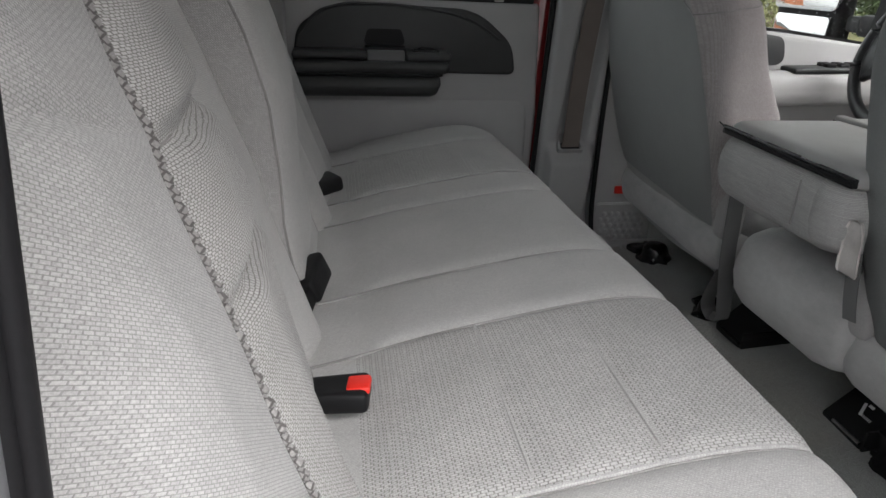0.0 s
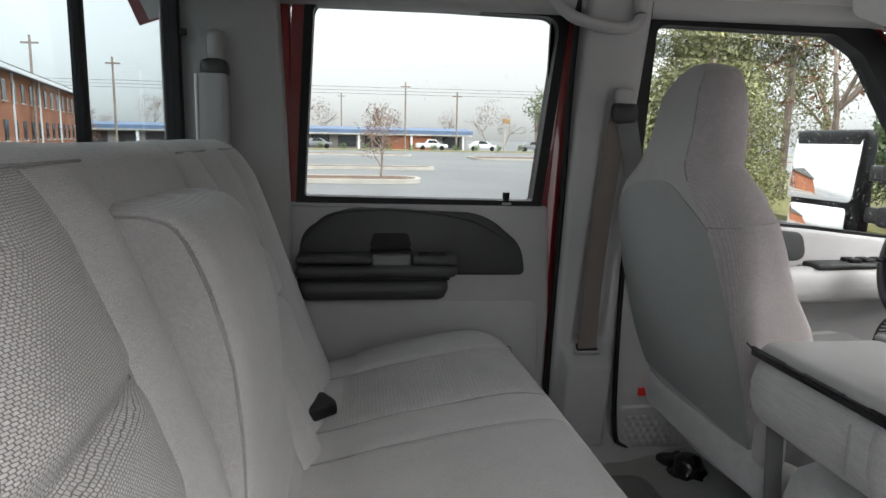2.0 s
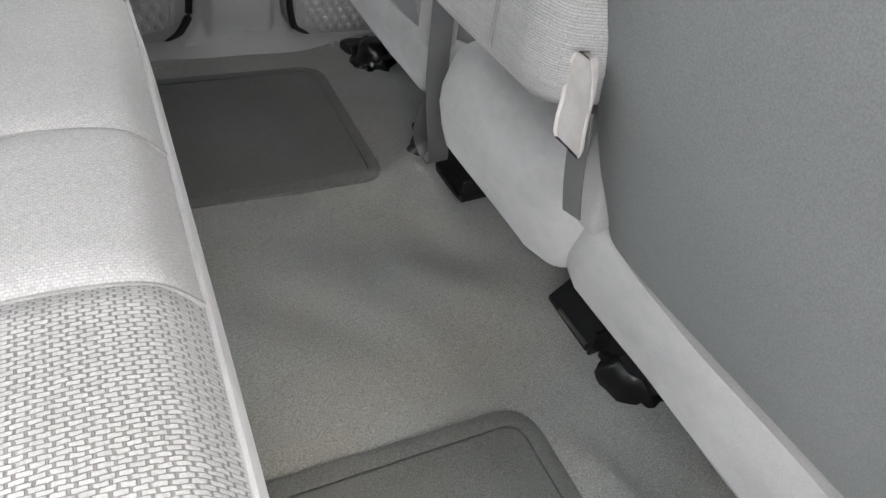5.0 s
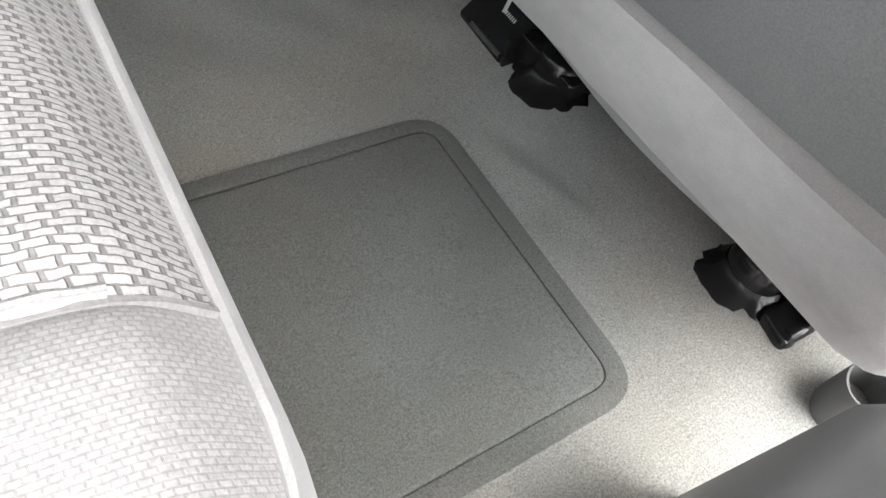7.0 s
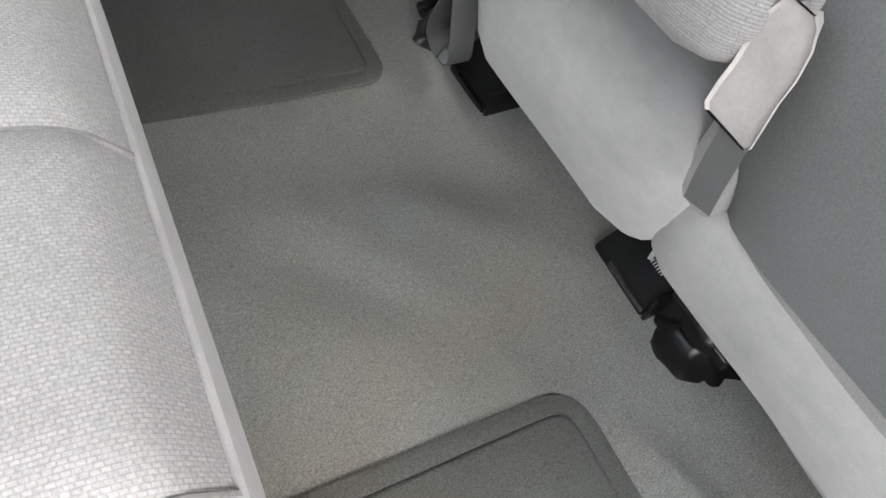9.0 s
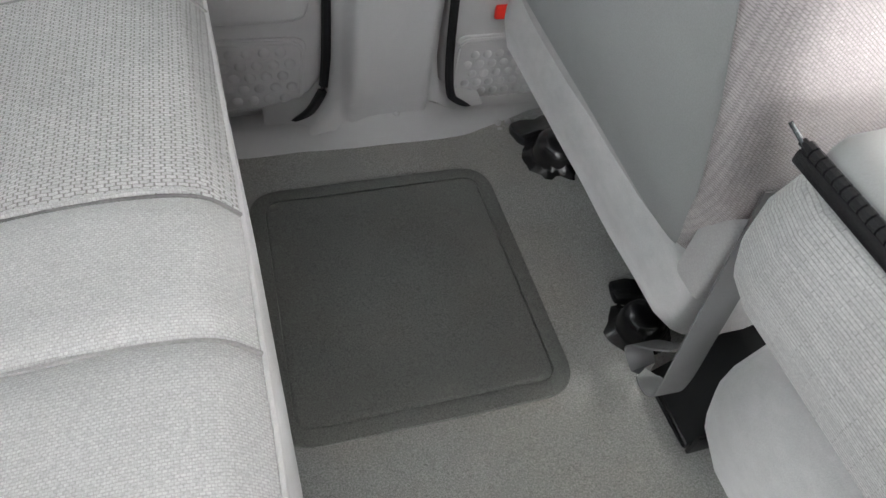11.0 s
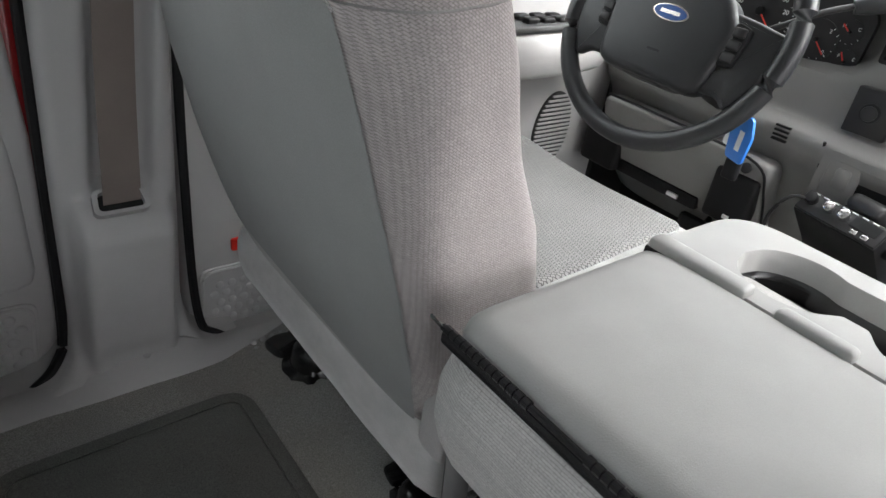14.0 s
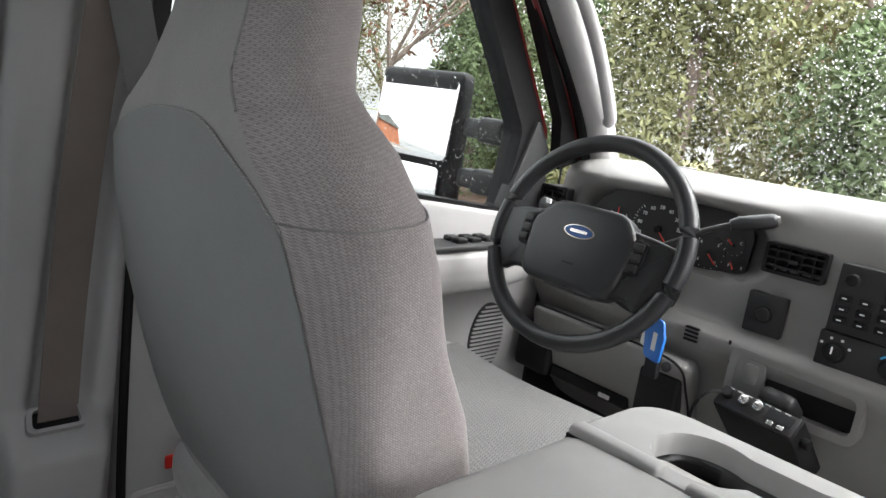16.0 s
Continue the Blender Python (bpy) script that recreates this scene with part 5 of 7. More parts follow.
def shrunk(poly, k, z, cx=1.327, cy=-0.012):
    return [(cx + (x - cx) * k, cy + (y - cy) * (1 - (1 - k) * 0.55), z) for x, y in poly]


part("cup_tray", loft([shrunk(outer_r, 1.0, 0.40), shrunk(outer_r, 1.0, zt - 0.009), shrunk(outer_r, 0.985, zt - 0.002), shrunk(outer_r, 0.96, zt), shrunk(inner_r, 1.03, zt), shrunk(inner_r, 1.0, zt - 0.003), shrunk(inner_r, 0.985, zt - 0.022)], True, False), M["lid"], con, "pale grey tray round the cup holders")
part("cup_well", loft([shrunk(inner_r, 0.988, zt - 0.020), shrunk(inner_r, 0.97, zt - 0.024), shrunk(inner_r, 0.93, zt - 0.026), shrunk(inner_r, 0.90, zt - 0.080)], True, False), M["cup"], con, "glossy black cup holder liner")
part("well_floor", slab([(x, y) for x, y, _ in shrunk(inner_r, 0.91, 0)], "z", zt - 0.085, zt - 0.079, 0.0), M["cup"], con)
part("cup_bridge", soft_box((1.292, -0.022, zt - 0.060), (1.362, 0.004, zt - 0.034), 0.006, (4, 2, 2)), M["cup"], con, "black bridge between the cups")
for y in (0.043, -0.062):
    part("cup_ring", tube([(1.326 + 0.036 * math.cos(a), y + 0.036 * math.sin(a), zt - 0.040) for a in np.linspace(0, 2 * math.pi, 28)[:-1]], 0.0035, 6, True), M["cup"], con, "black cup holder ring")
for y0, y1, x1 in ((0.050, 0.138, 1.2765), (-0.030, 0.028, 1.272), (-0.176, -0.050, 1.2765)):
    part("divider_tab", soft_box((1.2560, y0, 0.470), (x1, y1, 0.4975), 0.0055, (2, 6, 2)), M["lid"], con, "raised lip between lid and tray")
part("lid_gap", box((1.2550, -0.174, 0.470), (1.2580, 0.137, 0.4890), 0.0), M["black"], con)
part("pedestal", box((1.20, -0.12, 0.28), (1.36, 0.11, 0.40), 0.02), M["trim_dk"], con, "charcoal pivot under the console")

OFF = Vector((0, 0, 0))
# belts of the middle seat
mb = thing("seat_belt_strap", "grey webbing loop beside the middle seat", "seat belt", "front belt straps")
part("webbing", tube(curve_through([(1.155, 0.196, 0.36), (1.152, 0.184, 0.27), (1.152, 0.176, 0.19), (1.165, 0.178, 0.11), (1.180, 0.192, 0.055), (1.186, 0.222, 0.036), (1.184, 0.252, 0.048), (1.172, 0.238, 0.085), (1.160, 0.205, 0.135), (1.154, 0.183, 0.170)], 6), 0.0, flat=(0.030, 0.0018, (0.1, 1.0, 0.1))), M["belt_grey"], mb)
mb2 = thing("seat_belt_strap", "grey webbing with an off-white latch cover beside the passenger seat", "seat belt", "front belt straps")
part("webbing", tube(curve_through([(1.086, -0.188, 0.372), (1.091, -0.189, 0.34), (1.098, -0.190, 0.30), (1.106, -0.191, 0.268)], 6), 0.0, flat=(0.020, 0.0016, (1.0, 0.25, 0.25))), M["belt_grey"], mb2)
part("latch_cover", loft([[(1.083 + dx + 0.0025 * math.sin(q * 1.6) - (0.006 if abs(q - 3) > 2 else 0), -0.187 + (q - 3) * w, z) for q in range(7)] + [(1.079 + dx, -0.187 + (q - 3) * w, z) for q in range(6, -1, -1)] for z, w, dx in ((0.338, 0.0054, 0.004), (0.342, 0.0062, 0.003), (0.356, 0.0060, 0.001), (0.372, 0.0055, 0.0), (0.386, 0.0056, -0.001), (0.402, 0.0050, -0.003), (0.412, 0.0036, -0.004), (0.415, 0.002, -0.004))]), M["tag"], mb2, "crumpled off-white latch cover")


# driver's shoulder belt on the centre pillar
def shoulder_belt(y):
    t = thing("shoulder_belt", "taupe seat belt running down the centre pillar", "seat belt")
    part("webbing", tube(curve_through([(1.048, y - 0.012, 0.845), (1.030, y + 0.004, 0.65), (1.014, y + 0.006, 0.45), (1.001, y - 0.012, 0.294), (0.999, y - 0.012, 0.262)], 8), 0.0, flat=(0.047, 0.0015, (0.0, 1.0, 0.05))), M["belt"], t)
    part("webbing", tube(curve_through([(1.062, y - 0.022, 0.850), (1.085, y - 0.030, 0.74), (1.14, y - 0.04, 0.55), (1.20, y - 0.06, 0.36)], 8), 0.0, flat=(0.047, 0.0015, (0.2, 1.0, 0.05))), M["belt_grey"], t, "front run of the belt")
    part("guide", soft_box((1.025, y - 0.035, 0.835), (1.090, y - 0.002, 0.885), 0.016, (4, 3, 3)), M["trim_dk"], t, "charcoal belt guide")
    part("guide_cap", soft_box((1.034, y - 0.030, 0.870), (1.084, y + 0.004, 0.918), 0.016, (4, 3, 3)), M["trim"], t)
    part("slide_rail", soft_box((1.052, y + 0.006, 0.90), (1.064, y + 0.016, 0.965), 0.005, (2, 2, 4)), M["black"], t, "black height slide")
    return t


OFF = Vector((0.012, 0, -0.010))
shoulder_belt(0.752)
OFF = Vector((0.02, 0.01, -0.005))
rb = thing("rear_shoulder_belt", "grey sleeved rear seat belt hanging on the cab corner", "seat belt")
part("sleeve", soft_box((0.092, 0.650, 0.70), (0.158, 0.690, 0.915), 0.014, (4, 3, 8)), M["trim_mid"], rb, "grey sleeve round the webbing")
part("sleeve_piping", tube([(0.094, 0.652, z) for z in np.linspace(0.70, 0.91, 8)], 0.003, 6), M["tag"], rb, "pale piping along the sleeve")
part("guide", soft_box((0.098, 0.658, 0.905), (0.155, 0.715, 0.945), 0.016, (4, 3, 3)), M["trim_dk"], rb, "charcoal belt guide")
part("guide_cap", soft_box((0.112, 0.672, 0.94), (0.148, 0.72, 1.005), 0.015, (3, 3, 4)), M["trim_mid"], rb)


OFF = Vector((0, 0, 0))


# rear belt buckles
def buckle(m, red, label):
    t = thing("belt_buckle", label, "belt buckle", "rear belt buckles")
    part("housing", soft_box((-0.026, -0.017, -0.011), (0.042, 0.017, 0.011), 0.006, (4, 3, 2), lambda p: Vector((p.x, p.y * (1 + 0.25 * (p.x + 0.026) / 0.07), p.z)), m), M["black"], t)
    part("stalk", soft_box((-0.085, -0.013, -0.006), (-0.02, 0.013, 0.006), 0.004, (3, 2, 1), None, m), M["black"], t)
    if red:
        part("button", soft_box((0.022, -0.0115, 0.004), (0.0440, 0.0115, 0.0125), 0.003, (2, 2, 1), None, m), M["redbtn"], t, "red release button")
    return t


buckle(pose(0.385, -0.364, 0.320, 0, -6, -8) @ Matrix.Scale(1.05, 4), True, "black belt buckle with a red button on the bench")
buckle(pose(0.368, -0.112, 0.318, 70, -12, 78), False, "black belt buckle standing up from the bench")
buckle(pose(0.352, 0.308, 0.309, 0, -8, 30) @ Matrix.Scale(1.35, 4), False, "black belt buckle lying on the bench")

# ================= dashboard =================
XD = 2.03
OFF = Vector((0, 0.012, -0.024))
dash = thing("dashboard", "grey moulded plastic dashboard", "dashboard")
PROF = smooth_curve([(2.50, 0.690), (2.30, 0.706), (2.14, 0.708), (2.075, 0.698), (2.045, 0.672), (2.035, 0.62), (2.03, 0.54), (2.022, 0.46), (2.005, 0.443), (1.985, 0.425), (1.990, 0.40), (2.02, 0.36), (2.05, 0.28), (2.09, 0.18), (2.16, 0.10)], 9)


def dash_rows(y0, y1, n):
    """Rows of the dash's skin: a deep recess for the dials under a rolled brow."""
    rows = []
    for y in np.linspace(y0, y1, n):
        side = max(0, (abs(y - YC) - 0.62) / 0.14)
        row = []
        for x, z in PROF:
            u, v = (y - 0.488) / 0.205, (z - 0.590) / 0.062
            r = (abs(u) ** 3.4 + abs(v) ** 3.4) ** (1 / 3.4)
            x += 0.060 / (1 + math.exp(min(40, (r - 1) / 0.035))) if x < 2.12 else 0
            x -= 0.026 * math.exp(-((z - 0.674) / 0.020) ** 2) / (1 + math.exp(min(40, (abs(u) - 1.12) / 0.07)))
            row.append((x + 0.05 * side ** 2, y, z - 0.01 * side ** 2))
        rows.append(row)
    return rows


part("body", loft(dash_rows(-0.72, 0.775, 170), False, False), M["dash"], dash)
for y0, y1 in ((0.772, 0.86), (-0.80, -0.715)):
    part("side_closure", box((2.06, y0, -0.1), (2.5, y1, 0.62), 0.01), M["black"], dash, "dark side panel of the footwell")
part("toe_board", box((2.28, -0.74, -0.1), (2.34, 0.80, 0.3), 0.01), M["carpet"], dash, "carpeted toe board")
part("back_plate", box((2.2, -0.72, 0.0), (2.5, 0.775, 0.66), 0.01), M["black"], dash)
# lower panels with gaps between them
for y in (0.281,):
    part("panel_gap", tube(curve_through([(1.984, y, 0.43), (2.012, y - 0.002, 0.36), (2.045, y - 0.006, 0.28), (2.09, y - 0.015, 0.17)], 6), 0.0028, 6), M["black"], dash)
part("knee_panel", soft_box((1.955, 0.335, 0.20), (2.02, 0.72, 0.365), 0.02, (3, 10, 5), lambda p: p + Vector((0.35 * (0.365 - p.z), 0, 0))), M["dash"], dash, "grey knee panel under the steering column")
part("panel_gap", tube(curve_through([(1.955, 0.70, 0.372), (1.952, 0.50, 0.372), (1.954, 0.36, 0.362), (1.985, 0.338, 0.30), (2.02, 0.33, 0.21)], 6), 0.0025, 6), M["black"], dash)
part("keyhole", disc((1.962, 0.376, 0.345), (-1, 0, 0.25), 0.010, 0.006, 20, 0.002), M["dash_dk"], dash, "round fuse panel fastener")
for k in range(4):
    part("grille_slot", box((1.9805, 0.340, 0.404 + 0.008 * k), (1.9865, 0.366, 0.4075 + 0.008 * k), 0.0), M["black"], dash)
# instrument cluster behind its hood
hood_i = rounded([(0.290, 0.538), (0.640, 0.538), (0.645, 0.62), (0.57, 0.675), (0.35, 0.675), (0.284, 0.632)], [0.02, 0.03, 0.06, 0.07, 0.05, 0.03], 7)
CX, CDY, CDZ = 0.050, 0.026, -0.014      # the dials sit deep in the recess
cl = thing("instrument_cluster", "dark instrument cluster with white figures and red needles", "instrument panel")
part("face", slab([(y + CDY, z + CDZ) for y, z in hood_i], "x", 2.012 + CX, 2.024 + CX, 0.0), M["dash_dk"], cl, "charcoal dial face")


def on_dash(x, y, z, tilt=0):
    """Letters on a face that looks to the rear of the cab."""
    return Matrix.Translation((x, y, z)) @ Matrix.Rotation(radians(-90), 4, "Z") @ Matrix.Rotation(radians(90 + tilt), 4, "X")


def dial(y, z, r, nums, a0, a1, size, needle):
    y, z = y + CDY, z + CDZ
    part("dial", disc((2.012 + CX, y, z), (-1, 0, 0), r, 0.002, 32), M["dash_dk"], cl)
    for i in range(4 * (len(nums) - 1) + 1):
        a = radians(a0 + (a1 - a0) * i / (4 * (len(nums) - 1)))
        part("tick", box((-r * 0.97, -0.0006, -0.0005), (-r * (0.86 if i % 4 == 0 else 0.92), 0.0006, 0.0), 0.0, Matrix.Translation((2.0095 + CX, y, z)) @ Matrix.Rotation(a, 4, "X") @ Matrix.Rotation(radians(90), 4, "Z") @ Matrix.Rotation(math.pi / 2, 4, "X")), M["white"], cl)
    for i, s in enumerate(nums):
        a = radians(a0 + (a1 - a0) * i / max(1, len(nums) - 1))
        lettering("figure", s, size, on_dash(2.0092 + CX, y + r * 0.72 * math.cos(a), z + r * 0.72 * math.sin(a)), M["white"], cl)
    part("hub", disc((2.010 + CX, y, z), (-1, 0, 0), r * 0.13, 0.008, 16, 0.002), M["black"], cl)
    a = radians(needle)
    part("needle", tube([(2.004 + CX, y, z), (2.004 + CX, y + r * 0.85 * math.cos(a), z + r * 0.85 * math.sin(a))], 0.0012, 6), M["needle"], cl, "red needle")


dial(0.478, 0.598, 0.063, ["0", "10", "20", "30", "40", "50", "60", "70", "80", "90", "100"], 225, -45, 0.011, 225)
dial(0.365, 0.578, 0.034, ["0", "2", "4", "6"], 225, -45, 0.009, 225)
dial(0.318, 0.602, 0.020, ["C", "H"], 150, 30, 0.008, 40)
dial(0.308, 0.556, 0.020, ["E", "F"], 150, 30, 0.008, 60)
dial(0.575, 0.600, 0.030, ["L", "H"], 150, 30, 0.008, 90)


def vent(y0, y1, z0, z1, x):
    t = thing("air_vent", "black slatted air vent in the dashboard", "air vent", "dash vents")
    o = rounded([(y0, z0), (y1, z0), (y1, z1), (y0, z1)], 0.006)
    i = rounded([(y0 + 0.006, z0 + 0.006), (y1 - 0.006, z0 + 0.006), (y1 - 0.006, z1 - 0.006), (y0 + 0.006, z1 - 0.006)], 0.003)
    part("surround", frame_slab(o, i, "x", x - 0.012, x + 0.012), M["black"], t)
    part("throat", slab(i, "x", x + 0.006, x + 0.010, 0.0), M["black"], t)
    for k in range(1, 4):
        z = z0 + (z1 - z0) * k / 4
        part("slat", box((x - 0.010, y0 + 0.005, z - 0.0015), (x + 0.004, y1 - 0.005, z + 0.0015), 0.0), M["dash_dk"], t)
    for k in range(1, 5):
        y = y0 + (y1 - y0) * k / 5
        part("slat", box((x - 0.008, y - 0.001, z0 + 0.005), (x + 0.006, y + 0.001, z1 - 0.005), 0.0), M["dash_dk"], t)
    part("tab", box((x - 0.018, (y0 + y1) / 2 - 0.006, (z0 + z1) / 2 - 0.003), (x - 0.008, (y0 + y1) / 2 + 0.006, (z0 + z1) / 2 + 0.003), 0.001), M["dash_dk"], t)
    return t


vent(0.168, 0.271, 0.563, 0.618, 2.026)
vent(0.700, 0.775, 0.578, 0.632, 2.010)
pz = thing("pedal_switch_plate", "charcoal square plate with a rubber push button", "switch plate")
part("plate", box((2.008, 0.211, 0.452), (2.024, 0.278, 0.526), 0.003), M["dash_dk"], pz)
part("button_ring", disc((2.009, 0.245, 0.490), (-1, 0, 0), 0.016, 0.006, 24, 0.002), M["black"], pz)
part("button", disc((2.005, 0.245, 0.490), (-1, 0, 0), 0.012, 0.007, 24, 0.002), M["dash_dk"], pz)
radio = thing("car_radio", "black car radio with rows of buttons", "car radio")
part("bezel", box((2.004, -0.07, 0.498), (2.030, 0.145, 0.612), 0.003), M["dash_dk"], radio)
part("display", box((2.0015, -0.05, 0.568), (2.006, 0.075, 0.596), 0.001), M["black"], radio)
part("knob", disc((2.006, 0.122, 0.588), (-1, 0, 0), 0.010, 0.014, 20, 0.002), M["black"], radio)
for r_ in range(3):
    for c_ in range(5):
        y, z = 0.128 - 0.030 * c_, 0.556 - 0.0185 * r_
        part("key", soft_box((1.999, y - 0.012, z - 0.0065), (2.006, y + 0.010, z + 0.0065), 0.003, (1, 3, 2)), M["black"], radio)
        part("key_mark", box((1.9985, y - 0.004, z - 0.0010), (1.9992, y + 0.003, z + 0.0010), 0.0), M["white"], radio)
hv = thing("climate_panel", "charcoal climate panel with rotary knobs", "climate control")
part("bezel", box((2.000, -0.07, 0.436), (2.026, 0.150, 0.497), 0.004), M["dash_dk"], hv)
for y in (0.122, 0.040, -0.045):
    part("dial_ring", disc((2.002, y, 0.465), (-1, 0, 0), 0.0185, 0.004, 28, 0.001), M["black"], hv)
    part("knob", disc((1.998, y, 0.465), (-1, 0, 0), 0.013, 0.014, 24, 0.002), M["black"], hv)
    part("pointer", box((1.9825, y - 0.0012, 0.465), (1.984, y + 0.0012, 0.477), 0.0), M["white"], hv)
part("colour_arc", tube([(1.9985, 0.040 + 0.022 * math.cos(a), 0.465 + 0.022 * math.sin(a)) for a in np.linspace(radians(40), radians(215), 18)], 0.0018, 6), M["skyblue"], hv, "blue temperature mark")
for k in range(4):
    a = radians(150 - 40 * k)
    part("speed_mark", box((1.9985, 0.122 + 0.024 * math.cos(a) - 0.002, 0.465 + 0.024 * math.sin(a) - 0.002), (1.9995, 0.122 + 0.024 * math.cos(a) + 0.002, 0.465 + 0.024 * math.sin(a) + 0.002), 0.0), M["white"], hv)
cub = thing("dash_cubby", "open grey tray under the climate panel", "dash tray")
co = rounded([(0.055, 0.325), (0.275, 0.325), (0.275, 0.425), (0.055, 0.418)], 0.02)
ci = rounded([(0.066, 0.340), (0.262, 0.340), (0.262, 0.412), (0.066, 0.404)], 0.016)
part("surround", frame_slab(co, ci, "x", 1.984, 2.02), M["dash"], cub)
part("plug_field", slab(rounded([(0.212, 0.338), (0.268, 0.338), (0.268, 0.415), (0.212, 0.415)], 0.014), "x", 1.986, 2.004, 0.003), M["dash"], cub)
part("recess", slab(ci, "x", 2.006, 2.014, 0.0), M["black"], cub, "dark inside of the tray")
part("plug", slab(rounded([(0.222, 0.365), (0.246, 0.365), (0.246, 0.402), (0.222, 0.402)], 0.009), "x", 1.982, 1.990, 0.002), M["dash"], cub)
# two-way radio
tw = thing("two_way_radio", "black two-way radio with knobs and a small display", "two-way radio")
tm = pose(1.925, 0.190, 0.345, 0, 46, -10)
part("case", box((0.0, -0.072, -0.02), (0.14, 0.072, 0.022), 0.003, tm), M["black"], tw)
part("face", box((-0.006, -0.070, -0.018), (0.002, 0.070, 0.020), 0.002, tm), M["dash_dk"], tw)
part("display", box((-0.0075, -0.062, -0.004), (-0.004, -0.018, 0.014), 0.0, tm), M["black"], tw, "small dark display")
for y, r_ in ((0.054, 0.010), (0.022, 0.009), (-0.004, 0.009)):
    part("knob", disc(tm @ Vector((-0.004, y, 0.004)), tm.to_3x3() @ Vector((-1, 0, 0)), r_, 0.014, 18, 0.002), M["chrome"] if y < 0.05 else M["black"], tw)
for k in range(7):
    part("marking", box((-0.0072, 0.05 - 0.017 * k, 0.0165), (-0.0062, 0.06 - 0.017 * k, 0.0180), 0.0, tm), M["white"], tw)
for y in (-0.032, -0.05):
    part("key", soft_box((-0.010, y - 0.006, -0.015), (-0.003, y + 0.006, -0.007), 0.002, (1, 2, 1), None, tm), M["chrome"], tw)
part("side_knob", disc(tm @ Vector((0.03, -0.072, 0.0)), tm.to_3x3() @ Vector((0, -1, 0)), 0.009, 0.014, 16, 0.002), M["black"], tw)
part("microphone", soft_box((-0.014, -0.046, 0.026), (0.046, 0.014, 0.056), 0.012, (5, 4, 2), lambda p: p + Vector((0, 0, 0.12 * (p.x - 0.03))), tm), M["dash_dk"], tw, "charcoal hand microphone")
part("cable", tube(curve_through([tm @ Vector((-0.008, 0.056, 0.003)), tm @ Vector((-0.03, 0.072, -0.02)), tm @ Vector((-0.01, 0.085, -0.06)), tm @ Vector((0.04, 0.08, -0.10))], 6), 0.003, 8), M["black"], tw)

OFF = Vector((0, 0, 0))
# ---- steering wheel ----
WC, WN = Vector((1.752, 0.484, 0.554)), Vector((-0.93, -0.03, 0.36)).normalized()
wx = Vector((0, -1, 0))
wu = WN.cross(wx).normalized() * -1
wx = wu.cross(WN).normalized() * -1
wu, wx = -wu, -wx
WM = Matrix(((wx.x, wu.x, WN.x, WC.x), (wx.y, wu.y, WN.y, WC.y), (wx.z, wu.z, WN.z, WC.z), (0, 0, 0, 1)))
sw = thing("steering_wheel", "dark grey four-spoke steering wheel with a padded hub", "steering wheel")
part("rim", tube([WM @ Vector((0.181 * math.cos(a), 0.181 * math.sin(a), 0.0)) for a in np.linspace(0, 2 * math.pi, 73)[:-1]], 0.0155, 14, True), M["wheel"], sw, "leather-covered rim")
hub = rounded([(-0.108, 0.032), (-0.072, 0.080), (0.072, 0.080), (0.108, 0.032), (0.094, -0.070), (-0.094, -0.070)], [0.04, 0.05, 0.05, 0.04, 0.035, 0.035], 7)
HM = WM @ Matrix.Translation((0, -0.020, 0))
part("hub_pad", slab(hub, "z", -0.030, 0.020, 0.014, HM, 4), M["wheel"], sw, "padded hub cover")
part("hub_lower", slab(rounded([(-0.080, -0.050), (0.080, -0.050), (0.045, -0.092), (-0.045, -0.092)], 0.02), "z", -0.04, 0.010, 0.010, WM, 3), M["wheel"], sw)
for sx, y0, y1 in ((-1, 0.012, -0.01), (1, 0.012, -0.01)):
    part("spoke", slab(rounded([(sx * 0.070, 0.040), (sx * 0.125, 0.034), (sx * 0.172, 0.026), (sx * 0.168, -0.042), (sx * 0.138, -0.096), (sx * 0.118, -0.078), (sx * 0.070, -0.080)], [0.01, 0.04, 0.01, 0.03, 0.01, 0.05, 0.01]), "z", -0.013, 0.008, 0.008, WM, 3), M["wheel"], sw)
for sx in (-1, 1):
    part("key_pod", slab(rounded([(sx * 0.098, 0.026), (sx * 0.126, 0.020), (sx * 0.122, -0.036), (sx * 0.094, -0.040)], 0.008), "z", 0.006, 0.014, 0.003, WM), M["black"], sw, "black control pod")
    for k in range(3):
        part("key", soft_box((sx * 0.110 - 0.010, 0.004 - 0.018 * k, 0.012), (sx * 0.110 + 0.010, 0.018 - 0.018 * k, 0.018), 0.003, (3, 2, 1), None, WM), M["dash_dk"], sw)
em = part("emblem", slab([(0.031 * math.cos(a), 0.028 + 0.0125 * math.sin(a)) for a in np.linspace(0, 2 * math.pi, 33)[:-1]], "z", 0.018, 0.0225, 0.001, HM), M["chrome"], sw, "oval emblem")
part("emblem_field", slab([(0.028 * math.cos(a), 0.028 + 0.0103 * math.sin(a)) for a in np.linspace(0, 2 * math.pi, 33)[:-1]], "z", 0.0222, 0.0232, 0.0, HM), M["emblem"], em, "blue oval field")
part("emblem_bar", slab(rounded([(-0.017, 0.0252), (0.017, 0.0252), (0.017, 0.0308), (-0.017, 0.0308)], 0.002), "z", 0.0231, 0.0237, 0.0, HM), M["chrome"], em)
part("marking", slab([(-0.012, -0.030), (0.010, -0.030), (0.010, -0.0265), (-0.012, -0.0265)], "z", 0.0198, 0.0206, 0.0, HM), M["black"], sw)
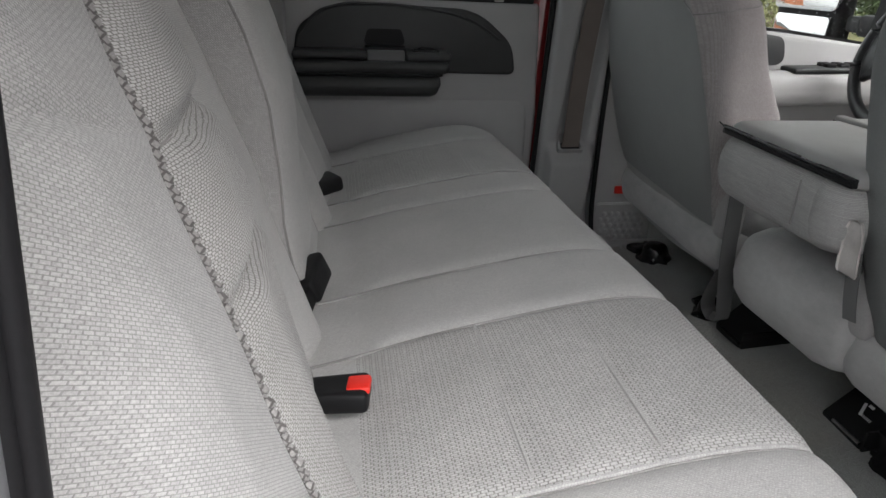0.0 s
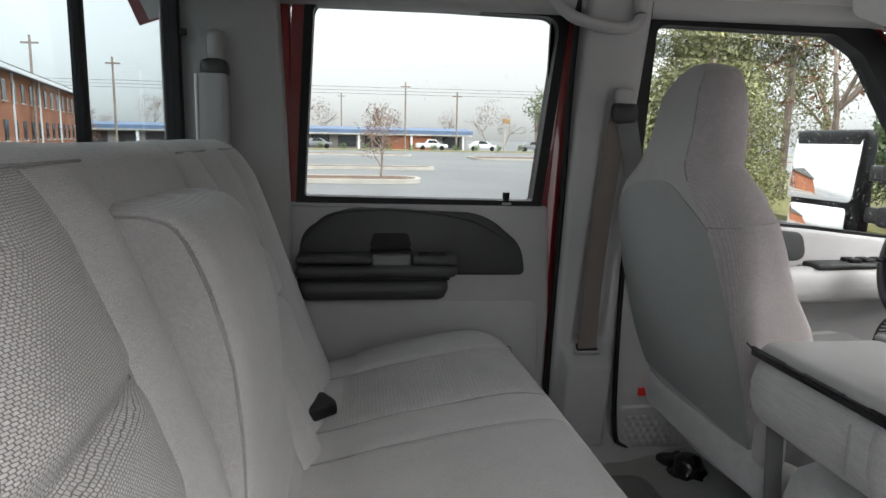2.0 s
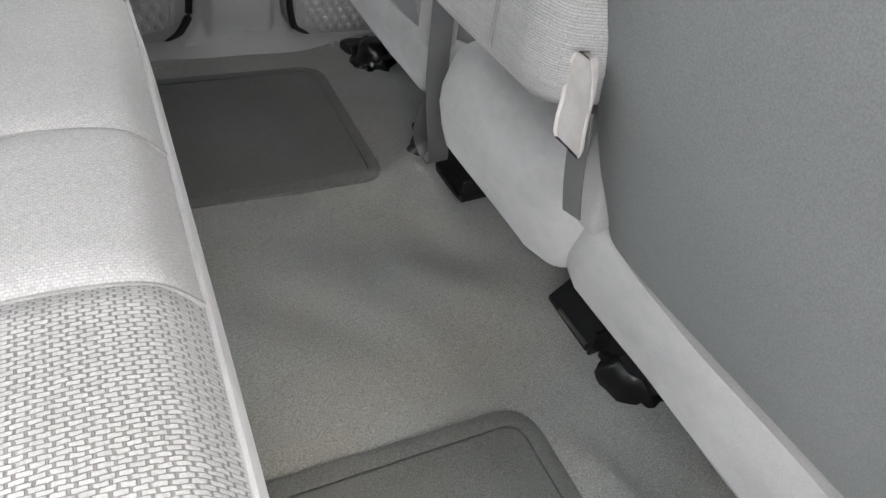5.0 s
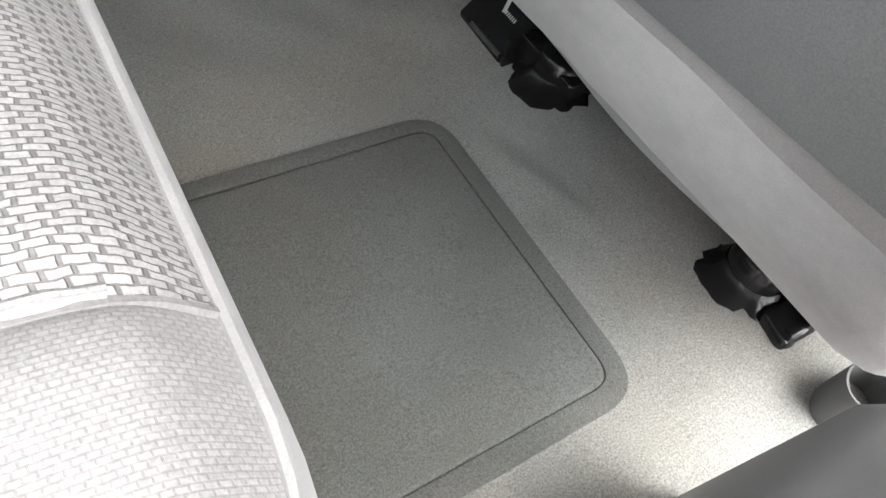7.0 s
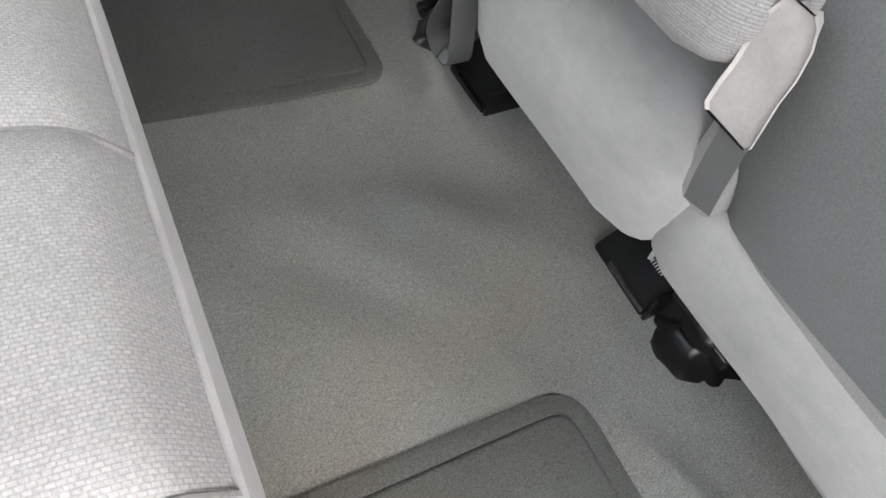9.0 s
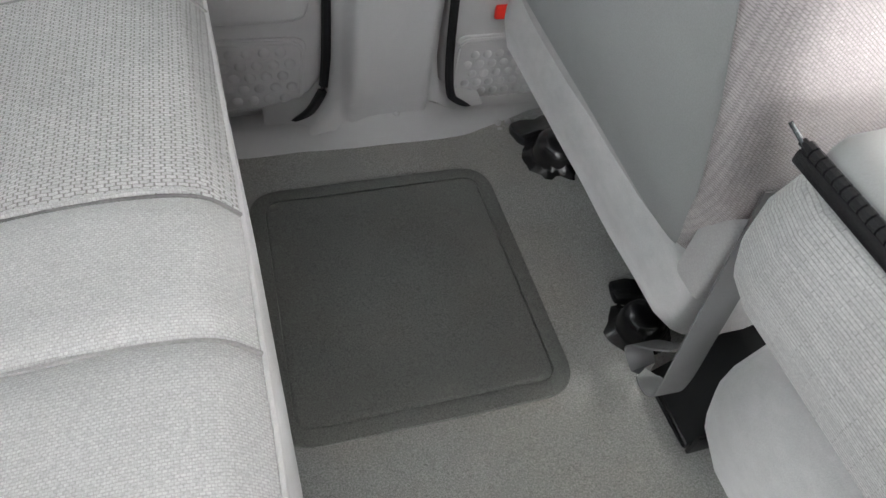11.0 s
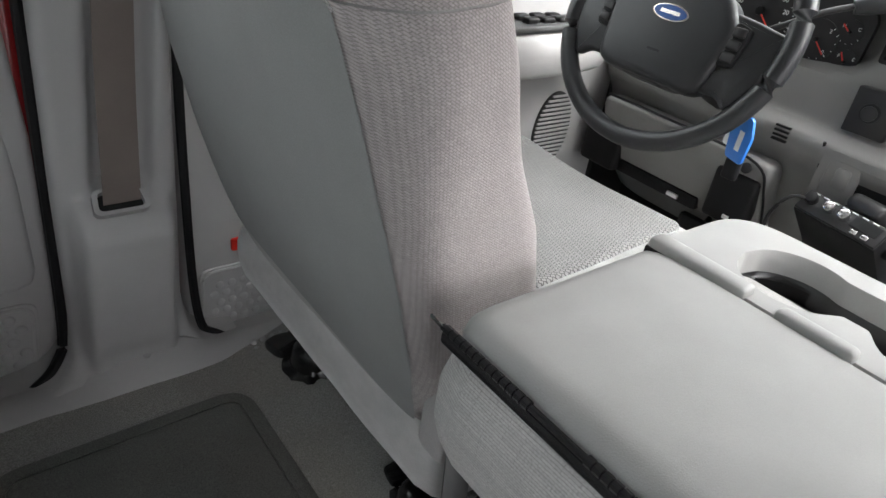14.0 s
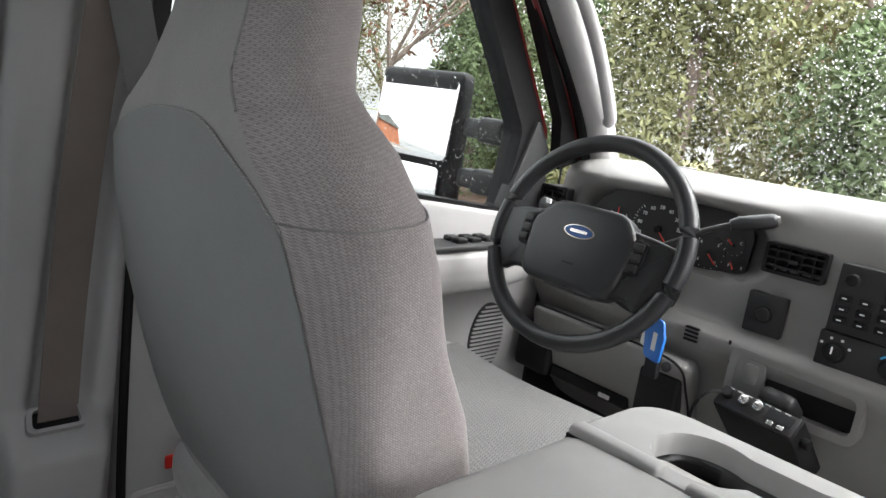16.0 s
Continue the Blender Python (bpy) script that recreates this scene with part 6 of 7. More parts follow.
part("column", tube([WM @ Vector((0, 0, -0.02)), WM @ Vector((0, 0, -0.12)), WM @ Vector((0, 0, -0.30))], lambda t: 0.05 + 0.02 * t, 16), M["dash_dk"], sw, "charcoal steering column shroud")
OFF = Vector((0, 0.035, -0.03))
gs = thing("gear_lever", "dark column gear lever with a long grip", "gear lever")
part("stem", tube(curve_through([(1.86, 0.42, 0.56), (1.875, 0.36, 0.595), (1.90, 0.31, 0.630), (1.925, 0.275, 0.648)], 6), 0.0048, 10), M["dash_dk"], gs)
part("grip", tube([(1.925, 0.280, 0.645), (1.932, 0.268, 0.650), (1.955, 0.225, 0.664), (1.958, 0.219, 0.666)], lambda t: 0.0132 if 0.1 < t < 0.95 else 0.010, 14), M["wheel"], gs, "ribbed dark grip")
part("grip_button", disc((1.958, 0.219, 0.666), (0.5, -0.85, 0.25), 0.008, 0.004, 14), M["dash"], gs, "pale end button")
OFF = Vector((0, 0.012, -0.022))
ws = thing("wiper_stalk", "charcoal column stalk with white symbols", "stalk")
part("stem", tube([(1.83, 0.53, 0.575), (1.86, 0.62, 0.60), (1.87, 0.66, 0.605)], lambda t: 0.010 + 0.004 * (t > 0.4), 10), M["dash_dk"], ws)
part("symbol", box((1.848, 0.628, 0.610), (1.851, 0.640, 0.618), 0.0), M["white"], ws)
OFF = Vector((0, 0.006, 0))
kf = thing("key_fob", "blue plastic key tag on the ignition key", "key fob")
part("ring", tube([Vector((1.835, 0.362, 0.452)) + Vector((0.004 * math.sin(a), 0.012 * math.cos(a), 0.016 * math.sin(a))) for a in np.linspace(0, 2 * math.pi, 25)[:-1]], 0.0014, 6, True), M["chrome"], kf, "bright split ring")
km = pose(1.835, 0.356, 0.405, 0, 0, -25)
part("tag", slab(rounded([(-0.025, -0.036), (0.018, -0.036), (0.026, 0.012), (0.010, 0.038), (-0.018, 0.038), (-0.029, 0.010)], 0.010), "x", -0.002, 0.003, 0.001, km), M["blue"], kf, "blue tag")
for k in range(3):
    part("writing_bar", box((-0.0035, -0.011 + 0.004 * k, -0.018), (-0.0022, -0.0085 + 0.004 * k, 0.014), 0.0, km), M["white"], kf)
part("paper_tag", slab(rounded([(0.0, -0.025), (0.040, -0.022), (0.036, 0.042), (0.004, 0.042)], 0.003), "x", 0.004, 0.006, 0.0, km), M["white"], kf, "white paper tag")
part("key_shank", tube([(1.835, 0.364, 0.462), (1.85, 0.385, 0.49), (1.87, 0.41, 0.52)], 0.006, 8), M["chrome"], kf)
part("key_black", soft_box((1.848, 0.345, 0.33), (1.862, 0.372, 0.395), 0.005, (2, 2, 4)), M["black"], kf, "black key head")
# pedals and footwell clutter
OFF = Vector((0, 0.012, -0.02))
fw = thing("footwell_panel", "black hood latch and wiring under the dash", "footwell")
part("latch_box", soft_box((1.98, 0.66, 0.20), (2.06, 0.76, 0.285), 0.012, (3, 3, 3)), M["black"], fw)
part("bar", box((1.995, 0.46, 0.205), (2.03, 0.66, 0.232), 0.004), M["black"], fw)
part("port", soft_box((1.96, 0.345, 0.225), (2.0, 0.43, 0.325), 0.008, (2, 3, 3)), M["black"], fw)
part("label_bar", box((1.990, 0.50, 0.212), (1.9945, 0.525, 0.220), 0.0), M["white"], fw)
part("label_bar", box((1.956, 0.372, 0.238), (1.9595, 0.384, 0.245), 0.0), M["white"], fw)
pd = thing("brake_pedal", "black rubber brake pedal", "pedal")
part("pad", soft_box((2.06, 0.42, 0.10), (2.08, 0.52, 0.16), 0.006, (2, 4, 2)), M["black"], pd)
part("arm", tube([(2.08, 0.47, 0.13), (2.16, 0.47, 0.25), (2.2, 0.47, 0.40)], 0.009, 8), M["black"], pd)

OFF = Vector((0, 0, -0.017))
# ---- driver's front door ----
fd = thing("door_front_left", "closed front door with grey panel and window switches", "car door", kind="structure")
fp = rounded([(1.105, -0.05), (2.10, -0.05), (2.10, 0.555), (1.90, 0.553), (1.60, 0.585), (1.16, 0.618), (1.105, 0.615)], [0.045, 0.02, 0.02, 0.1, 0.2, 0.02, 0.01], 6)
part("panel", slab(fp, "y", YL - 0.004, YL + 0.05, 0.010, None, 3), M["trim"], fd)
part("armrest", soft_box((1.30, YL - 0.095, 0.400), (1.96, YL, 0.492), 0.035, (18, 4, 3), lambda p: p + Vector((0, 0.03 * max(0, (p.x - 1.8) / 0.16) ** 2, 0.02 * (p.x - 1.6)))), M["trim"], fd, "grey armrest")
part("switch_plate", soft_box((1.60, YL - 0.082, 0.488), (1.90, YL - 0.012, 0.503), 0.007, (10, 3, 1), lambda p: p + Vector((0, 0, 0.02 * (p.x - 1.6)))), M["trim_dk"], fd, "charcoal switch plate")
for i in range(3):
    for k in range(2):
        part("window_switch", soft_box((1.70 + 0.040 * i, YL - 0.068 + 0.026 * k, 0.500), (1.73 + 0.040 * i, YL - 0.048 + 0.026 * k, 0.515), 0.005, (2, 2, 1)), M["black"], fd, "black window switch")
part("mirror_switch", dome((1.855, YL - 0.045, 0.508), 0.016, (0, 0, 1), 0.7, 14, 3), M["black"], fd)
part("pull_recess", slab(rounded([(1.45, 0.50), (1.62, 0.50), (1.60, 0.575), (1.46, 0.59)], 0.03), "y", YL - 0.008, YL, 0.004), M["trim_dk"], fd)
part("pull_cup", soft_box((1.36, YL - 0.075, 0.372), (1.56, YL - 0.01, 0.408), 0.018, (6, 3, 2)), M["trim"], fd)
part("kick_pad", slab(rounded([(1.118, -0.036), (1.31, -0.036), (1.31, 0.112), (1.124, 0.112)], [0.035, 0.02, 0.02, 0.02]), "y", YL - 0.009, YL - 0.002, 0.003), M["trim"], fd, "studded grey kick pad")
pad_rim(fd, rounded([(1.122, -0.030), (1.30, -0.030), (1.30, 0.106), (1.128, 0.106)], [0.035, 0.02, 0.02, 0.02]), YL - 0.009)
bumps(fd, 1.146, -0.010, 7, 6, 0.0205, YL - 0.009)
part("courtesy_lens", box((1.178, YL - 0.011, 0.138), (1.208, YL - 0.002, 0.161), 0.004), M["redbtn"], fd, "red courtesy lens")
sp_c = (1.895, YL - 0.006, 0.262)
part("speaker_grille", slab([(sp_c[0] + 0.055 * math.cos(a), sp_c[2] + 0.085 * math.sin(a)) for a in np.linspace(0, 2 * math.pi, 41)[:-1]], "y", YL - 0.010, YL - 0.002, 0.003), M["trim_dk"], fd, "oval slotted speaker grille")
for k in range(17):
    z = sp_c[2] - 0.076 + 0.0095 * k
    h = 0.053 * math.sqrt(max(0.02, 1 - ((z - sp_c[2]) / 0.083) ** 2))
    part("grille_bar", box((sp_c[0] - h, YL - 0.014, z - 0.0018), (sp_c[0] + h, YL - 0.010, z + 0.0018), 0.0), M["trim"], fd)
fo = rounded([(1.10, 0.600), (1.62, 0.570), (2.03, 0.535), (2.02, 0.74), (1.77, 1.10), (1.67, 1.13), (1.12, 1.13)], [0.01, 0.1, 0.01, 0.05, 0.08, 0.05, 0.04], 6)
fi = rounded([(1.145, 0.622), (1.62, 0.592), (1.90, 0.560), (1.925, 0.735), (1.725, 1.03), (1.64, 1.078), (1.17, 1.084)], [0.01, 0.1, 0.01, 0.05, 0.08, 0.06, 0.03], 6)
fs = rounded([(1.122, 0.610), (1.62, 0.580), (1.965, 0.548), (2.000, 0.738), (1.762, 1.088), (1.66, 1.116), (1.146, 1.108)], [0.01, 0.1, 0.01, 0.05, 0.08, 0.06, 0.03], 6)
part("window_frame", frame_slab(fo, fs, "y", YL + 0.014, YL + 0.075), M["red"], fd, "red painted window frame")
part("window_seal", frame_slab(fs, fi, "y", YL + 0.006, YL + 0.062), M["black"], fd, "black rubber window seal")
part("mirror_sail", slab(rounded([(1.885, 0.552), (2.03, 0.545), (2.015, 0.70), (1.965, 0.77)], 0.015), "y", YL - 0.004, YL + 0.03, 0.004), M["trim_dk"], fd, "charcoal triangle at the mirror")
g = part("pane", slab([(1.13, 0.60), (1.62, 0.57), (1.95, 0.54), (1.95, 0.74), (1.735, 1.05), (1.65, 1.09), (1.15, 1.10)], "y", YL + 0.034, YL + 0.038, 0.0), M["glass"], fd, smooth=False)
g.visible_shadow = False
guard = curve_through([(1.15, 1.062), (1.40, 1.062), (1.58, 1.050), (1.66, 1.025)], 6)
part("rain_guard", loft([[(a[0], YL + 0.085, a[1] - 0.017 + 0.028), (a[0], YL + 0.098, a[1] + 0.014), (a[0], YL + 0.100, a[1] - 0.026), (a[0], YL + 0.096, a[1] - 0.044), (a[0], YL + 0.094, a[1] - 0.044), (a[0], YL + 0.094, a[1] + 0.008)] for a in guard]), M["smoke"], fd, "smoked plastic rain guard")
part("door_skin", box((1.10, YL + 0.06, -0.25), (2.15, YL + 0.10, 0.52), 0.01), M["red"], fd, "red outer skin")

OFF = Vector((0, 0, -0.018))
# ---- windscreen, front pillars ----
ap = thing("pillar_front_left", "grey trimmed front pillar with an assist handle", "pillar trim", kind="structure")
apts = curve_through([(2.16, 0.735, 0.66), (2.08, 0.735, 0.80), (1.95, 0.735, 0.95), (1.80, 0.725, 1.09), (1.70, 0.72, 1.14)], 6)
part("trim_panel", tube(apts, 0.036, 12), M["trim"], ap)
part("assist_handle", tube(curve_through([(2.07, 0.69, 0.78), (2.045, 0.675, 0.80), (1.96, 0.665, 0.905), (1.875, 0.66, 0.99), (1.86, 0.68, 1.02)], 6), 0.014, 10), M["trim"], ap, "grey assist handle")
part("painted_strip", tube([p + Vector((-0.046, 0.042, 0.0)) for p in apts], 0.006, 8), M["red"], ap, "red painted door opening edge")
part("outer_panel", slab([(2.03, 0.66), (2.010, 0.77), (1.775, 1.115), (1.69, 1.16), (1.80, 1.135), (1.95, 0.99), (2.08, 0.84), (2.16, 0.70)], "y", 0.772, 0.80, 0.0), M["black"], ap, "black sealed pillar edge")
part("weatherstrip", tube([p + Vector((-0.034, 0.022, 0.0)) for p in apts], 0.014, 8), M["black"], ap, "black rubber door seal")
apr = thing("pillar_front_right", "grey trimmed front pillar", "pillar trim", kind="structure")
part("trim_panel", tube([Vector((p.x, 2 * YC - p.y, p.z)) for p in apts], 0.036, 12), M["trim"], apr)


def screen(y, t):
    """The windscreen's surface: y across, t from its foot to its top."""
    bow = ((y - YC) / 0.72) ** 2
    x0, z0, x1, z1 = 2.47 - 0.25 * bow, 0.675, 1.83 - 0.07 * bow, 1.13 - 0.02 * bow
    return Vector((x0 + (x1 - x0) * t, y, z0 + (z1 - z0) * t))


wsn = thing("windscreen", "rain-spotted windscreen", "windscreen", kind="structure")
rows = [[screen(y, t) for t in np.linspace(0, 1, 9)] for y in np.linspace(YC - 0.74, YC + 0.74, 25)]
outer = [[p + Vector((0.003, 0, 0.0035)) for p in r] for r in rows]
g = part("pane", loft([a + c[::-1] for a, c in zip(rows, outer)]), M["glass_wet"], wsn)
g.visible_shadow = False
part("sticker", box((0, -0.028, -0.013), (0.001, 0.028, 0.013), 0.0, Matrix.Translation(screen(0.60, 0.045) + Vector((-0.004, 0, 0))) @ Matrix.Rotation(radians(-45), 4, "Y")), M["white"], wsn, "small white sticker")
part("wiper_cowl", box((2.40, -0.72, 0.60), (2.75, 0.80, 0.655), 0.01), M["black"], wsn, "black cowl under the glass")
hd = thing("truck_hood", "red painted truck bonnet", "bonnet", kind="structure")
part("skin", soft_box((2.60, -0.85, 0.20), (3.55, 0.92, 0.60), 0.08, (8, 8, 4), lambda p: p - Vector((0, 0, 0.12 * (p.x - 2.6)))), M["red"], hd)

OFF = Vector((0, 0, 0))
# sun visor with its warning labels, grab handle over the rear door
vz = thing("sun_visor", "grey cloth sun visor folded up against the headliner", "sun visor")
VM = Matrix.Translation((1.55, 0, 1.112)) @ Matrix.Rotation(math.atan(0.28), 4, "Y")
part("board", slab(rounded([(-0.02, 0.14), (0.255, 0.16), (0.255, 0.70), (0.06, 0.71), (-0.02, 0.62)], [0.04, 0.03, 0.03, 0.06, 0.06], 6), "z", -0.010, 0.010, 0.008, VM, 3), M["head"], vz)
for x0, x1, y0, y1 in ((0.125, 0.205, 0.525, 0.635), (0.080, 0.160, 0.315, 0.425)):
    wl = part("warning_label", box((x0, y0, -0.0118), (x1, y1, -0.0102), 0.0, VM), M["white"], vz, "white and yellow warning label")
    part("yellow_band", box((x0 + 0.001, y0 + 0.001, -0.0126), (x0 + 0.016, y1 - 0.001, -0.0114), 0.0, VM), M["yellow"], wl)
    part("yellow_band", box((x1 - 0.006, y0 + 0.001, -0.0126), (x1 - 0.001, y1 - 0.001, -0.0114), 0.0, VM), M["yellow"], wl)
    for k in range(4):
        part("print_bar", box((x0 + 0.024 + 0.008 * k, y0 + 0.010, -0.0124), (x0 + 0.0265 + 0.008 * k, y1 - 0.045 + 0.006 * (k % 2), -0.0114), 0.0, VM), M["dash_dk"], wl)
    part("pictogram", disc(VM @ Vector((x0 + 0.036, y1 - 0.022, -0.0116)), VM.to_3x3() @ Vector((0, 0, -1)), 0.013, 0.0012, 20), M["redbtn"], wl, "red prohibition ring")
    part("pictogram_field", disc(VM @ Vector((x0 + 0.036, y1 - 0.022, -0.0122)), VM.to_3x3() @ Vector((0, 0, -1)), 0.010, 0.0012, 20), M["white"], wl)
gh = thing("grab_handle", "grey plastic grab handle over the rear door", "grab handle")
part("bar", tube(curve_through([(0.868, 0.735, 1.155), (0.884, 0.72, 1.10), (0.925, 0.705, 1.058), (0.99, 0.70, 1.040), (1.055, 0.70, 1.038), (1.086, 0.712, 1.07), (1.072, 0.735, 1.15)], 6), 0.0135, 10), M["trim"], gh)
for x in (0.868, 1.072):
    part("mount", soft_box((x - 0.022, 0.71, 1.12), (x + 0.022, 0.76, 1.165), 0.014, (2, 2, 2)), M["trim"], gh)

# ---- door mirror ----
dm = thing("door_mirror", "black towing mirror with a large and a small glass", "door mirror")
mm = pose(1.955, 1.19, 0.655, 0, 0, 5)
part("housing", soft_box((-0.020, -0.153, -0.190), (0.032, 0.150, 0.180), 0.022, (4, 8, 8), None, mm), M["black"], dm)
part("upper_glass", slab(rounded([(-0.138, -0.045), (0.138, -0.045), (0.138, 0.162), (-0.138, 0.162)], 0.022), "x", -0.018, -0.010, 0.001, mm @ pose(-0.016, 0, 0, 0, 6, 0)), M["mirror"], dm, "large flat mirror glass")
part("lower_glass", slab(rounded([(-0.118, -0.172), (0.125, -0.172), (0.125, -0.062), (-0.118, -0.062)], 0.018), "x", -0.018, -0.010, 0.001, mm @ pose(-0.012, 0, 0, 0, 3, 0)), M["mirror"], dm, "small lower mirror glass")
for z in (0.705, 0.580):
    part("arm", soft_box((1.965, 0.88, z - 0.024), (2.015, 1.04, z + 0.024), 0.012, (2, 5, 2)), M["trim_dk"], dm, "charcoal telescopic arm")
    part("sleeve", soft_box((1.958, 0.90, z - 0.032), (2.022, 0.985, z + 0.030), 0.014, (2, 4, 2)), M["dash_dk"], dm)
part("antenna", tube([(2.25, 0.93, 0.55), (2.26, 0.95, 1.6)], 0.003, 6), M["black"], dm, "black aerial rod")

# ---- rain drops on the glass ----
def drops(name, place, count, seed, lo, hi, out):
    """Flat lens-shaped drops on a sheet; place gives a point from two shares, out the way they stand off."""
    r = random.Random(seed)
    geos = []
    z = Vector(out).normalized()
    a = z.orthogonal().normalized()
    c = z.cross(a)
    for _ in range(count):
        p, rad = place(r.random(), r.random()), lo + (hi - lo) * r.random() ** 3
        sx, sy = r.uniform(0.8, 1.25), r.uniform(0.8, 1.25)
        ring = [[p + (a * math.cos(q * math.pi / 3) * sx + c * math.sin(q * math.pi / 3) * sy) * rad * k + z * rad * h for q in range(6)] for k, h in ((0.9, -0.15), (1.0, 0.08), (0.82, 0.42), (0.4, 0.66))]
        geos.append(loft(ring))
    return join(geos)


d1 = part("rain_drops", drops("rain", lambda u, v: screen(YC - 0.72 + 1.44 * u, 0.02 + 0.96 * v) + Vector((0.0032, 0, 0.0038)), 15000, 5, 0.0007, 0.0026, (0.58, 0, 0.81)), M["drop"], wsn)
tagged(d1, "scattered rain drops", kind="stuff")
d1.visible_shadow = False
d2 = part("rain_drops", drops("rain", lambda u, v: Vector((1.17 + 0.75 * u, YL + 0.0385, 0.58 + 0.50 * v * (1 - 0.75 * max(0, u - 0.66)))), 2400, 6, 0.0006, 0.0020, (0, 1, 0)), M["drop"], fd)
tagged(d2, "scattered rain drops", kind="stuff")
d2.visible_shadow = False
d3 = part("rain_drops", drops("rain", lambda u, v: Vector((0.32 + 0.56 * u, YL + 0.0365, 0.65 + 0.43 * v)), 140, 8, 0.0008, 0.0020, (0, 1, 0)), M["drop"], door)
tagged(d3, "scattered rain drops", kind="stuff")
d3.visible_shadow = False

OFF = Vector((0, 0, 0))
# ================= outside =================
def ground_mat(name, a, b, scale, fine):
    m, nt, p, tc = node_mat(name)
    c = ramp_between(nt, noise_tex(nt, tc.outputs["Object"], scale, 6), a, b, 0.3, 0.7)
    f = noise_tex(nt, tc.outputs["Object"], fine, 3)
    nt.links.new(mix_rgb(nt, "MULTIPLY", 0.5, c, ramp_between(nt, f, (0.6,) * 3, (1,) * 3)), p.inputs["Base Color"])
    p.inputs["Roughness"].default_value = 0.45
    bump_on(nt, p, f, 0.3, 0.02)
    return m


M["asphalt"] = ground_mat("wet_asphalt", (0.085, 0.088, 0.092), (0.15, 0.153, 0.156), 0.12, 30)
M["kerb"] = surface("concrete_kerb", (0.42, 0.40, 0.36), 0.85, var=0.12, coarse=1, fine=30)
M["mulch"] = surface("brown_mulch", (0.12, 0.07, 0.045), 0.95, var=0.3, coarse=1.5, fine=25)
M["grass"] = surface("winter_grass", (0.20, 0.19, 0.075), 0.95, var=0.3, coarse=0.3, fine=10)
M["bark"] = surface("grey_bark", (0.25, 0.195, 0.165), 0.9, var=0.25, coarse=3, fine=30)
M["leaf"] = surface("evergreen_leaf", (0.165, 0.215, 0.11), 0.8, spec=0.1, var=0.45, coarse=1.2, fine=7, bump=0)
M["leaf_y"] = surface("yellow_green_leaf", (0.26, 0.265, 0.135), 0.8, spec=0.1, var=0.4, coarse=1.2, fine=7, bump=0)
M["wood_leaf"] = surface("grey_green_wood", (0.21, 0.215, 0.155), 0.9, var=0.45, coarse=0.6, fine=5, bump=0, spec=0.05)
M["twig"] = surface("russet_twig", (0.17, 0.085, 0.05), 0.9, var=0.3, coarse=2, fine=20, bump=0)
M["brick_wall"] = surface("red_brick_wall", (0.30, 0.115, 0.06), 0.9, var=0.18, coarse=0.4, fine=8)
M["roof_grey"] = surface("grey_shingle", (0.12, 0.125, 0.12), 0.9, var=0.12, coarse=0.5, fine=4)
M["roof_blue"] = surface("blue_metal_roof", (0.10, 0.15, 0.25), 0.6, var=0.1, coarse=0.3, fine=4, bump=0)
M["render_wall"] = surface("pale_storefront", (0.26, 0.24, 0.22), 0.8, var=0.15, coarse=0.4, fine=4, bump=0)
M["pane_far"] = surface("dark_far_glass", (0.03, 0.035, 0.04), 0.15, var=0.1, bump=0)
M["car_white"] = surface("white_car_paint", (0.65, 0.65, 0.66), 0.3, var=0.03, bump=0)
M["car_grey"] = surface("grey_car_paint", (0.2, 0.21, 0.22), 0.3, var=0.05, bump=0)
tagged(part("ground", sheet(-900, 900, -900, 900, 6, 6, lambda x, y: GROUND, 0.2), M["asphalt"], None, "", False), "wet grey asphalt of the parking lot", "asphalt", kind="structure")


def island(x0, x1, y0, y1):
    t = thing("kerb_island", "mulched parking island with a pale concrete kerb", "traffic island", "parking islands", "structure")
    o = rounded([(x0, y0), (x1, y0), (x1, y1), (x0, y1)], 1.2, 6)
    i = rounded([(x0 + 0.18, y0 + 0.18), (x1 - 0.18, y0 + 0.18), (x1 - 0.18, y1 - 0.18), (x0 + 0.18, y1 - 0.18)], 1.1, 6)
    part("kerb", frame_slab(o, i, "z", GROUND - 0.05, GROUND + 0.16), M["kerb"], t, "pale concrete kerb")
    part("bed", slab(i, "z", GROUND - 0.05, GROUND + 0.13, 0.0), M["mulch"], t, "brown mulch bed")


island(-30, 2.6, 22.5, 25.3)
island(-30, 4.2, 33, 35)
island(9.5, 40, 52, 58)
island(-34, 5.0, 60, 64)
gs_ = thing("verge", "strip of winter grass along the road", "grass", kind="structure")
part("turf", box((-160, 86, GROUND - 0.05), (160, 94, GROUND + 0.05), 0.0), M["grass"], gs_)

rng = random.Random(7)


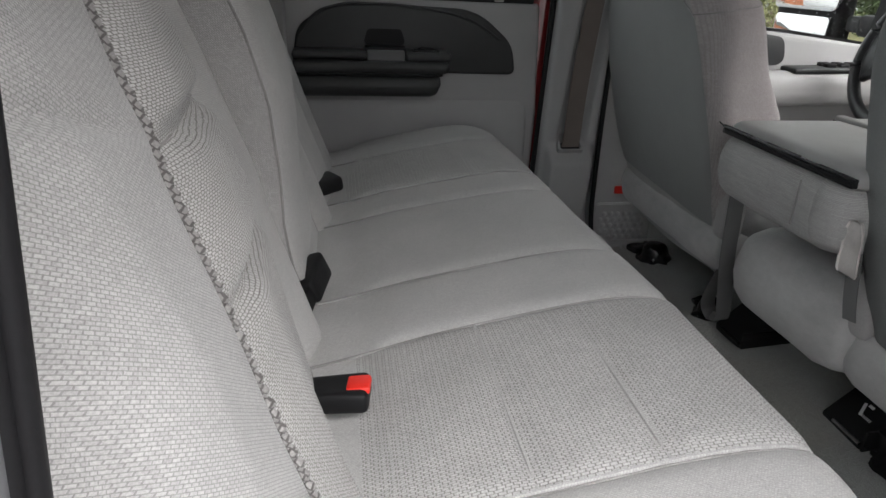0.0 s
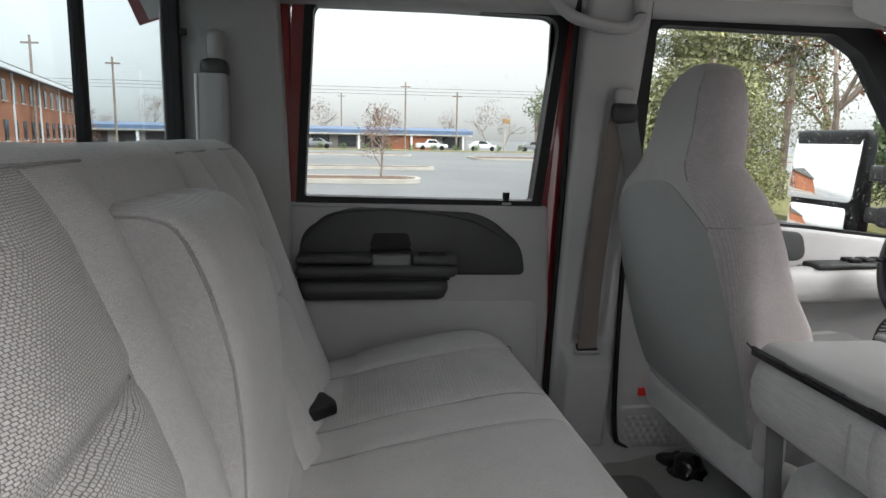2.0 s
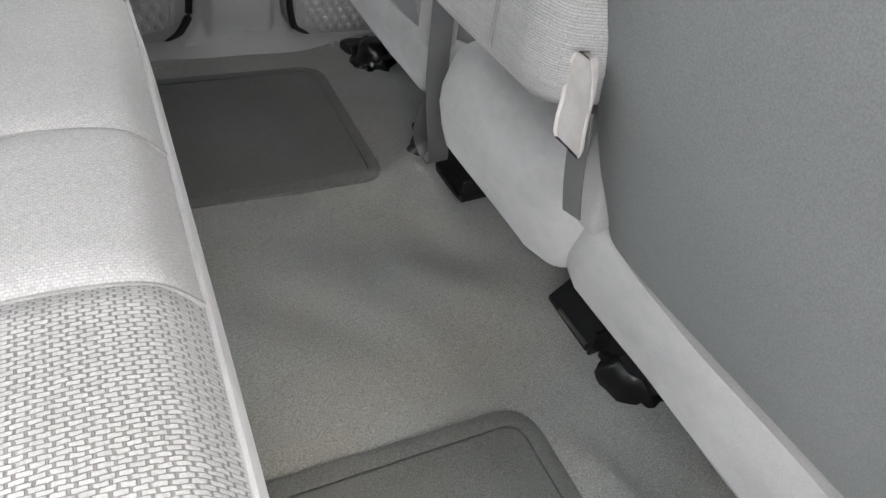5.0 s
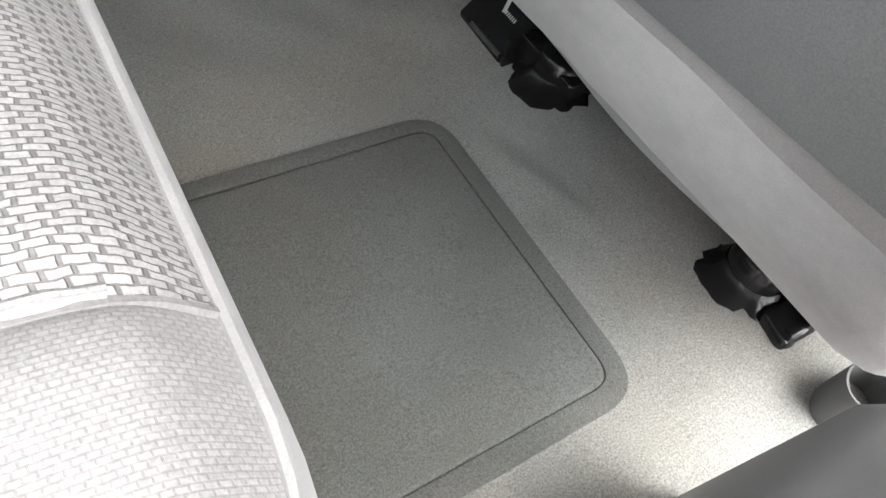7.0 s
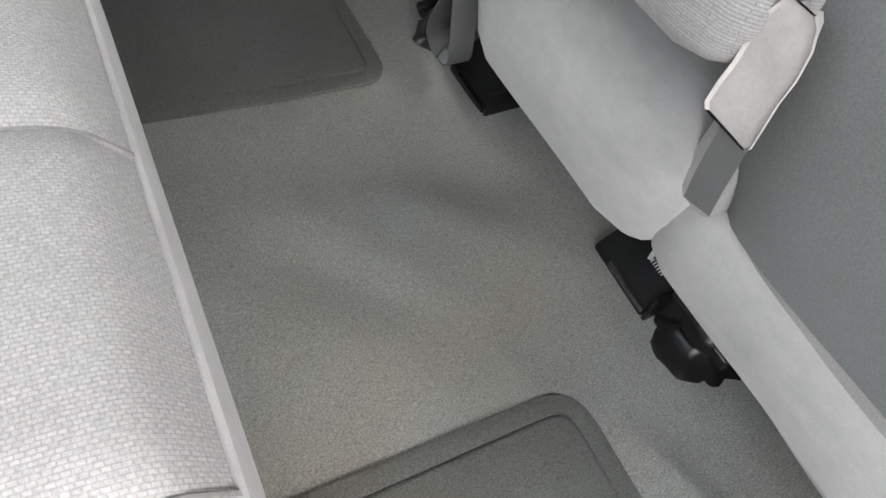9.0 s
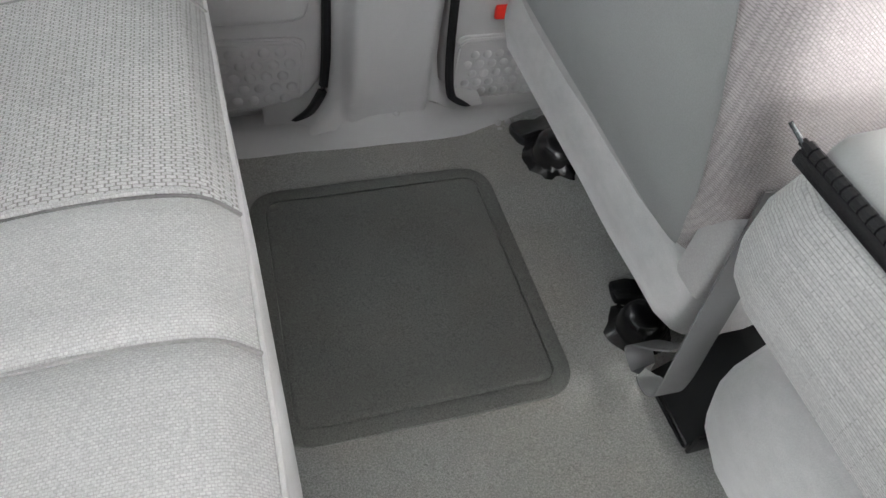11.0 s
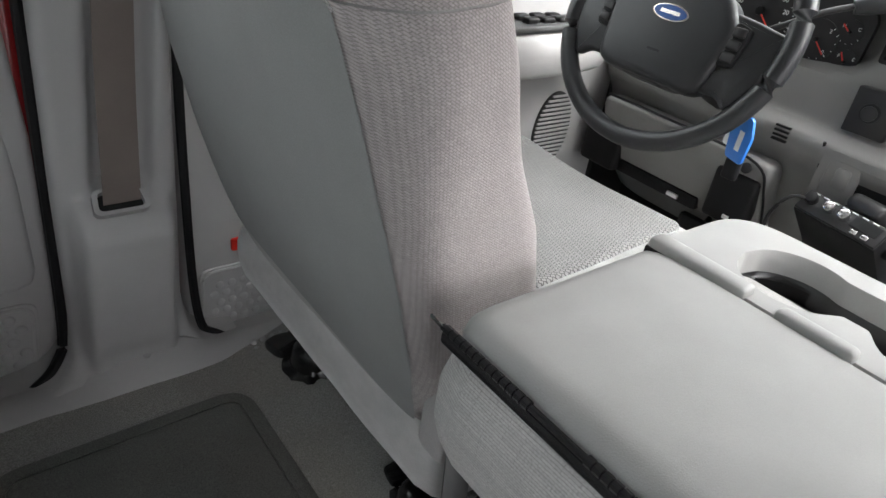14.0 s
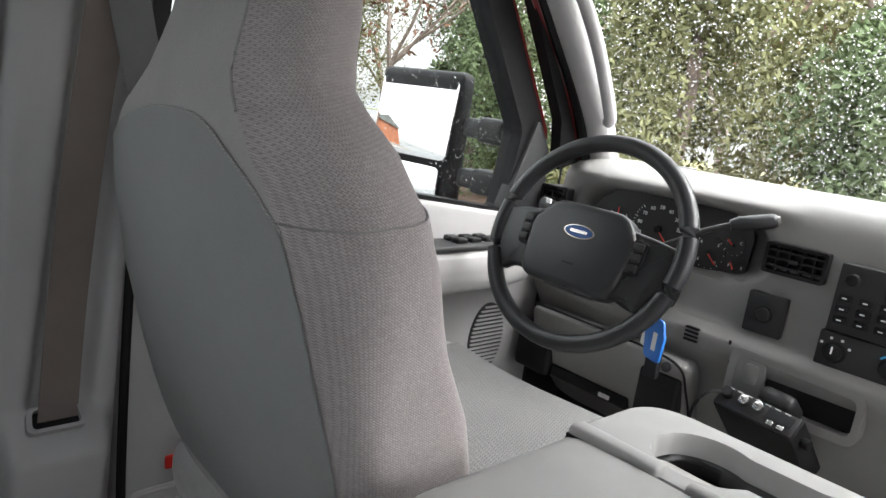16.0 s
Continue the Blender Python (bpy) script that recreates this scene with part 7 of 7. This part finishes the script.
def clump_leaves(centre, radii, count, size, seed, skew=None):
    """Many small leaf blades scattered in a lumpy volume."""
    r = random.Random(seed)
    verts, faces = [], []
    lobes = [(Vector((r.uniform(-1, 1), r.uniform(-1, 1), r.uniform(-1, 1))) * 0.62, r.uniform(0.28, 0.5)) for _ in range(16)]
    for _ in range(count):
        c, rad = r.choice(lobes)
        d = Vector((r.gauss(0, 1), r.gauss(0, 1), r.gauss(0, 1))).normalized() * rad * r.uniform(0.6, 1.0)
        q = c + d
        if skew:
            q = skew(q)
        p = Vector((centre[0] + q.x * radii[0], centre[1] + q.y * radii[1], centre[2] + q.z * radii[2]))
        a = Vector((r.gauss(0, 1), r.gauss(0, 1), r.gauss(0, 1))).normalized() * size * r.uniform(0.6, 1.4)
        b_ = Vector((r.gauss(0, 1), r.gauss(0, 1), r.gauss(0, 1))).normalized() * size * 0.5
        k = len(verts)
        verts += [p - a, p + b_, p + a, p - b_]
        faces.append((k, k + 1, k + 2, k + 3))
    return verts, faces


def bare_limbs(base, height, spread, seed, levels=4, r0=0.12):
    r = random.Random(seed)
    geos = []

    def grow(p, d, length, rad, level):
        pts = [p]
        for _ in range(4):
            d = (d + Vector((r.gauss(0, 0.16), r.gauss(0, 0.16), r.gauss(0.05, 0.1)))).normalized()
            pts.append(pts[-1] + d * length / 4)
        geos.append(tube(pts, lambda t: rad * (1 - 0.55 * t), 5 if level < 2 else 3))
        if level < levels:
            for _ in range(3 if level else 4):
                start = pts[r.randint(2, 4)]
                side = Vector((r.gauss(0, 1), r.gauss(0, 1), r.gauss(0.3, 0.4))).normalized()
                grow(start, (d + side * spread).normalized(), length * r.uniform(0.55, 0.75), rad * 0.5, level + 1)
    grow(Vector(base), Vector((0, 0, 1)), height * 0.42, r0, 0)
    return join(geos)


def conifer(x, y, h, w, seed, mat="leaf", count=5200, size=0.11):
    t = thing("evergreen_tree", "dense green evergreen tree at the lot's edge", "tree", "evergreens by the lot")
    part("trunk", tube([(x, y, GROUND - 0.1), (x + 0.05, y, GROUND + h * 0.5), (x, y, GROUND + h * 0.9)], lambda u: 0.14 * (1 - 0.8 * u), 7), M["bark"], t)
    part("crown", clump_leaves((x, y, GROUND + h * 0.54), (w, w, h * 0.52), count, size, seed, lambda q: Vector((q.x * (1.15 - 0.55 * (q.z + 1) / 2), q.y * (1.15 - 0.55 * (q.z + 1) / 2), q.z))), M[mat], t, smooth=False)


def bare_tree(x, y, h, seed, leafy=0, kind="bare_tree", label="leafless winter tree at the lot's edge", mat="twig", r0=0.12):
    t = thing(kind, label, "tree", "bare trees")
    part("trunk", bare_limbs((x, y, GROUND - 0.1), h, 0.85, seed, 4, r0), M["bark"], t)
    if leafy:
        part("crown", clump_leaves((x, y, GROUND + h * 0.62), (h * 0.28, h * 0.28, h * 0.36), leafy, h * 0.014, seed + 1), M[mat], t, smooth=False)


# evergreens and bare trees in front of the truck and beyond the driver's window
for i, (x, y, h, w) in enumerate(((7.6, -4.6, 4.6, 1.5), (7.9, -2.4, 3.6, 1.4), (7.7, -0.4, 4.4, 1.5), (8.2, 1.6, 3.4, 1.4), (7.8, 3.6, 4.2, 1.4), (8.8, 5.6, 3.8, 1.4), (9.6, 7.6, 5.0, 1.4), (10.6, 9.6, 3.4, 1.4), (9.2, 15.5, 6.6, 2.0), (11.5, -7.5, 6.0, 2.0), (8.0, 16.8, 3.0, 1.3), (11.0, -1.2, 5.6, 2.0), (11.6, 3.2, 5.2, 2.0))):
    conifer(x, y, h, w, 20 + i, "leaf" if i % 4 else "leaf_y", 17000 if i < 7 else 9000, 0.056 if i < 7 else 0.085)
for i, (x, y, h) in enumerate(((13.5, 0.6, 8.5), (14.5, 6.0, 9.0), (13.2, 11.5, 8.0), (12.6, 15.0, 8.5), (16, 20, 9.5), (14, -4, 9))):
    bare_tree(x, y, h, 50 + i, 420, mat="twig")
for i, (x, y, h, w) in enumerate(((21.0, 8.0, 9.0, 2.6), (11.4, 20, 8.0, 2.8), (13.4, 18.5, 9.4, 2.8), (16.2, 15.0, 8.6, 2.8), (18.0, 11.0, 9.2, 2.8), (9.6, 14.2, 2.6, 1.3), (12.2, 12.4, 2.2, 1.2))):
    conifer(x, y, h, w, 320 + i, "leaf_y" if i % 3 else "leaf", 20000 if i < 5 else 8000, 0.062 if i < 5 else 0.045)
bank = thing("verge", "pale strip of winter grass beyond the lane", "grass", kind="structure")
part("turf", box((9.5, 9.6, GROUND - 0.05), (60, 30, GROUND + 0.10), 0.0), M["grass"], bank)
wood = thing("far_wood", "dense grey-green wood behind the evergreens", "woods", kind="stuff")
for k in range(3):
    part("crown", clump_leaves((19 + 2 * k, -14 + 11 * k, GROUND + 3.6), (3.0, 8.5, 4.2 - 0.5 * k), 16000, 0.20, 400 + k), M["wood_leaf"], wood, smooth=False)
bed = thing("planting_bed", "pale mulched bed under the evergreens", "planting bed", kind="structure")
part("bed", box((6.0, -20, GROUND - 0.05), (60, 9, GROUND + 0.12), 0.0), M["mulch"], bed)
part("kerb", box((5.7, -20, GROUND - 0.05), (5.95, 9, GROUND + 0.15), 0.03), M["kerb"], bed, "pale concrete kerb")
# small trees on the islands and far ones on the skyline
for i, (x, y, h, n) in enumerate(((1.1, 24, 3.0, 500), (1.5, 34, 3.6, 700), (-3.6, 34, 3.2, 500), (-9, 24, 2.8, 300))):
    bare_tree(x, y, h, 70 + i, n, "crape_myrtle", "small russet shrub tree on the parking island", r0=0.05)
for i, x in enumerate(range(-80, 95, 9)):
    bare_tree(x + 3 * math.sin(i * 2.3), 150 + 6 * math.cos(i), 9 + 3 * math.sin(i * 1.7), 100 + i, 500, "far_tree", "bare tree on the skyline", r0=0.15)
t = thing("tall_oak", "tall dark evergreen oak beyond the road", "tree")
part("trunk", bare_limbs((27, 100, GROUND), 10, 0.8, 91, 3, 0.3), M["bark"], t)
part("crown", clump_leaves((27, 100, GROUND + 6.2), (2.4, 2.4, 3.8), 1000, 0.20, 92), M["leaf"], t, smooth=False)

# long blue-roofed shop building across the road
shop = thing("shop_building", "low storefront building with a long blue roof", "building")
part("wall", box((-48, 100, GROUND), (16, 112, GROUND + 2.3), 0.0), M["render_wall"], shop)
part("roof", slab([(99.0, GROUND + 2.2), (99.0, GROUND + 2.8), (106, GROUND + 3.3), (113, GROUND + 2.8), (113, GROUND + 2.2)], "x", -49, 17, 0.0), M["roof_blue"], shop, "blue metal roof")
part("fascia", box((-49, 98.8, GROUND + 2.05), (17, 99.1, GROUND + 2.25), 0.0), M["kerb"], shop)
for i in range(16):
    x = -46 + 3.9 * i
    w = part("window", box((x, 99.90, GROUND + 0.3), (x + 2.6, 100.02, GROUND + 1.9), 0.0), M["pane_far"], shop, "dark shop window")
for i in range(9):
    part("post", box((-47 + 7.8 * i, 99.0, GROUND), (-46.7 + 7.8 * i, 99.5, GROUND + 2.1), 0.0), M["white"], shop)
part("brick_bay", box((4, 99.4, GROUND), (11, 99.95, GROUND + 2.0), 0.0), M["brick_wall"], shop, "brick bay")


def far_car(x, y, mat, pickup, label):
    t = thing("parked_car", label, "car", "cars across the road")
    prof = [(-2.3, 0.35), (2.3, 0.35), (2.3, 0.85), (1.1, 0.95), (0.5, 1.5), (-0.5, 1.55), (-0.9, 1.0), (-2.3, 0.98)] if pickup else [(-2.1, 0.35), (2.1, 0.35), (2.1, 0.8), (1.3, 0.92), (0.6, 1.42), (-1.0, 1.42), (-1.6, 0.95), (-2.1, 0.9)]
    part("body", slab([(x + a, GROUND + c) for a, c in rounded(prof, 0.12, 3)], "y", y, y + 1.7, 0.05), M[mat], t)
    part("side_window", slab([(x + a, GROUND + c) for a, c in ((0.85, 1.0), (0.42, 1.4), (-0.45, 1.44), (-0.72, 1.02))], "y", y - 0.01, y + 0.02, 0.0), M["pane_far"], t)
    for a in (-1.4, 1.4):
        w = part("wheel", disc((x + a, y - 0.02, GROUND + 0.34), (0, 1, 0), 0.34, 0.22, 16, 0.02), M["black"], t)
    return t


far_car(10.5, 95.5, "car_white", True, "white pickup truck parked across the road")
far_car(-6, 96.5, "car_grey", False, "grey car parked by the shops")
far_car(-14, 96.5, "car_white", False, "white car parked by the shops")
far_car(18, 96, "car_white", False, "white car parked by the road")
far_car(26, 97, "car_grey", False, "grey car parked by the road")
for i in range(18):
    x = -30 + 3.1 * i
    t = thing("clipped_bush", "dark clipped bush along the verge", "bush", "verge bushes")
    part("crown", clump_leaves((x, 92, GROUND + 0.45), (0.6, 0.6, 0.55), 140, 0.12, 200 + i), M["leaf"], t, smooth=False)
for x, y, h in ((6.6, 96, 9.5), (14.2, 97, 8.4), (-3.5, 130, 10), (-24, 70, 9), (-27, 60, 9.5)):
    t = thing("utility_pole", "wooden utility pole with wires", "pole", "utility poles")
    part("shaft", tube([(x, y, GROUND), (x, y, GROUND + h)], lambda u: 0.14 - 0.04 * u, 8), M["bark"], t)
    part("crossarm", box((x - 0.7, y - 0.06, GROUND + h - 0.7), (x + 0.7, y + 0.06, GROUND + h - 0.55), 0.0), M["bark"], t)
for k in range(3):
    t = thing("overhead_wire", "thin black overhead wire", "wire", "overhead wires")
    part("wire", tube([(x, 96 + 0.02 * k, GROUND + 8.7 - 0.45 * k - 0.05 * abs(math.sin((x - 6.6) * math.pi / 7.6))) for x in np.linspace(-70, 70, 41)], 0.02, 4), M["black"], t)
sg = thing("road_sign", "tall pole sign beside the road", "sign")
part("pole", tube([(21.2, 96, GROUND), (21.2, 96, GROUND + 4.2)], 0.12, 8), M["kerb"], sg)
part("board", box((20.9, 95.9, GROUND + 4.0), (21.9, 96.1, GROUND + 4.7), 0.02), M["tan"], sg)

# two-storey brick building seen by the rear window
bb = thing("brick_building", "two-storey red brick building with a grey roof", "building")
bm_ = Matrix.Translation((-22.5, 40.5, GROUND)) @ Matrix.Rotation(math.atan2(44, -11), 4, "Z")
part("wall", box((0, 0, 0), (48, 14, 6.0), 0.0, bm_), M["brick_wall"], bb)
part("roof", slab([(-0.8, 5.9), (-0.8, 6.25), (7, 8.6), (14.8, 6.25), (14.8, 5.9)], "x", -0.8, 48.8, 0.0, bm_), M["roof_grey"], bb, "grey shingle roof")
part("gutter", box((-0.8, -0.95, 5.8), (48.8, -0.75, 6.1), 0.0, bm_), M["white"], bb)
for s in range(2):
    for i in range(15):
        w = part("window", box((1.6 + 3.1 * i, -0.06, 0.9 + 2.9 * s), (2.7 + 3.1 * i, 0.02, 2.4 + 2.9 * s), 0.0, bm_), M["pane_far"], bb)
        part("sill", box((1.5 + 3.1 * i, -0.12, 0.8 + 2.9 * s), (2.8 + 3.1 * i, 0.0, 0.9 + 2.9 * s), 0.0, bm_), M["kerb"], w)
for i in range(5):
    part("downpipe", box((4.0 + 10 * i, -0.15, 0), (4.15 + 10 * i, -0.02, 5.9), 0.0, bm_), M["white"], bb)
